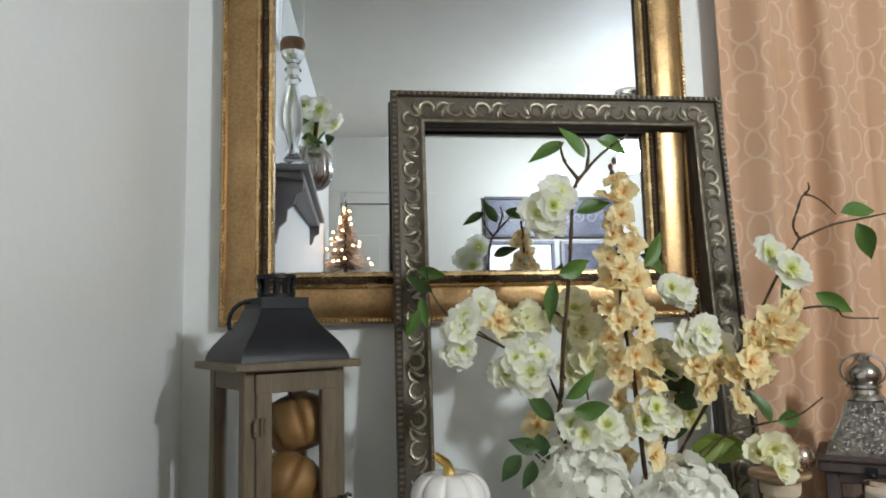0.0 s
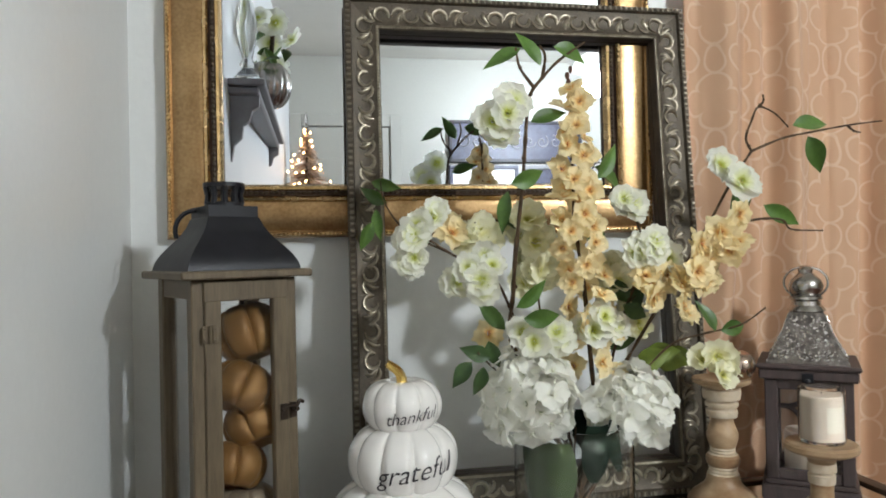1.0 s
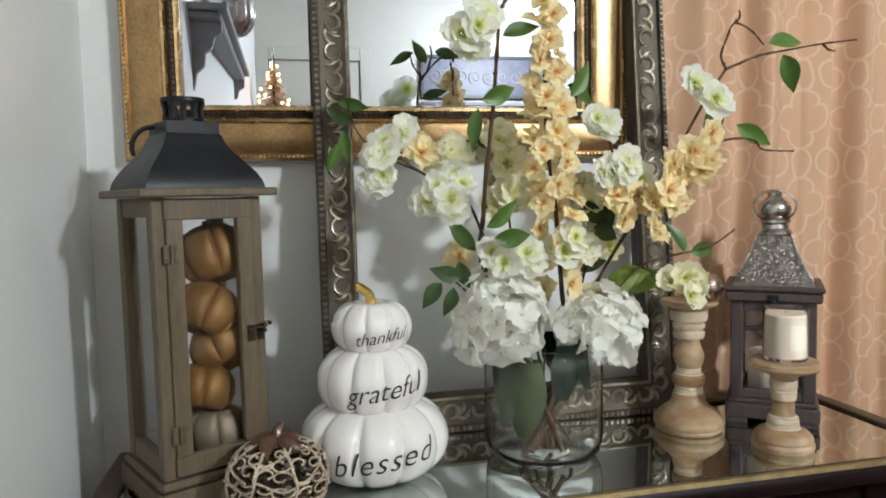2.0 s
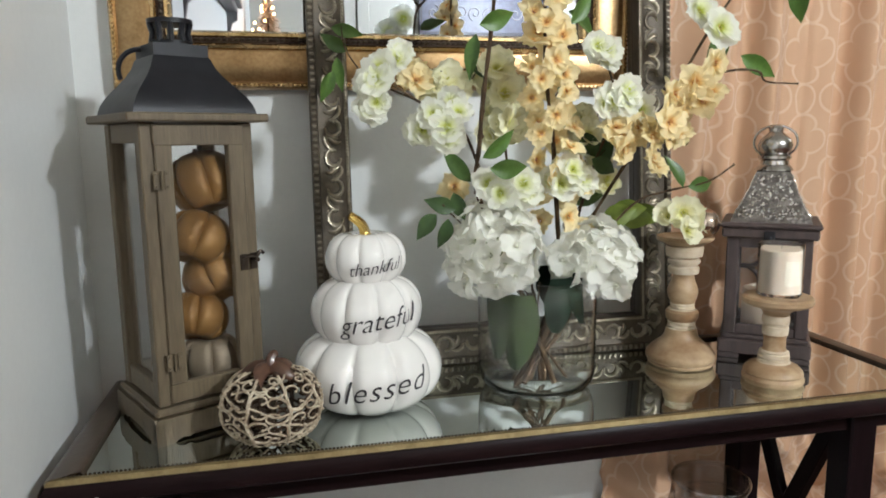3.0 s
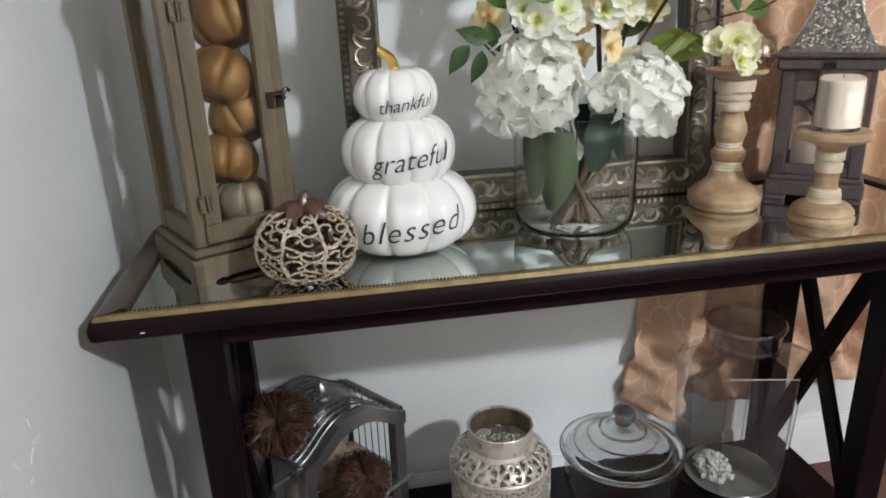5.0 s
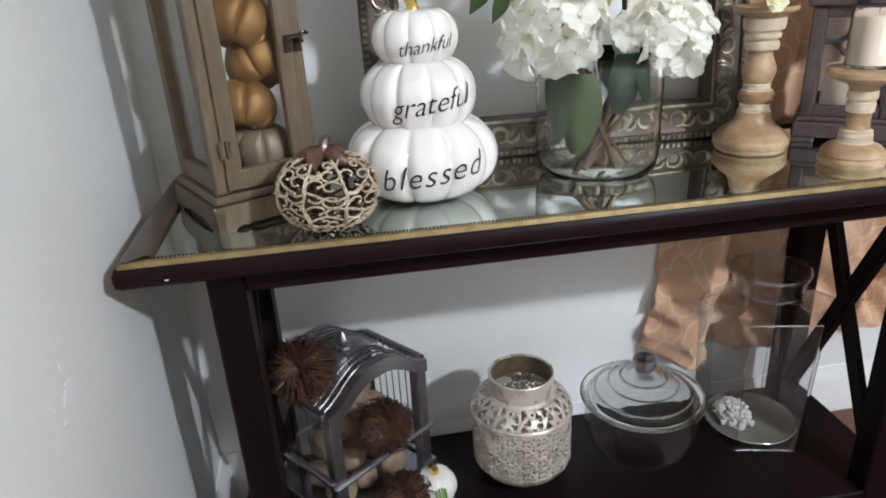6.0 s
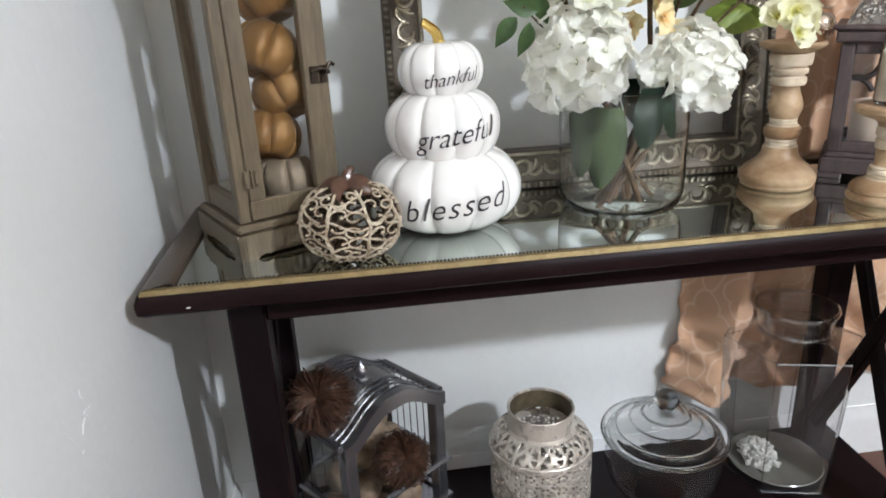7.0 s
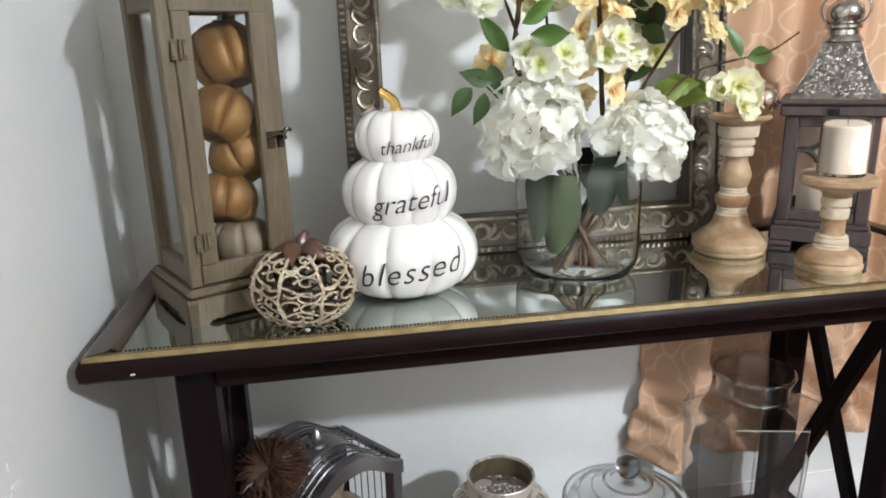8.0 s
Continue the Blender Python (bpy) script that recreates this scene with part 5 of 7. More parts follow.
LEAVES = [leaf_mesh("leaf", 0.060, 0.025, LEAF, 0.2), leaf_mesh("leaf", 0.058, 0.027, LEAF, 0.4), leaf_mesh("leaf", 0.062, 0.023, LEAF, 0.1)]
DARKS = [leaf_mesh("leaf", 0.048, 0.026, LEAF_DARK, 0.25), leaf_mesh("leaf", 0.048, 0.024, LEAF_DARK, 0.4)]
LIMES = [leaf_mesh("leaf", 0.060, 0.042, LEAF_LIME, 0.3)]


def facing(p, rg, wob=0.35, up=0.32):
    """A turn that opens a blossom outward from the bunch, more or less to the room."""
    d = (Vector((0.05, -1.0, up)) + 0.8 * (Vector(p) - Vector((0.69, 0.20, 1.15))) + Vector((rg.uniform(-wob, wob), rg.uniform(-wob, wob), rg.uniform(-wob, wob)))).normalized()
    return Matrix.Translation(p) @ d.to_track_quat("Z", "Y").to_matrix().to_4x4() @ pose(0, 0, 0, 0, 0, rg.uniform(0, 360))


def branch(name, label, paths, rad, bark=None):
    s = thing(name, label, "flowers", group="stems in the glass vase")
    for k, p in enumerate(paths):
        q = curve(p, 5)
        rr = [w * (1 + 0.16 * math.sin(2.7 * i + k) + 0.12 * math.sin(1.3 * i)) for i, w in enumerate(taper(len(q), rad if k == 0 else rad * 0.6, rad * 0.55 if k == 0 else rad * 0.35))]
        b = Build().tube(q, rr, 7)
        for i in range(2, len(q), 3):
            a = 2.4 * i + k
            b.ball(Vector(q[i]) + Vector((math.cos(a), 0, math.sin(a))) * rr[i] * 0.8, rr[i] * 0.75, 5)
        part("stem" if k == 0 else "twig", b, bark or STEM_BROWN, s)
    return s


def put_blossoms(s, spots, kinds, size, seed, wob=0.5, twin=0):
    rg = random.Random(seed)
    for p in spots:
        for k in range(1 + twin):
            q = Vector(p) + (Vector((rg.uniform(-1, 1), rg.uniform(-0.3, 1), rg.uniform(-1, 1))) * 0.016 if k else Vector())
            part("blossom", kinds[rg.randrange(len(kinds))], None, s, at=facing(q, rg, wob) @ Matrix.Scale(size * rg.uniform(0.88, 1.12), 4))


def put_leaf(s, kinds, p, way, roll, size, k=0):
    """A leaf centred on p that points along way (x, z, and y towards the wall), turned about itself by roll."""
    d = Vector((way[0], way[2] if len(way) > 2 else 0.0, way[1])).normalized()
    side = Vector((0, -1, 0)).cross(d)
    side = side.normalized() if side.length > 0.1 else Vector((0, 0, 1))
    up = d.cross(side) * -1
    if up.y > 0:
        up, side = -up, -side
    m = Matrix((d, up.cross(d), up)).transposed().to_4x4()
    part("leaf", kinds[k % len(kinds)], None, s, at=Matrix.Translation(Vector(p) - d * 0.026 * size) @ m @ pose(0, 0, 0, roll) @ Matrix.Scale(size, 4))


TALL_PATH = [(0.679, 0.2, 0.92), (0.622, 0.17, 1.012), (0.571, 0.13, 1.1), (0.57, 0.11, 1.17), (0.572, 0.1, 1.229), (0.585, 0.1, 1.33), (0.591, 0.1, 1.398), (0.597, 0.1, 1.457), (0.606, 0.1, 1.478)]
TALL_FORK1 = [(0.606, 0.1, 1.478), (0.585, 0.1, 1.507), (0.579, 0.1, 1.537)]
TALL_FORK2 = [(0.606, 0.1, 1.478), (0.643, 0.1, 1.517), (0.688, 0.1, 1.549)]
TALL_FORK3 = [(0.62, 0.1, 1.496), (0.628, 0.11, 1.528), (0.623, 0.12, 1.548)]
TALL_BLOSSOMS = [(0.536, 0.08, 1.423), (0.57, 0.09, 1.453), (0.552, 0.1, 1.406), (0.556, 0.07, 1.433)]
LEFT_PATH = [(0.669, 0.2, 0.92), (0.617, 0.18, 1.047), (0.571, 0.14, 1.151), (0.535, 0.1, 1.197), (0.474, 0.09, 1.231), (0.442, 0.09, 1.252)]
LEFT_BLOSSOMS = [(0.424, 0.08, 1.272), (0.419, 0.08, 1.228), (0.448, 0.1, 1.285), (0.412, 0.1, 1.253), (0.408, 0.09, 1.217), (0.494, 0.07, 1.211), (0.529, 0.07, 1.214), (0.514, 0.06, 1.179), (0.482, 0.09, 1.19), (0.598, 0.1, 1.098), (0.633, 0.1, 1.111), (0.618, 0.12, 1.121)]
SPIKE_PATH = [(0.738, 0.2, 0.916), (0.716, 0.17, 1.035), (0.699, 0.15, 1.164), (0.678, 0.13, 1.271), (0.675, 0.13, 1.377), (0.674, 0.13, 1.491)]
SPRAY_PATH = [(0.738, 0.2, 0.916), (0.762, 0.17, 1.023), (0.793, 0.14, 1.103), (0.862, 0.1, 1.232), (0.922, 0.1, 1.329), (0.963, 0.1, 1.385)]
SPRAY_FORK = [(0.963, 0.1, 1.385), (1.019, 0.1, 1.406), (1.064, 0.1, 1.415), (1.137, 0.1, 1.428), (1.201, 0.1, 1.436)]
SPRAY_FORK2 = [(0.963, 0.1, 1.385), (0.954, 0.1, 1.405), (0.964, 0.1, 1.432), (0.977, 0.1, 1.455), (1.005, 0.1, 1.446), (1.029, 0.1, 1.424)]
SPRAY_TWIG = [(0.921, 0.1, 1.267), (0.975, 0.1, 1.277), (1.015, 0.1, 1.275), (1.03, 0.1, 1.26), (1.086, 0.1, 1.257)]
SPRAY_BLOSSOMS = [(0.919, 0.07, 1.283), (0.887, 0.07, 1.256), (0.852, 0.08, 1.241), (0.902, 0.07, 1.227), (0.873, 0.08, 1.214), (0.82, 0.07, 1.177), (0.783, 0.08, 1.161), (0.824, 0.07, 1.143), (0.868, 0.08, 1.18), (0.813, 0.1, 1.19), (0.785, 0.1, 1.182), (0.842, 0.06, 1.198)]
SPRAY_WHITE = [(0.931, 0.08, 1.336), (0.909, 0.1, 1.363)]
MID_PATH = [(0.728, 0.2, 0.916), (0.756, 0.19, 1.039), (0.779, 0.17, 1.142), (0.796, 0.14, 1.216), (0.788, 0.14, 1.27), (0.765, 0.14, 1.32)]
MID_BLOSSOMS = [(0.795, 0.1, 1.232), (0.765, 0.11, 1.225), (0.821, 0.11, 1.217), (0.792, 0.13, 1.243), (0.76, 0.13, 1.313), (0.774, 0.13, 1.306), (0.719, 0.12, 1.13), (0.699, 0.12, 1.109), (0.741, 0.13, 1.115)]
LOW_PATH = [(0.758, 0.2, 0.914), (0.785, 0.19, 0.99), (0.853, 0.18, 1.068), (0.909, 0.17, 1.089), (0.975, 0.16, 1.103), (1.023, 0.16, 1.13)]
LOW_BLOSSOMS = [(0.918, 0.15, 1.051), (0.902, 0.16, 1.045), (0.941, 0.15, 1.04), (0.92, 0.14, 1.029)]
BACK_PATH = [(0.688, 0.2, 0.919), (0.659, 0.22, 1.048), (0.642, 0.22, 1.181), (0.628, 0.2, 1.275), (0.577, 0.22, 1.286), (0.5, 0.22, 1.278)]
BACK_BLOSSOMS = [(0.621, 0.19, 1.284), (0.632, 0.19, 1.247), (0.617, 0.21, 1.257), (0.557, 0.22, 1.258), (0.63, 0.18, 1.201), (0.614, 0.19, 1.183), (0.518, 0.22, 1.254)]
BACK_PEACH = [(0.492, 0.18, 1.265), (0.548, 0.18, 1.104), (0.487, 0.2, 1.277)]
TALL_LEAVES = [(0.603, 0.1, 1.535), (0.665, 0.1, 1.535), (0.562, 0.1, 1.524), (0.629, 0.11, 1.438), (0.591, 0.09, 1.34), (0.56, 0.11, 1.297)]
LEFT_LEAVES = [(0.595, 0.1, 1.166), (0.605, 0.08, 1.134), (0.543, 0.13, 1.136)]
DARK_LEAVES = [(0.511, 0.12, 1.083), (0.541, 0.12, 1.075), (0.489, 0.12, 1.05), (0.519, 0.12, 1.036)]
GREEN = [(0.398, 0.3, 1.353), (0.38, 0.3, 1.332), (0.385, 0.3, 1.288), (0.367, 0.3, 1.268)]
SPRAY_LEAVES = [(1.068, 0.1, 1.431), (1.079, 0.1, 1.382), (1.01, 0.1, 1.285), (0.955, 0.12, 1.308)]
MID_LEAVES = [(0.742, 0.15, 1.371), (0.751, 0.16, 1.354), (0.766, 0.16, 1.162), (0.789, 0.15, 1.13)]
LOW_LEAVES = [(0.913, 0.15, 1.119), (0.965, 0.16, 1.099)]
HYDLEAF = [(0.884, 0.22, 1.047)]
DPATH = [(0.64, 0.2, 0.922), (0.582, 0.16, 1.016), (0.531, 0.13, 1.068), (0.516, 0.12, 1.083)]

FILL_PATH = [(0.722, 0.2, 0.918), (0.742, 0.2, 1.03), (0.770, 0.2, 1.12), (0.790, 0.2, 1.19), (0.800, 0.2, 1.25)]
FILL_BLOSSOMS = [(0.765, 0.19, 1.208), (0.741, 0.18, 1.111), (0.793, 0.2, 1.141), (0.743, 0.21, 1.172), (0.764, 0.17, 1.181), (0.66, 0.24, 1.246), (0.636, 0.24, 1.206), (0.815, 0.2, 1.097)]
FILL_LEAVES = [(0.795, 0.17, 1.157), (0.737, 0.2, 1.262), (0.813, 0.16, 1.187), (0.663, 0.15, 1.104), (0.596, 0.2, 1.287), (0.78, 0.2, 1.079)]


VASE = Vector((0.682, 0.172, TOP))


SPRAY_TIPS = [[(0.977, 0.1, 1.455), (0.984, 0.097, 1.464), (0.982, 0.095, 1.474)], [(1.137, 0.1, 1.428), (1.146, 0.098, 1.419), (1.158, 0.097, 1.416)]]
ROOTS = []


def rooted(path):
    """The path led down into the vase."""
    a = Vector(path[0])
    ROOTS.append(0)
    n = len(ROOTS)
    foot = VASE + Vector((max(-0.045, min(0.045, -(a.x - VASE.x) * 0.8 + 0.012 * math.sin(n * 2.3))), -0.030 + 0.022 * math.sin(n * 1.7), 0.010 + 0.004 * (n % 4)))
    return [tuple(foot), tuple(foot.lerp(a, 0.5))] + path


s = branch("blossom_branch", "tall branch of double white cherry blossom with green leaves", [rooted(TALL_PATH), TALL_FORK1, TALL_FORK2, TALL_FORK3], 0.0046)
put_blossoms(s, TALL_BLOSSOMS, DOUBLE, 1.08, 1, 0.4)
for k, (p, w, r) in enumerate(zip(TALL_LEAVES, ((-0.5, 0.85), (1, -0.2), (-0.9, -0.45), (0.9, 0.35), (0.9, 0.25), (-0.2, -1)), (20, -15, 30, -25, 15, 40))):
    put_leaf(s, LEAVES, p, w, r, 1.05, k)
s = branch("blossom_branch", "branch of ruffled white blossom reaching out sideways", [rooted(LEFT_PATH)], 0.0030)
LEFT = s
put_blossoms(s, LEFT_BLOSSOMS, DOUBLE, 0.86, 2, 0.45, 1)
for k, (p, w, r) in enumerate(zip(LEFT_LEAVES, ((0.9, 0.6), (1, -0.05), (-0.6, 0.7)), (25, 10, -20))):
    put_leaf(s, LEAVES, p, w, r, 1.1, k)
s = branch("blossom_spike", "upright spike of peach and cream blossom", [rooted(SPIKE_PATH)], 0.0046)
rg = random.Random(7)
sp = curve(SPIKE_PATH[1:], 12)
spots = []
for k in range(42):
    f = (k + 0.5) / 42
    c = sp[int(f * (len(sp) - 1))]
    wd = 0.031 * (1 - f) ** 0.6 + 0.006
    a = k * 2.4
    spots.append((c.x + wd * math.cos(a), c.y - 0.01 + 0.8 * wd * math.sin(a), c.z))
put_blossoms(s, spots, PEACH, 0.78, 8, 0.85)
for k in range(3):
    p = sp[-1] + Vector((rg.uniform(-0.006, 0.006), 0, 0.004 + 0.010 * k))
    part("bud", Build().ball((0, 0, 0), 0.005, 8, (0.8, 0.8, 1.3)), RUST_STEM, s, at=Matrix.Translation(p))
s = branch("blossom_branch", "leaning branch of peach blossom with bare twig tips", [rooted(SPRAY_PATH), SPRAY_FORK, SPRAY_FORK2, SPRAY_TWIG] + SPRAY_TIPS, 0.0036)
put_blossoms(s, SPRAY_BLOSSOMS, PEACH, 0.88, 9, 0.75, 1)
put_blossoms(s, SPRAY_WHITE, DOUBLE, 1.2, 10, 0.2)
for k, (p, w, r) in enumerate(zip(SPRAY_LEAVES, ((1, 0.15), (0.5, -0.9), (0.9, -0.45), (-0.3, -0.9)), (-25, 20, 15, 20))):
    put_leaf(s, LEAVES, p, w, r, 1.2, k)
s = branch("blossom_branch", "branch of white blossom with pale green hearts", [rooted(MID_PATH)], 0.0030)
put_blossoms(s, MID_BLOSSOMS, DOUBLE, 0.95, 17, 0.28, 1)
for k, (p, w, r) in enumerate(zip(MID_LEAVES, ((0.6, 0.8), (0.8, -0.4), (0.5, -0.7), (0.9, -0.5)), (20, -30, 25, 10))):
    put_leaf(s, DARKS if k > 1 else LEAVES, p, w, r, 1.15, k)
s = branch("blossom_branch", "low branch of pale drooping blossom over the candle stand", [rooted(LOW_PATH)], 0.0026)
put_blossoms(s, [(x + 0.2 * (x - 0.920) + 0.008, y, z + 0.3 * (z - 1.041)) for x, y, z in LOW_BLOSSOMS], CREAM, 1.05, 12, 0.9)
for k, (p, w, r) in enumerate(zip(LOW_LEAVES, ((-0.4, 0.8), (0.9, 0.15)), (20, -10))):
    put_leaf(s, LEAVES, p, w, r, 1.0, k)
s = branch("blossom_branch", "branch of cream blossom behind the others", [rooted(BACK_PATH)], 0.0028)
put_blossoms(s, BACK_BLOSSOMS, CREAM, 1.2, 13, 0.5, 1)
put_blossoms(s, BACK_PEACH, PEACH, 0.95, 14, 0.5)
s = branch("blossom_branch", "thin branch of pale yellow-white blossom deep in the bunch", [rooted(FILL_PATH)], 0.0026)
put_blossoms(s, FILL_BLOSSOMS, CREAM, 0.95, 23, 0.45, 1)
for k, (p, w, r) in enumerate(zip(FILL_LEAVES, ((0.3, -0.9), (-0.5, 0.8), (0.9, -0.3), (0.7, 0.6), (-0.7, 0.5), (0.8, 0.2)), (25, -20, 15, -30, 20, 10))):
    put_leaf(s, LEAVES if k % 2 else DARKS, p, w, r, 1.15, k)
    part("leaf_stalk", Build().tube(curve([p, tuple(Vector(p) + Vector((-0.010, 0.012, -0.016))), tuple(Vector(p) + Vector((-0.016, 0.02, -0.034)))], 3), 0.0009, 5), STEM_BROWN, s)
s = branch("leaf_sprig", "sprig of dark rounded leaves", [rooted(DPATH)], 0.0022)
for k, (p, w, r) in enumerate(zip(DARK_LEAVES, ((-0.9, 0.3), (0.1, -0.3), (-0.7, -0.75), (-0.2, -1)), (0, 20, 30, -10))):
    put_leaf(s, DARKS, p, w, r, 1.0, k)
GPATH = [(0.474, 0.09, 1.231), (0.420, 0.18, 1.268), (0.395, 0.27, 1.320), (0.391, 0.30, 1.362)]
part("twig", Build().tube(curve(GPATH, 5), taper(16, 0.0016, 0.0010), 6), STEM_BROWN, LEFT)
for k, (p, w, r) in enumerate(zip(GREEN, ((0.9, -0.2), (-0.8, 0.4), (0.1, -1), (-0.4, -0.9)), (10, -20, 25, 0))):
    put_leaf(LEFT, LEAVES, p, w, r, 0.9, k)


def hydrangea(c, rx, rz, seed, label):
    c = Vector(c)
    s = thing("hydrangea", label, "flowers", group="stems in the glass vase")
    q = curve(rooted([(c.x * 0.35 + VASE.x * 0.65, VASE.y - 0.01, 0.93), tuple(c + Vector((0, 0.01, -0.02)))]), 5)
    part("stem", Build().tube(q, 0.0045, 8), STEM_BROWN, s)
    part("heart", Build().ball(c, 0.6 * rx, 14, (1, 0.8, 0.8 * rz / rx)), LEAF_LIME, s)
    rg = random.Random(seed)
    N = 54
    for k in range(N):
        z = 1 - 1.85 * (k + 0.5) / N
        a = k * 2.39996
        e = math.sqrt(max(0, 1 - z * z))
        d = Vector((e * math.cos(a), e * math.sin(a), z))
        k2 = rg.uniform(0.70, 1.14)
        p = c + Vector((d.x * rx, d.y * rx * 0.85, d.z * rz)) * k2
        n = (d + Vector((rg.uniform(-0.6, 0.6), rg.uniform(-0.6, 0.6), rg.uniform(-0.4, 0.5)))).normalized()
        m = Matrix.Translation(p) @ n.to_track_quat("Z", "Y").to_matrix().to_4x4() @ pose(0, 0, 0, 0, 0, rg.uniform(0, 90))
        part("floret", FLORET[rg.randrange(3)], None, s, at=m @ Matrix.Scale(rg.uniform(1.05, 1.42), 4))
    return s


hydrangea((0.602, 0.14, 1.008), 0.067, 0.066, 5, "full white hydrangea head on the vase rim")
s = hydrangea((0.770, 0.15, 0.981), 0.060, 0.054, 6, "full white hydrangea head beside yellow-green leaves")
for k in range(4):
    put_leaf(s, LIMES, (HYDLEAF[0][0] - 0.05 + 0.022 * k, 0.20 + 0.01 * k, HYDLEAF[0][2] + 0.008 * math.sin(k * 2)), (0.9, 0.3 - 0.3 * k, -0.5), 10 * k, 1.0)


def vase():
    s = thing("glass_vase", "clear glass vase with big leaves and stems in it", "vase", Matrix.Translation(VASE))
    r, h = 0.0955, 0.184
    o = [(0.0001, 0.0), (0.068, 0), (0.078, 0.002), (0.0865, 0.008), (0.0920, 0.018), (r - 0.001, 0.030), (r, 0.044), (r, h - 0.030), (r - 0.002, h - 0.022), (r - 0.009, h - 0.015), (r - 0.011, h - 0.008), (r - 0.008, h)]
    i = [(r - 0.011, h), (r - 0.0135, h - 0.008), (r - 0.0115, h - 0.016), (r - 0.0045, h - 0.023), (r - 0.0028, h - 0.031), (r - 0.0028, 0.044), (r - 0.004, 0.031), (0.0885, 0.020), (0.082, 0.012), (0.066, 0.007), (0.0001, 0.006)]
    g = part("glass", Build().lathe(o + i, 64), VASE_GLASS, s, "clear glass with a rounded foot", sharp=60)
    g.visible_shadow = False
    # two broad green leaves against the glass, shade-coloured ones behind the stems; each narrows to a slanting tip
    for k, (a, z, m, skew) in enumerate(((-166, 0.094, 0, 0.10), (-130, 0.082, 0, -0.10), (50, 0.136, 1, -0.2), (22, 0.142, 1, 0.25), (-8, 0.150, 1, 0.1), (-76, 0.140, 1, -0.15), (-46, 0.146, 1, 0.15))):
        rr = r - 0.012
        n = 10
        vs = []
        for j in range(n + 1):
            f = j / n
            w = (0.43 if not m else 0.40) * math.sin(math.pi * (0.03 + 0.80 * f)) ** 0.62
            for q in (-1, -0.5, 0, 0.5, 1):
                t = radians(a) + q * w + skew * (1 - f) ** 2
                e = rr - 0.004 * abs(q) - (0.006 + 0.002 * (k % 3) if m else 0.004 * (k % 2)) + 0.0015 * math.sin(7 * f + 3 * q)
                vs.append((e * math.cos(t), e * math.sin(t), z - 0.034 + (0.085 if m else 0.118) * f))
        b = Build().add(vs, [(5 * j + i2, 5 * j + i2 + 1, 5 * j + 6 + i2, 5 * j + 5 + i2) for j in range(n) for i2 in range(4)])
        part("big_leaf", b, VASE_LEAF if not m else LEAF_SHADED, s, "large green leaf pressed to the glass", sharp=180)
    # woody stem ends crossing inside the glass
    rg = random.Random(12)
    for k in (0, 1, 3, 6):
        x0, x1 = -0.052 + 0.010 * k + rg.uniform(-0.006, 0.006), 0.040 + rg.uniform(-0.012, 0.016)
        if k > 4:
            x0, x1 = -0.020 + 0.014 * (k - 4), 0.050 - 0.008 * k
        y0 = -0.036 + 0.012 * (k % 4)
        q = curve([(x0, y0 - 0.008, 0.012), (0.62 * x0 + 0.38 * x1 + rg.uniform(-0.005, 0.005), y0, 0.050), (x1, y0 + 0.012, 0.118), (x1 + 0.010, y0 + 0.03, 0.168)], 5)
        rad = 0.0034 if k < 3 else 0.0017
        part("stem_end", Build().tube(q, [rad * (1 + 0.18 * math.sin(2.1 * i + k)) for i in range(len(q))], 8), STEM_BROWN, s)


VASE_LEAF = mat("vase_leaf", (0.052, 0.080, 0.022), (0.026, 0.044, 0.012), rough=0.5, spec=0.25, scale=22, stretch=(1, 1, 0.3), fine=35)
# near-black leaf copy: the shade inside the vase is in its colour
LEAF_SHADED = mat("shaded_leaf", (0.012, 0.024, 0.014), (0.007, 0.013, 0.009), rough=0.6, spec=0.08, scale=20)
vase()


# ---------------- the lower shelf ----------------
INNER_BROWN = mat("inner_brown", (0.23, 0.19, 0.12), (0.13, 0.105, 0.065), rough=0.4, metal=0.5, scale=40)


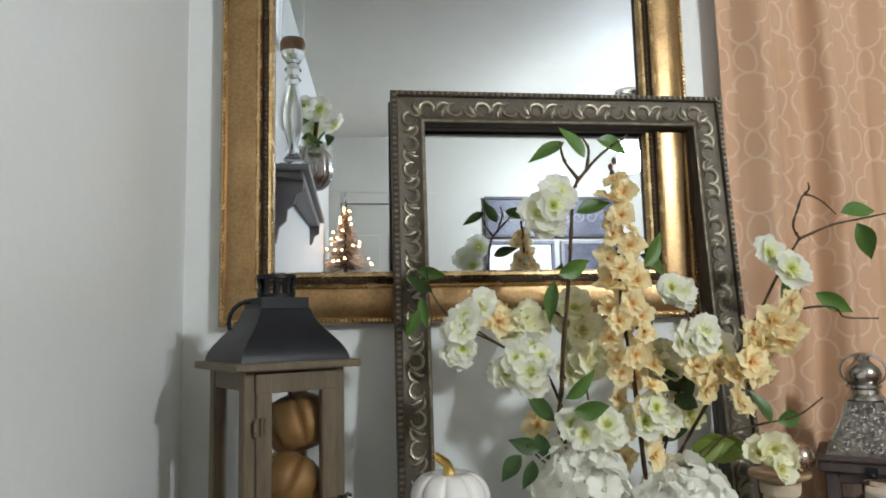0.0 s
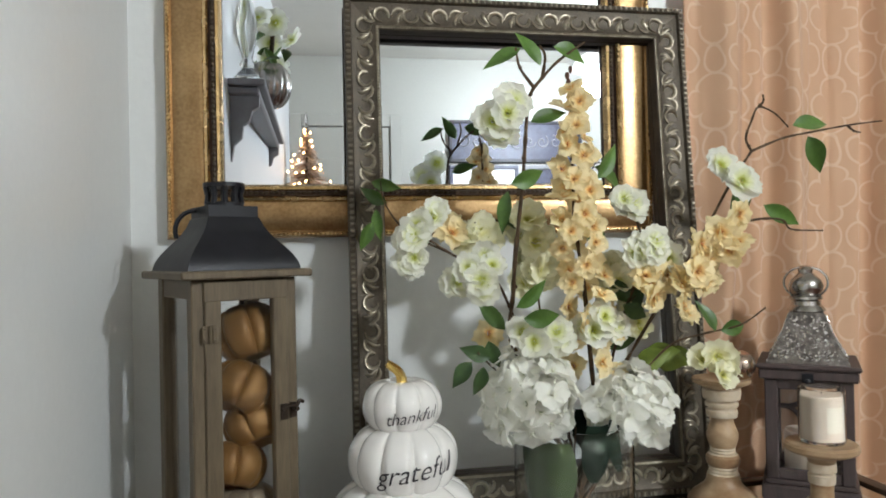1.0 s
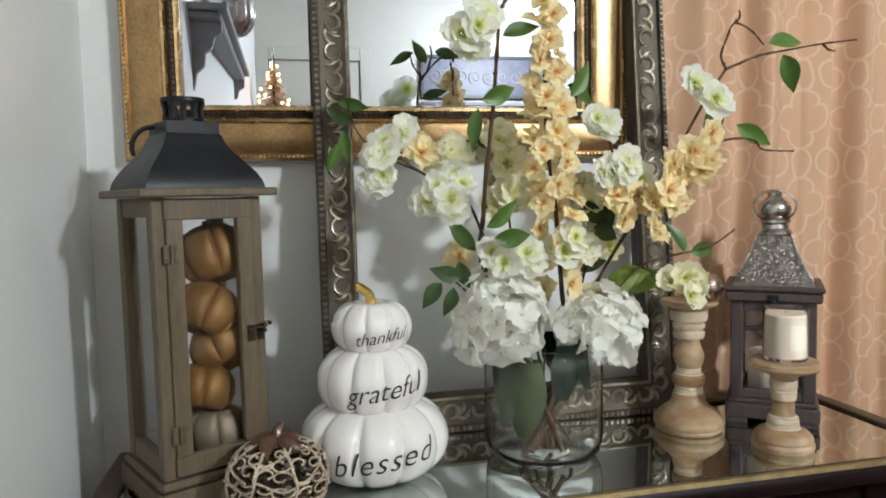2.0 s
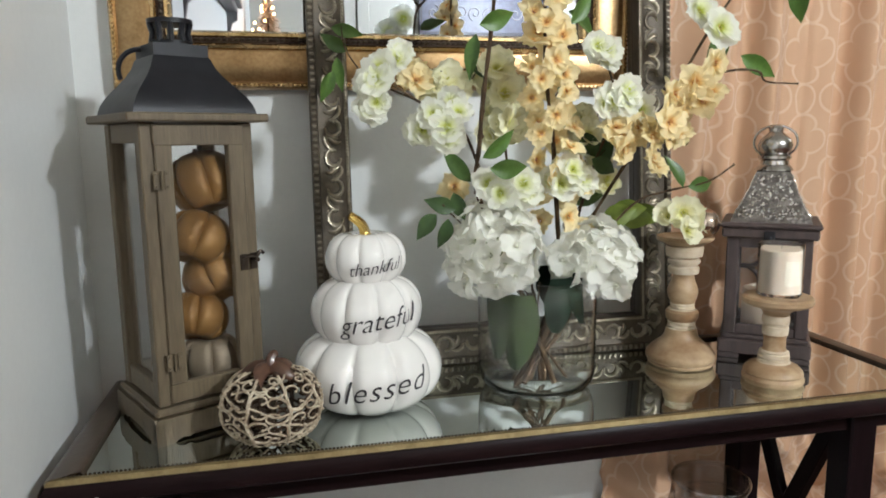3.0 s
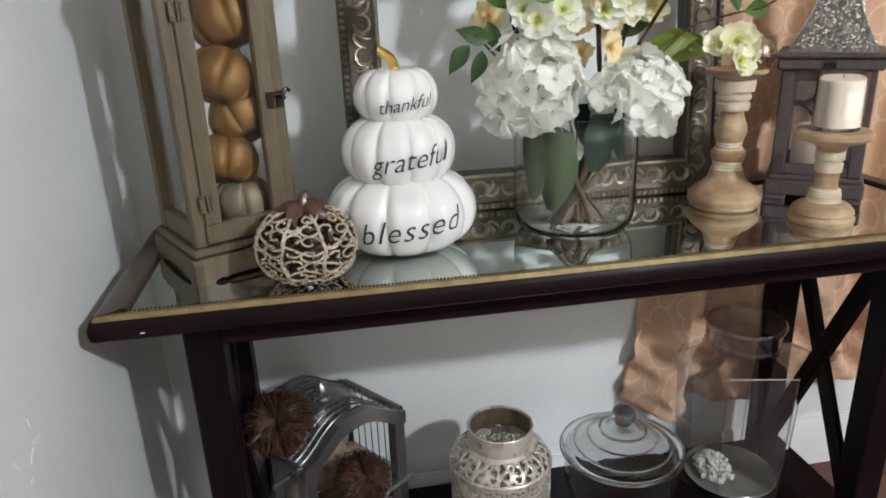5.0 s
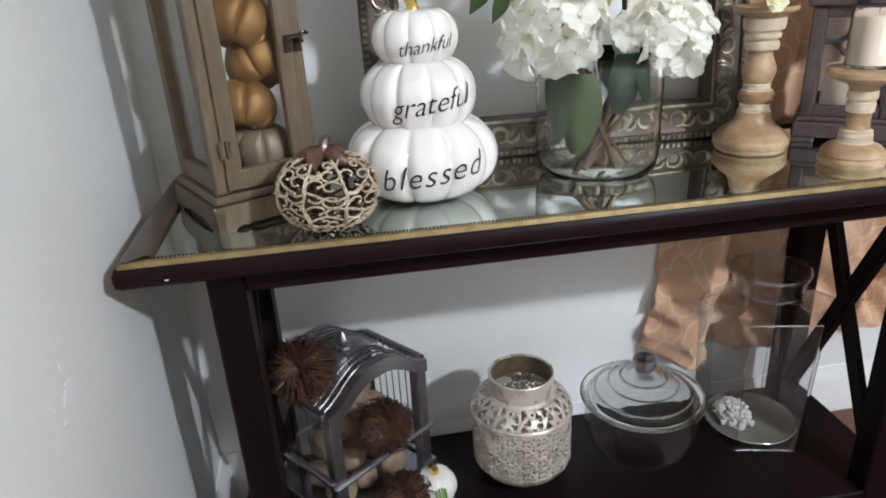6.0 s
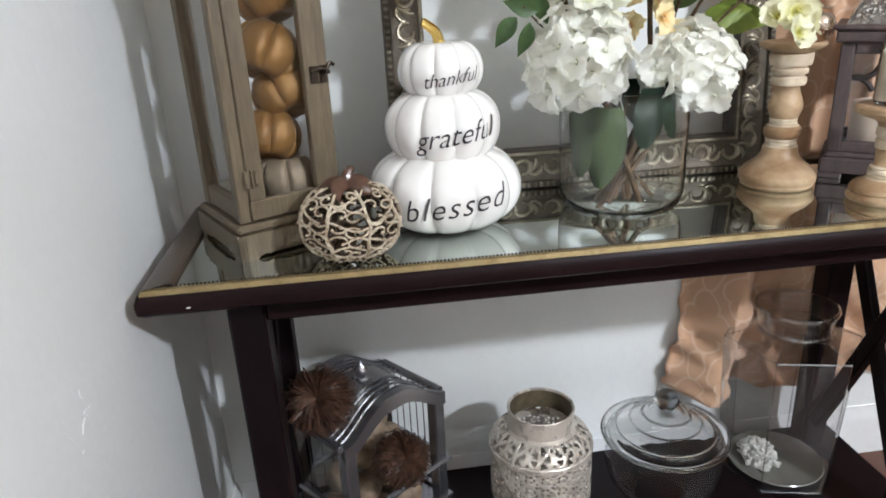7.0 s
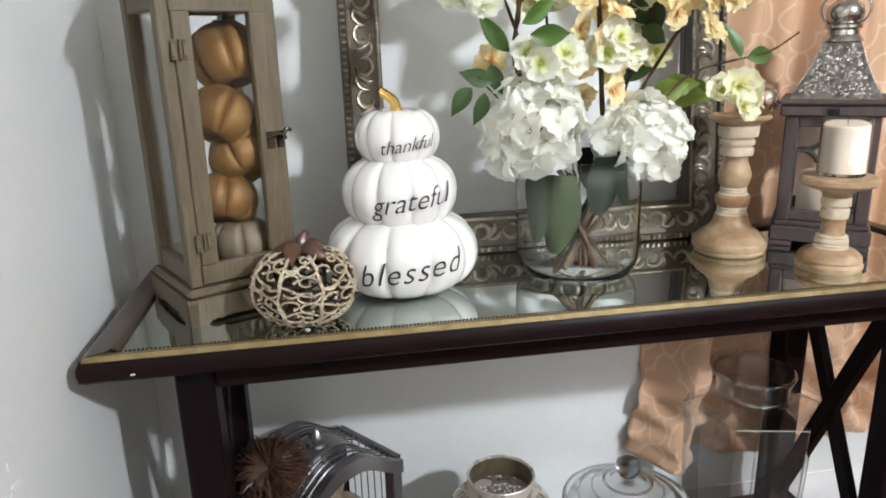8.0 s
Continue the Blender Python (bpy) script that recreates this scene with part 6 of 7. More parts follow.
def filigree_jar():
    s = thing("filigree_lantern", "cream metal lantern jar pierced with filigree flowers", "lantern", Matrix.Translation((0.573, 0.236, SHELF)))
    R = 0.096
    solid = [(0.056, 0), (0.060, 0.003), (0.060, 0.012), (0.066, 0.016), (0.084, 0.026), (0.094, 0.040), (R, 0.046)]
    part("base", Build().lathe(solid, 48), FILIGREE, s)

    def pierced(z0, z1, r0, r1, na, nz, open_at):
        b = Build()
        vs = []
        for j in range(nz + 1):
            f = j / nz
            r = r0 + (r1 - r0) * f ** 1.8
            for i in range(na):
                t = 2 * math.pi * i / na
                vs.append((r * math.cos(t), r * math.sin(t), z0 + (z1 - z0) * f))
        fs = [(j * na + i, j * na + (i + 1) % na, (j + 1) * na + (i + 1) % na, (j + 1) * na + i) for j in range(nz) for i in range(na) if not open_at(i, j)]
        return b.add(vs, fs)

    def lace(i, j):
        u, v = (i % 12) / 12 - 0.46, (j % 11) / 11 - 0.46
        d, t = math.hypot(u, v), math.atan2(v, u)
        if j % 11 == 0 or i % 12 == 0:
            return False
        return (0.17 < d < 0.36 and math.cos(5 * t) > -0.1) or (d > 0.50)

    def flowers(i, j):
        u, v = (i % 16) / 16 - 0.47, j / 9 - 0.47
        d, t = math.hypot(u, v * 0.8), math.atan2(v, u)
        return (0.14 < d < 0.38 and math.cos(5 * t) > 0.0) or (d > 0.52 and j not in (0, 8))
    for name, b in (("pierced_body", pierced(0.046, 0.148, R, R, 240, 44, lace)), ("pierced_shoulder", pierced(0.158, 0.190, R, 0.068, 192, 9, flowers))):
        ob = part(name, b, FILIGREE, s, "pierced filigree metal")
        sd = ob.modifiers.new("thick", "SOLIDIFY")
        sd.thickness = 0.0022
    part("band", Build().lathe([(R, 0.147), (R + 0.002, 0.149), (R + 0.002, 0.157), (R, 0.159), (R - 0.003, 0.159), (R - 0.003, 0.147)], 64, close=True), FILIGREE, s)
    part("neck", Build().lathe([(0.068, 0.189), (0.062, 0.194), (0.061, 0.226), (0.063, 0.229), (0.061, 0.231), (0.058, 0.229), (0.058, 0.192), (0.066, 0.187)], 48, close=True), FILIGREE, s, "plain round neck")
    part("neck_lining", Build().lathe([(0.0572, 0.190), (0.0572, 0.227), (0.0562, 0.227), (0.0562, 0.190)], 48, close=True), INNER_BROWN, s, "darker brown inner side")
    part("inner_floor", Build().lathe([(0.055, 0.004), (0.085, 0.034), (0.0001, 0.034)], 32), INNER_BROWN, s)
    ring = [(-0.066 - 0.010 * math.cos(t) - 0.008, 0.030 * 0 + 0.002, 0.196 + 0.013 * math.sin(t)) for t in [2 * math.pi * k / 16 for k in range(17)]]
    part("handle_loop", Build().tube(ring, 0.0016, 6), FILIGREE, s)


filigree_jar()


THIN_BOWL = thin_glass("bowl_glass", 0.86, 1.5, 0.26)
SMOKE = plain_glass("thick_glass", (0.24, 0.25, 0.27), 0.0, 1.5)


def candy_bowl():
    s = thing("lidded_glass_bowl", "clear glass bowl with a stepped lid and round knob", "glass bowl", pose(0.816, 0.228, SHELF) @ Matrix.Diagonal((0.95, 0.95, 1.0, 1)))
    o = [(0.0001, 0.0), (0.050, 0), (0.066, 0.004), (0.090, 0.020), (0.108, 0.045), (0.116, 0.072), (0.115, 0.098), (0.108, 0.122), (0.106, 0.134), (0.112, 0.140)]
    g = part("bowl", Build().lathe(o, 64), THIN_BOWL, s, "round clear glass bowl", sharp=80)
    g.visible_shadow = False
    # flat rim, a step, the dome with two more steps
    lid = [(0.110, 0.1415), (0.122, 0.1405), (0.125, 0.144), (0.122, 0.1475), (0.106, 0.149), (0.101, 0.150), (0.099, 0.156), (0.094, 0.159), (0.086, 0.1605), (0.078, 0.166), (0.066, 0.174), (0.055, 0.180), (0.050, 0.182),
           (0.048, 0.187), (0.044, 0.189), (0.036, 0.190), (0.033, 0.195), (0.026, 0.198), (0.016, 0.199)]
    under = [(0.0001, 0.1965)] + [(max(0.004, x - 0.0030), z - 0.0038) for x, z in lid[::-1] if x < 0.104]
    g = part("lid", Build().lathe([(0.0001, 0.199)] + lid[::-1] + under[::-1], 64), GLASS, s, "stepped clear glass lid", sharp=80)
    g.visible_shadow = False
    for r, z, q in ((0.1235, 0.144, 0.0036), (0.098, 0.1565, 0.0028), (0.070, 0.172, 0.0020), (0.047, 0.1875, 0.0024), (0.110, 0.137, 0.0026)):
        g = part("lid_ring", Build().lathe([(r + q * math.cos(a), z + q * math.sin(a)) for a in [k * math.pi / 4 for k in range(8)]], 64, close=True), GLASS, s)
        g.visible_shadow = False
    knob = [(0.016, 0.1985), (0.014, 0.202), (0.022, 0.208), (0.0255, 0.217), (0.022, 0.228), (0.012, 0.233), (0.0001, 0.234)]
    g = part("knob", Build().lathe([(0.0001, 0.1992)] + [(a, c + 0.0007) for a, c in knob], 40), SMOKE, s, "round clear glass knob", sharp=60)
    g.visible_shadow = False


candy_bowl()


def facet_jar():
    s = thing("faceted_glass_jar", "large clear faceted glass jar with a round neck", "glass jar", pose(1.083, 0.266, SHELF, 0, 0, -14))
    n, rb, rt, zs = 6, 0.114, 0.127, 0.300
    ring = [(math.cos(2 * math.pi * k / n), math.sin(2 * math.pi * k / n)) for k in range(n)]
    m = 48
    for k in range(n):
        (c0, s0), (c1, s1) = ring[k], ring[(k + 1) % n]
        g = part("side_pane", Build().add([(rb * c0, rb * s0, 0.004), (rb * c1, rb * s1, 0.004), (rt * c1, rt * s1, zs), (rt * c0, rt * s0, zs)], [(0, 1, 2, 3)]), THIN, s, smooth=False)
        g.visible_shadow = False
        e = Build().tube([(rb * c0, rb * s0, 0.004), (rt * c0, rt * s0, zs)], 0.0014, 6)
        g = part("corner_edge", e, GLASS, s)
        g.visible_shadow = False
        # only the front edge gets a pale colour, as a painted highlight
        front = k == 4
        e = Build().tube([(rt * c0, rt * s0, zs), (rt * c1, rt * s1, zs)], 0.0012, 6)
        g = part("shoulder_edge", e, EDGE_HIGHLIGHT if front else GLASS, s, "front glass edge with a painted highlight" if front else "")
        g.visible_shadow = False
        e = Build().tube([(rt * c0, rt * s0, zs), (0.078 * c0, 0.078 * s0, zs + 0.018)], 0.0011, 6)
        g = part("shoulder_edge", e, GLASS, s)
        g.visible_shadow = False
    # shoulder: from the six sides to the round neck
    def hexr(t):
        q = (t % (math.pi / 3)) - math.pi / 6
        return math.cos(math.pi / 6) / math.cos(q)
    vs = []
    for f, z in ((0, zs), (0.5, zs + 0.010), (1, zs + 0.019)):
        for k in range(m):
            t = 2 * math.pi * k / m
            r = rt * hexr(t) * (1 - f) + 0.073 * f
            vs.append((r * math.cos(t), r * math.sin(t), z))
    g = part("shoulder", Build().add(vs, [(j * m + k, j * m + (k + 1) % m, (j + 1) * m + (k + 1) % m, (j + 1) * m + k) for j in range(2) for k in range(m)]), THIN, s, smooth=False)
    g.visible_shadow = False
    z0 = zs + 0.019
    neck = [(0.073, z0), (0.067, z0 + 0.004), (0.066, z0 + 0.012), (0.068, z0 + 0.030), (0.073, z0 + 0.040), (0.075, z0 + 0.046), (0.073, z0 + 0.051), (0.068, z0 + 0.050)]
    g = part("neck", Build().lathe(neck, 48), THIN_NECK, s, "round clear glass neck", sharp=80)
    g.visible_shadow = False
    for r, z, q in ((0.0725, z0 + 0.0455, 0.0026), (0.067, z0 + 0.005, 0.0020)):
        g = part("neck_ring", Build().lathe([(r + q * math.cos(a), z + q * math.sin(a)) for a in [k * math.pi / 4 for k in range(8)]], 48, close=True), GLASS, s)
        g.visible_shadow = False
    part("base", Build().lathe([(0.0001, 0.0), (rb - 0.004, 0.0), (rb - 0.001, 0.003), (rb - 0.004, 0.007), (0.0001, 0.0065)], n), THIN, s, "clear glass base", smooth=False)
    d = thing("glass_dish", "pale oval glass dish lying in the jar", "dish", pose(1.080, 0.262, SHELF + 0.0075) @ Matrix.Diagonal((0.93, 0.93, 1, 1)))
    part("dish", Build().lathe([(0.050, 0), (0.090, 0.004), (0.099, 0.011), (0.097, 0.013), (0.082, 0.008), (0.001, 0.005)], 40), FROST, d)
    c = thing("coral_cluster", "white chalky coral cluster lying on the glass dish", "ornament", pose(1.046, 0.270, SHELF + 0.0145))
    rng = random.Random(8)
    b = Build()
    for k in range(150):
        a, q = rng.uniform(0, 6.28), rng.random() ** 0.5
        up = Vector((0.030 * q * math.cos(a), 0.040 * q * math.sin(a), 0.030 * math.sqrt(max(0.0, 1 - q * q))))
        tip = up + up.normalized() * rng.uniform(0.003, 0.009) + Vector((rng.uniform(-0.004, 0.004), rng.uniform(-0.004, 0.004), rng.uniform(0, 0.003)))
        b.tube([up * 0.8, tip], [0.0030, 0.0034], 6)
        b.ball(tip, rng.uniform(0.0032, 0.0052), 6, (rng.uniform(0.8, 1.3), rng.uniform(0.8, 1.3), rng.uniform(0.7, 1.1)))
    b.ball((0, 0, 0.000), 0.030, 12, (0.95, 1.25, 0.85))
    part("corals", b, CORAL_WHITE, c)


THIN = thin_glass("thin_clear_glass", 0.90, 1.9)
THIN_NECK = thin_glass("neck_glass", 0.86, 2.0)
EDGE_HIGHLIGHT = mat("edge_highlight", (0.62, 0.62, 0.60), (0.5, 0.5, 0.48), rough=0.15, scale=20, trans=0.5)
FROST = mat("pale_dish_glass", (0.215, 0.205, 0.175), (0.165, 0.158, 0.135), rough=0.2, scale=20, coat=0.5)
facet_jar()


def puff(name, x, y, z, r, seed, label):
    """Dried strands that burst from a hollow in the ball's face and curve over it to the back."""
    s = thing(name, label, "ornament", Matrix.Translation((x, y, z)))
    rng = random.Random(seed)
    face = Vector((0.10 + rng.uniform(-0.3, 0.3), -0.80, 0.60 + rng.uniform(-0.15, 0.25))).normalized()
    side = face.orthogonal().normalized()
    over = face.cross(side)
    b = Build()
    for k in range(950):
        a = rng.uniform(0, 2 * math.pi)
        far = rng.uniform(0.7, 2.3)
        ln = r * (0.62 + 0.34 * rng.random() ** 0.7 + 0.22 * rng.random() ** 4)
        start = rng.uniform(0.05, 0.30) + 0.5 * far * rng.random() ** 2
        pts = []
        for i in range(5):
            f = i / 4
            th = start + (far - start) * f
            aa = a + 0.28 * math.sin(2 * f + k) * f
            rad = ln * (0.42 + 0.58 * math.sin(math.pi * min(1.0, 0.12 + 0.62 * f)) + 0.10 * f * f)
            pts.append((face * math.cos(th) + (side * math.cos(aa) + over * math.sin(aa)) * math.sin(th)) * rad)
        w = rng.uniform(0.0007, 0.0015)
        b.tube(pts, [0.6 * w, w, w, 0.8 * w, 0.3 * w], 3)
    part("fibre_mass", b, STRAW, s)
    part("core", Build().ball((0, 0, 0), 0.50 * r, 12), STRAW, s)


def birdcage():
    w, d, zm, ze = 0.236, 0.182, 0.104, 0.252
    s = thing("house_lantern", "silver painted house-shaped cage with an arched slatted roof", "cage", pose(0.212, 0.139, SHELF, 0, 0, 38))
    P = 0.024

    def arch(f):
        """Height of the roof line across the front, f from 0 to 1."""
        g = min(f, 1 - f) * 2
        return 0.052 * (0.5 - 0.5 * math.cos(math.pi * min(1, g * 1.12))) ** 0.9
    for x in (P / 2, w - P / 2):
        for y in (P / 2, d - P / 2):
            part("post", Build().box((x, y, ze / 2), (P, P, ze), 0.002), SILVER_PAINT, s)
    for y in (0.0, d):
        poly = [(w * k / 20, ze + arch(k / 20) + 0.004) for k in range(21)]
        inner = [(w * k / 20, ze - 0.022 + (arch(k / 20) * 0.95 if 1 < k < 19 else 0)) for k in range(20, -1, -1)]
        b = Build()
        n = 21
        vs = [(x, yy, z) for yy in (y - 0.004, y + 0.012 if y == 0 else y + 0.004) for x, z in poly] + [(x, yy, z) for yy in (y - 0.004, y + 0.012 if y == 0 else y + 0.004) for x, z in inner[::-1]]
        f0, f1, g0, g1 = 0, n, 2 * n, 3 * n
        fs = []
        for k in range(n - 1):
            fs += [(f0 + k, f0 + k + 1, g0 + k + 1, g0 + k), (f1 + k, g1 + k, g1 + k + 1, f1 + k + 1), (f0 + k, f1 + k, f1 + k + 1, f0 + k + 1), (g0 + k, g0 + k + 1, g1 + k + 1, g1 + k)]
        fs += [(f0, g0, g1, f1), (f0 + n - 1, f1 + n - 1, g1 + n - 1, g0 + n - 1)]
        part("arch_board", b.add(vs, fs), SILVER_PAINT, s)
        part("mid_rail", Build().box((w / 2, y - 0.002 if y == 0 else y, zm), (w + 0.014, 0.014, 0.012), 0.0045), SILVER_PAINT, s)
        part("bottom_rail", Build().box((w / 2, y, 0.012), (w + 0.014, 0.014, 0.016), 0.002), SILVER_PAINT, s)
    for x in (0.0, w):
        for z, hh in ((zm, 0.012), (0.012, 0.016), (ze, 0.014)):
            part("side_rail", Build().box((x, d / 2, z), (0.012, d - 0.0145, hh), 0.002), SILVER_PAINT, s)
    part("floor_board", Build().box((w / 2, d / 2, 0.008), (w - 0.014, d - 0.016, 0.010), 0.001), SILVER_PAINT, s)
    # roof wires follow the arch, one after the other
    for j in range(11):
        y = 0.020 + (d - 0.036) * j / 10
        if 4 <= j <= 6:
            continue
        part("roof_wire", Build().tube([(w * k / 24, y, ze + arch(k / 24)) for k in range(25)], 0.0022, 6), SILVER_PAINT, s)
    plate = Build()
    vs = [(w * k / 20, y, ze + arch(k / 20) + dz) for dz in (0.003, 0.0) for y in (d * 0.34, d * 0.66) for k in range(4, 17)]
    n = 13
    fs = []
    for k in range(n - 1):
        fs += [(k, k + 1, n + k + 1, n + k), (2 * n + k, 3 * n + k, 3 * n + k + 1, 2 * n + k + 1), (k, 2 * n + k, 2 * n + k + 1, k + 1), (n + k, n + k + 1, 3 * n + k + 1, 3 * n + k)]
    fs += [(0, n, 3 * n, 2 * n), (n - 1, 3 * n - 1, 4 * n - 1, 2 * n - 1)]
    part("roof_plate", plate.add(vs, fs), SILVER_PAINT, s)
    for k in range(9):
        part("cage_wire", Build().tube([(w * (k + 1) / 10, d, 0.02), (w * (k + 1) / 10, d, ze + arch((k + 1) / 10) - 0.01)], 0.0013, 5), SILVER_PAINT, s)
    for k in range(8):
        part("cage_wire", Build().tube([(w, d * (k + 1) / 9, 0.02), (w, d * (k + 1) / 9, ze)], 0.0013, 5), SILVER_PAINT, s)
    kb = Build().lathe([(0.020, 0), (0.018, 0.006), (0.009, 0.009), (0.0085, 0.013), (0.013, 0.016), (0.010, 0.026), (0.0001, 0.036)], 20, c=(w / 2, d / 2, ze + 0.054))
    part("knob", kb, SILVER_PAINT, s, "pointed silver knob")
    g = part("pane", Build().box((0.004, d / 2, (zm + ze) / 2), (0.002, d - 2 * P, ze - zm - 0.014)), PANE, s, "clear side pane", smooth=False)
    g.visible_shadow = False


birdcage()
CAGE = pose(0.212, 0.139, SHELF, 0, 0, 38)
rng = random.Random(21)
for x, y, z, r in ((0.045, 0.05, 0.040, 0.030), (0.105, 0.06, 0.038, 0.028), (0.165, 0.05, 0.040, 0.030), (0.060, 0.12, 0.038, 0.028), (0.130, 0.125, 0.040, 0.030), (0.190, 0.12, 0.038, 0.028),
                   (0.075, 0.07, 0.090, 0.029), (0.140, 0.085, 0.092, 0.030), (0.050, 0.09, 0.130, 0.029), (0.110, 0.105, 0.140, 0.031), (0.170, 0.10, 0.140, 0.029), (0.120, 0.085, 0.190, 0.031), (0.165, 0.12, 0.190, 0.027)):
    p = CAGE @ Vector((x, y, z - r))
    g = thing("dried_gourd", "small tan dried gourd heaped in the silver cage", "gourd", pose(*p, rng.uniform(-15, 15), rng.uniform(-15, 15), rng.uniform(0, 90)), group="gourds in the cage")
    part("body", pumpkin(Build(), r, 2 * r * 0.95, 8, 0.10, 0.12, n=40, rows=10), TAN_BALL, g, sharp=80)
for x, y, z, r, sd, lab in ((0.010, 0.066, 0.316, 0.058, 1, "brown dried fibre ball lying on the silver cage roof"), (0.108, -0.014, 0.180, 0.050, 2, "brown dried fibre ball in front of the silver cage"),
                            (0.105, -0.060, 0.048, 0.046, 3, "brown dried fibre ball lying on the dark shelf")):
    puff("fibre_ball", *(CAGE @ Vector((x, y, z))), r, sd, lab)


def painted_pumpkin():
    s = thing("painted_pumpkin", "tiny white pumpkin with a green painted mark", "pumpkin", pose(0.390, 0.186, SHELF) @ Matrix.Scale(1.24, 4))
    part("body", pumpkin(Build(), 0.034, 0.056, 7, 0.1, 0.15, rows=14), CERAMIC, s, sharp=80)
    st = curve([(0, 0, 0.050), (0.0, 0, 0.060), (-0.006, 0, 0.068)], 3)
    part("stem", Build().tube(st, taper(len(st), 0.007, 0.005), 7), GOLD_STEM, s, "gold stem")
    b = Build()
    for k in range(4):
        a0 = radians(-96 + 8 * k)
        pts = [(0.0344 * math.cos(a0 + 0.06 * math.sin(3 * q)), 0.0344 * math.sin(a0 + 0.06 * math.sin(3 * q)), 0.020 + 0.027 * q + (0.004 if k in (1, 2) else 0)) for q in [i / 6 for i in range(7)]]
        b.tube(pts, 0.0016, 5)
    part("painted_mark", b, LEAF_BRIGHT, s, "green painted mark")


LEAF_BRIGHT = mat("bright_green_paint", (0.25, 0.48, 0.12), (0.18, 0.36, 0.09), rough=0.4)
painted_pumpkin()


# ---------------- what the mirror shows ----------------
def wall_shelf():
    y0, y1, z, dep = -1.85, -0.62, 1.83, 0.165
    s = thing("wall_shelf", "slate grey wall shelf with scalloped end brackets", "shelf", Matrix.Translation((WALL_L, 0, 0)))
    part("shelf_board", Build().box((dep / 2 + 0.002, (y0 + y1) / 2, z - 0.011), (dep, y1 - y0, 0.022), 0.003), SHELF_GREY, s)
    part("moulding", Build().box((dep / 2 - 0.008, (y0 + y1) / 2, z - 0.036), (dep - 0.024, y1 - y0 - 0.03, 0.028), 0.006), SHELF_GREY, s)
    prof = [(0.002, -0.05), (dep - 0.02, -0.05), (dep - 0.022, -0.085), (dep - 0.045, -0.10), (dep - 0.055, -0.135), (dep - 0.075, -0.15), (dep - 0.080, -0.19), (dep - 0.105, -0.215), (dep - 0.115, -0.27), (0.002, -0.30)]
    for y in (y0 + 0.05, y1 - 0.07):
        part("bracket", Build().prism([(x, z + q) for x, q in prof], y, y + 0.03), SHELF_GREY, s, "scalloped bracket", smooth=False)
    c = thing("glass_candlestick", "tall clear glass candlestick on the grey wall shelf", "candle holder", Matrix.Translation((0.054, -0.70, z + 0.001)) @ Matrix.Diagonal((1.2, 1.2, 1.42, 1)))
    prof = [(0.045, 0), (0.047, 0.006), (0.030, 0.022), (0.016, 0.034), (0.022, 0.046), (0.014, 0.060), (0.024, 0.095), (0.030, 0.14), (0.020, 0.19), (0.013, 0.215), (0.024, 0.228), (0.015, 0.240), (0.026, 0.254), (0.016, 0.268), (0.030, 0.285), (0.034, 0.292), (0.034, 0.30), (0.0001, 0.30)]
    g = part("stem", Build().lathe(prof, 28), GLASS, c)
    g.visible_shadow = False
    part("rope_band", Build().lathe([(0.036, 0.3005), (0.039, 0.306), (0.039, 0.324), (0.036, 0.33), (0.030, 0.33), (0.030, 0.3005)], 28, close=True), TURNED_WOOD, c, "tan rope band")
    g = part("cup", Build().lathe([(0.033, 0.331), (0.036, 0.345), (0.036, 0.43), (0.034, 0.43), (0.034, 0.347), (0.030, 0.335)], 28, close=True), GLASS, c)
    g.visible_shadow = False
    p = thing("silver_pumpkin_jar", "silver ribbed pumpkin jar on the grey wall shelf", "jar", Matrix.Translation((0.094, -1.12, z + 0.001)) @ Matrix.Scale(1.5, 4))
    part("body", pumpkin(Build(), 0.062, 0.13, 12, 0.06, 0.1, rows=16), NICKEL, p, sharp=80)
    f = thing("flower_posy", "posy of white and peach flowers on the wall shelf", "flowers", Matrix.Translation((0.105, -1.10, z + 0.180)) @ Matrix.Scale(1.6, 4))
    rg = random.Random(5)
    for k in range(9):
        part("blossom", DOUBLE[k % 3], None, f, at=Matrix.Translation((rg.uniform(-0.05, 0.06), rg.uniform(-0.05, 0.12), rg.uniform(0.0, 0.10))) @ Euler((rg.uniform(-1, 1), rg.uniform(-1, 1), rg.uniform(0, 6))).to_matrix().to_4x4() @ Matrix.Scale(1.25, 4))
    for k in range(7):
        part("leaf", LEAVES[k % 3], None, f, at=Matrix.Translation((rg.uniform(-0.04, 0.05), rg.uniform(-0.05, 0.1), rg.uniform(-0.01, 0.05))) @ Euler((rg.uniform(-1, 1), rg.uniform(-1, 1), rg.uniform(0, 6))).to_matrix().to_4x4())
    part("stems", Build().tube([(0, 0, -0.004), (0.01, 0.02, 0.08)], 0.006, 6), STEM_BROWN, f)


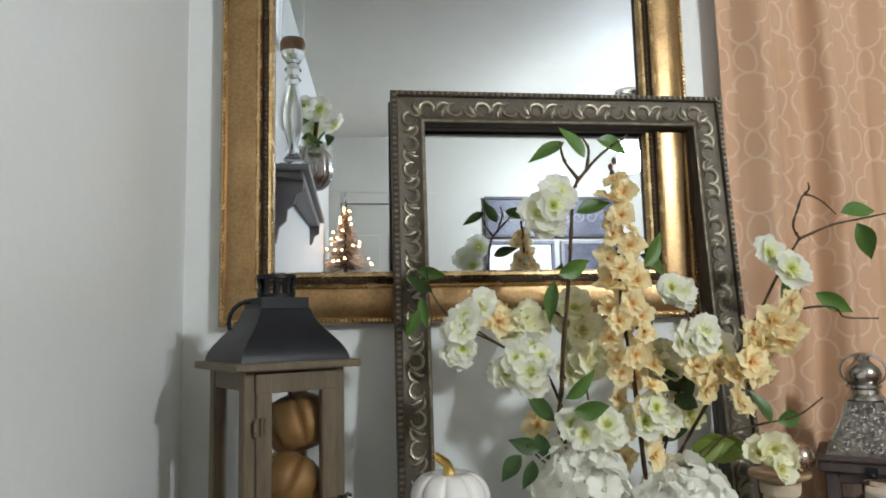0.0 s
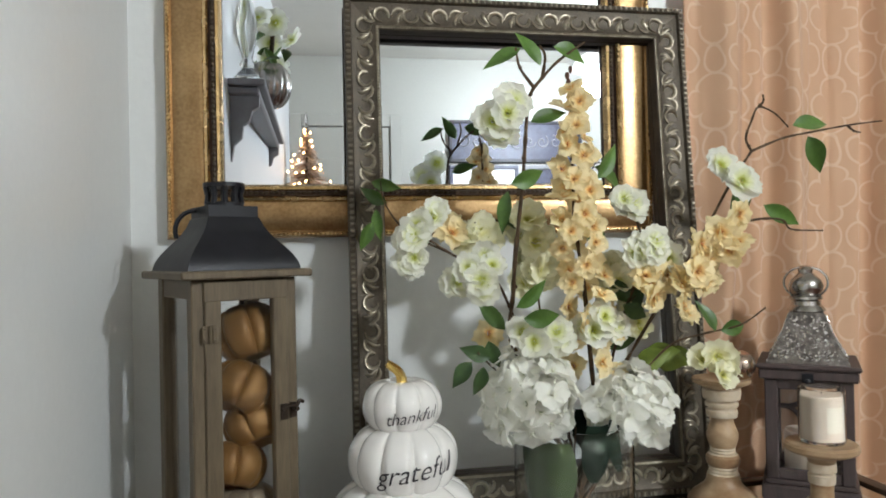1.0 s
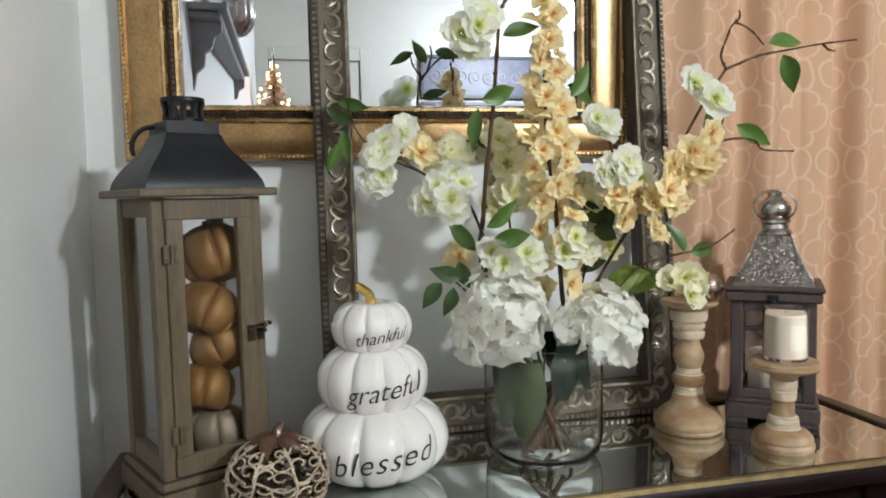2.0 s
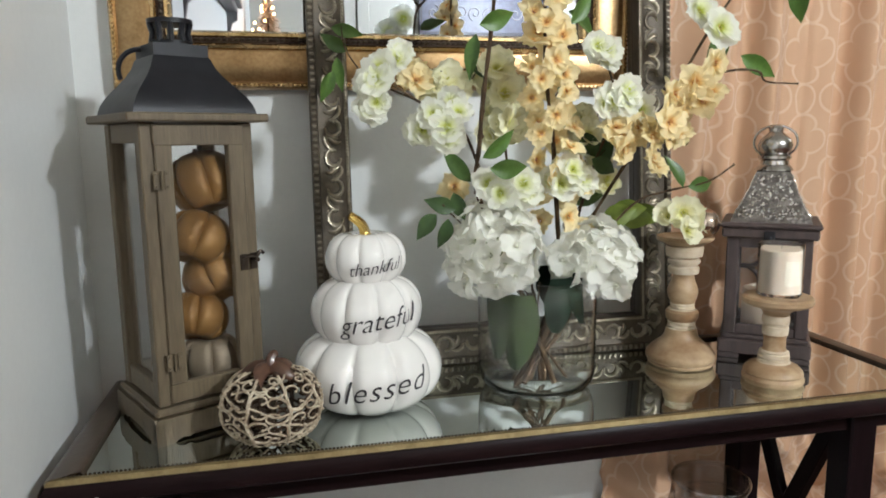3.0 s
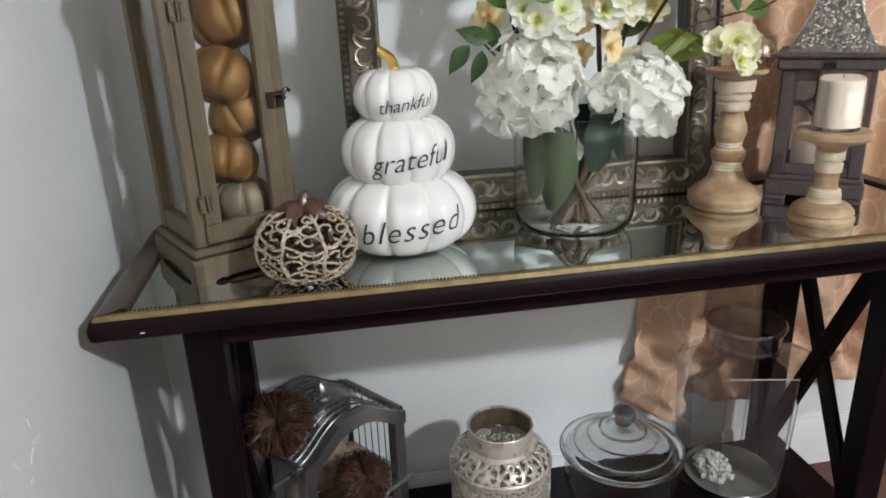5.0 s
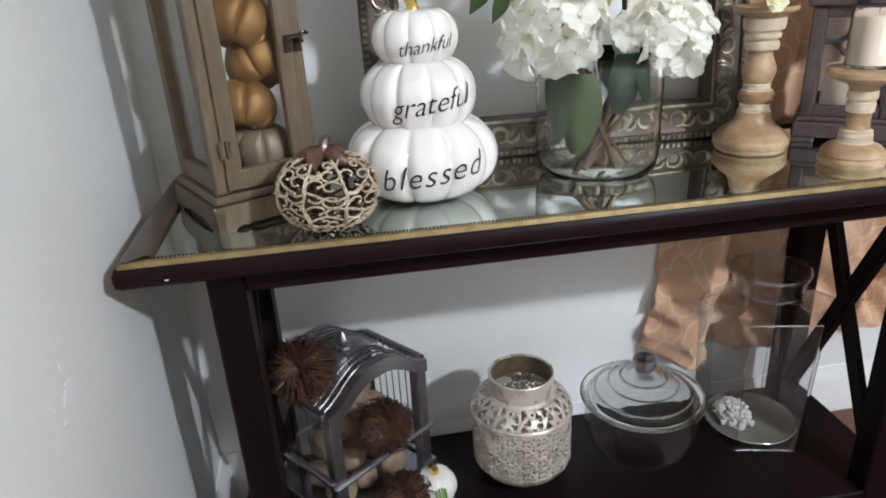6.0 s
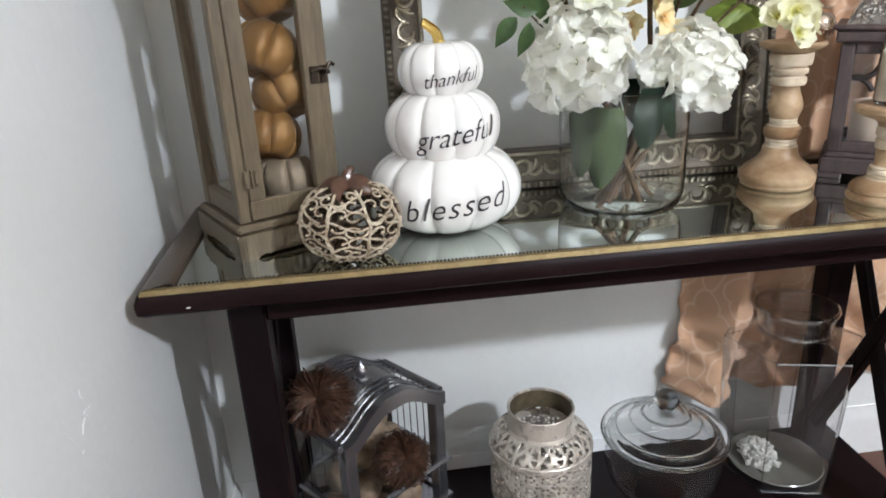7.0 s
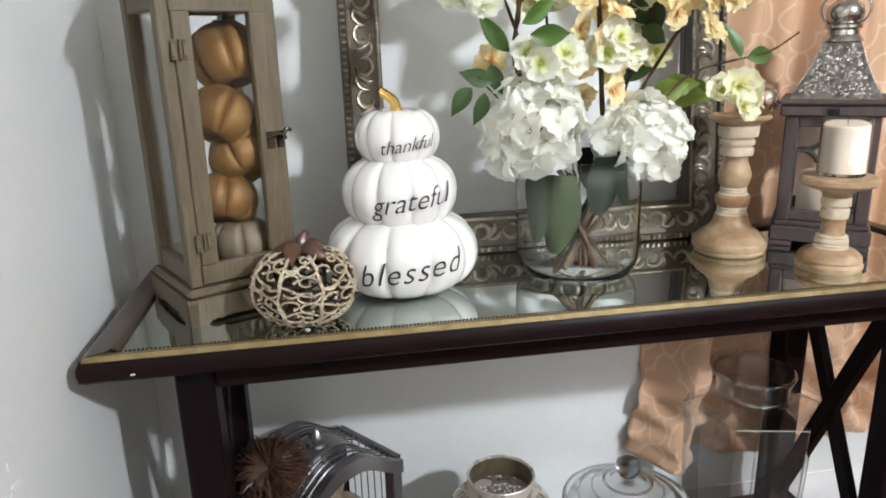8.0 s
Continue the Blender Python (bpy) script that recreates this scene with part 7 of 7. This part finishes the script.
def lit_tree():
    ch = thing("tall_chest", "tall grey painted chest of drawers by the far wall", "chest", Matrix.Translation((0.262, -2.70, 0)) @ Matrix.Diagonal((1, 1, 1.0242, 1)))
    part("body", Build().box((0, 0, 0.78), (0.30, 0.42, 1.50), 0.006), SHELF_GREY, ch)
    for k in range(5):
        part("drawer", Build().box((0, 0.214, 0.20 + 0.29 * k), (0.27, 0.012, 0.27), 0.004), SHELF_GREY, ch)
        part("knob", Build().ball((0, 0.230, 0.20 + 0.29 * k), 0.014, 12), NICKEL, ch)
    for x in (-0.125, 0.125):
        for y in (-0.18, 0.18):
            part("foot", Build().box((x, y, 0.016), (0.04, 0.04, 0.03), 0.003), SHELF_GREY, ch)
    t = thing("tinsel_tree", "small silver tinsel tree with warm fairy lights", "tree", Matrix.Translation((0.219, -2.60, 1.5685)) @ Matrix.Scale(1.12, 4))
    part("trunk", Build().lathe([(0.06, 0), (0.06, 0.012), (0.010, 0.016), (0.006, 0.44), (0.0001, 0.46)], 16), BRONZE, t)
    rg = random.Random(12)
    b = Build()
    for k in range(420):
        f = rg.random() ** 1.3
        z = 0.05 + 0.36 * f
        a = rg.uniform(0, 6.28)
        r = (0.140 * (1 - f) + 0.014) * rg.uniform(0.7, 1.05)
        b.tube([(0, 0, z + 0.02), (0.6 * r * math.cos(a), 0.6 * r * math.sin(a), z), (r * math.cos(a), r * math.sin(a), z - 0.012)], [0.003, 0.005, 0.001], 4)
    part("branches", b, TINSEL, t, "silver tinsel branches")
    part("topper", Build().lathe([(0.004, 0.40), (0.012, 0.42), (0.005, 0.435), (0.010, 0.45), (0.0001, 0.50)], 12), NICKEL, t)
    for k in range(26):
        f = rg.random()
        a = rg.uniform(-0.3, 3.44)
        r = 0.143 * (1 - f) + 0.016
        part("fairy_light", Build().ball((0, 0, 0), 0.006, 8), FAIRY, t, "tiny warm fairy light", at=Matrix.Translation((r * math.cos(a), r * math.sin(a), 0.04 + 0.36 * f)))


TINSEL = mat("tinsel", (0.66, 0.55, 0.46), (0.42, 0.33, 0.27), rough=0.3, metal=0.9, scale=60)
FAIRY = mat("fairy_glow", (1.0, 0.55, 0.20), (1.0, 0.5, 0.18), emit=30.0)
wall_shelf()
lit_tree()


def wall_art():
    s = thing("wall_panel", "slate blue carved wall panel in a dark frame", "wall art", Matrix.Translation((1.185, WALL_F + 0.002, 1.872)))
    w, h = 0.972, 0.294
    part("board", Build().box((w / 2, 0.012, h / 2), (w - 0.04, 0.014, h - 0.04), 0.002), SLATE_ART, s)
    for c, q in (((w / 2, 0.018, 0.011), (w, 0.03, 0.022)), ((w / 2, 0.018, h - 0.011), (w, 0.03, 0.022)), ((0.011, 0.018, h / 2), (0.022, 0.03, h - 0.045)), ((w - 0.011, 0.018, h / 2), (0.022, 0.03, h - 0.045))):
        part("frame", Build().box(c, q, 0.003), INK, s)
    sw = Build()
    for k in range(9):
        sw.tube([(p[0] + 0.10 + 0.096 * k, 0.022, p[2] + h / 2) for p in spiral((0, 0), 0.01, 0.05, k, 1.2, 16)], 0.005, 6)
    part("carving", sw, SHELF_GREY, s)
    p = thing("picture", "framed picture on the far wall, its bright reflection as white", "picture", Matrix.Translation((1.185, WALL_F + 0.002, 1.42)))
    w, h = 0.497, 0.43
    # white sheet stands in for the bright reflection in this picture's glass
    part("print", Build().box((w / 2, 0.010, h / 2), (w - 0.05, 0.010, h - 0.05)), TRIM, p, "white sheet for the reflection in the picture glass", smooth=False)
    for c, q in (((w / 2, 0.015, 0.0125), (w, 0.026, 0.025)), ((w / 2, 0.015, h - 0.0125), (w, 0.026, 0.025)), ((0.0125, 0.015, h / 2), (0.025, 0.026, h - 0.051)), ((w - 0.0125, 0.015, h / 2), (0.025, 0.026, h - 0.051))):
        part("frame", Build().box(c, q, 0.003), SLATE_ART, p)
    p = thing("picture", "dark slate picture with a grey frame on the far wall", "picture", Matrix.Translation((1.728, WALL_F + 0.002, 1.42)))
    part("print", Build().box((0.215, 0.010, h / 2), (0.38, 0.010, h - 0.05)), SLATE_ART, p, smooth=False)
    for c, q in (((0.215, 0.015, 0.0125), (0.43, 0.026, 0.025)), ((0.215, 0.015, h - 0.0125), (0.43, 0.026, 0.025)), ((0.0125, 0.015, h / 2), (0.025, 0.026, h - 0.051)), ((0.4175, 0.015, h / 2), (0.025, 0.026, h - 0.051))):
        part("frame", Build().box(c, q, 0.003), SHELF_GREY, p)


wall_art()


# ---------------- floor boards ----------------
fl = tagged(new("floor"), "reddish brown wooden floor boards", "floor", kind="structure")
part("subfloor", Build().box(((WALL_L + WALL_R) / 2, (WALL_F + WALL_B) / 2, -0.035), (WALL_R - WALL_L + 0.2, WALL_B - WALL_F + 0.2, 0.03)), GOLD_GROOVE, fl, smooth=False)
rng = random.Random(2)
BW = 0.085
plank = mesh_of("plank", Build().box((0, 0, -0.010), (BW - 0.0025, 1.15, 0.019), 0.0015), FLOOR_WOOD, False)
n = int((WALL_R - WALL_L) / BW)
for k in range(n):
    x = WALL_L + (k + 0.5) * (WALL_R - WALL_L) / n
    off = rng.choice((0.0, 0.29, 0.58, 0.87))
    for j in range(4):
        y = WALL_B - 0.3 + off - j * 1.152
        if y - 0.575 > WALL_B or y + 0.575 < WALL_F - 0.1:
            continue
        ob = new("plank", plank)
        ob.parent = fl
        lo, hi = max(y - 0.575, WALL_F - 0.1), min(y + 0.575, WALL_B + 0.05)
        ob.matrix_basis = Matrix.Translation((x, (lo + hi) / 2, 0)) @ Matrix.Diagonal(((WALL_R - WALL_L) / n / BW, (hi - lo) / 1.15, 1, 1))
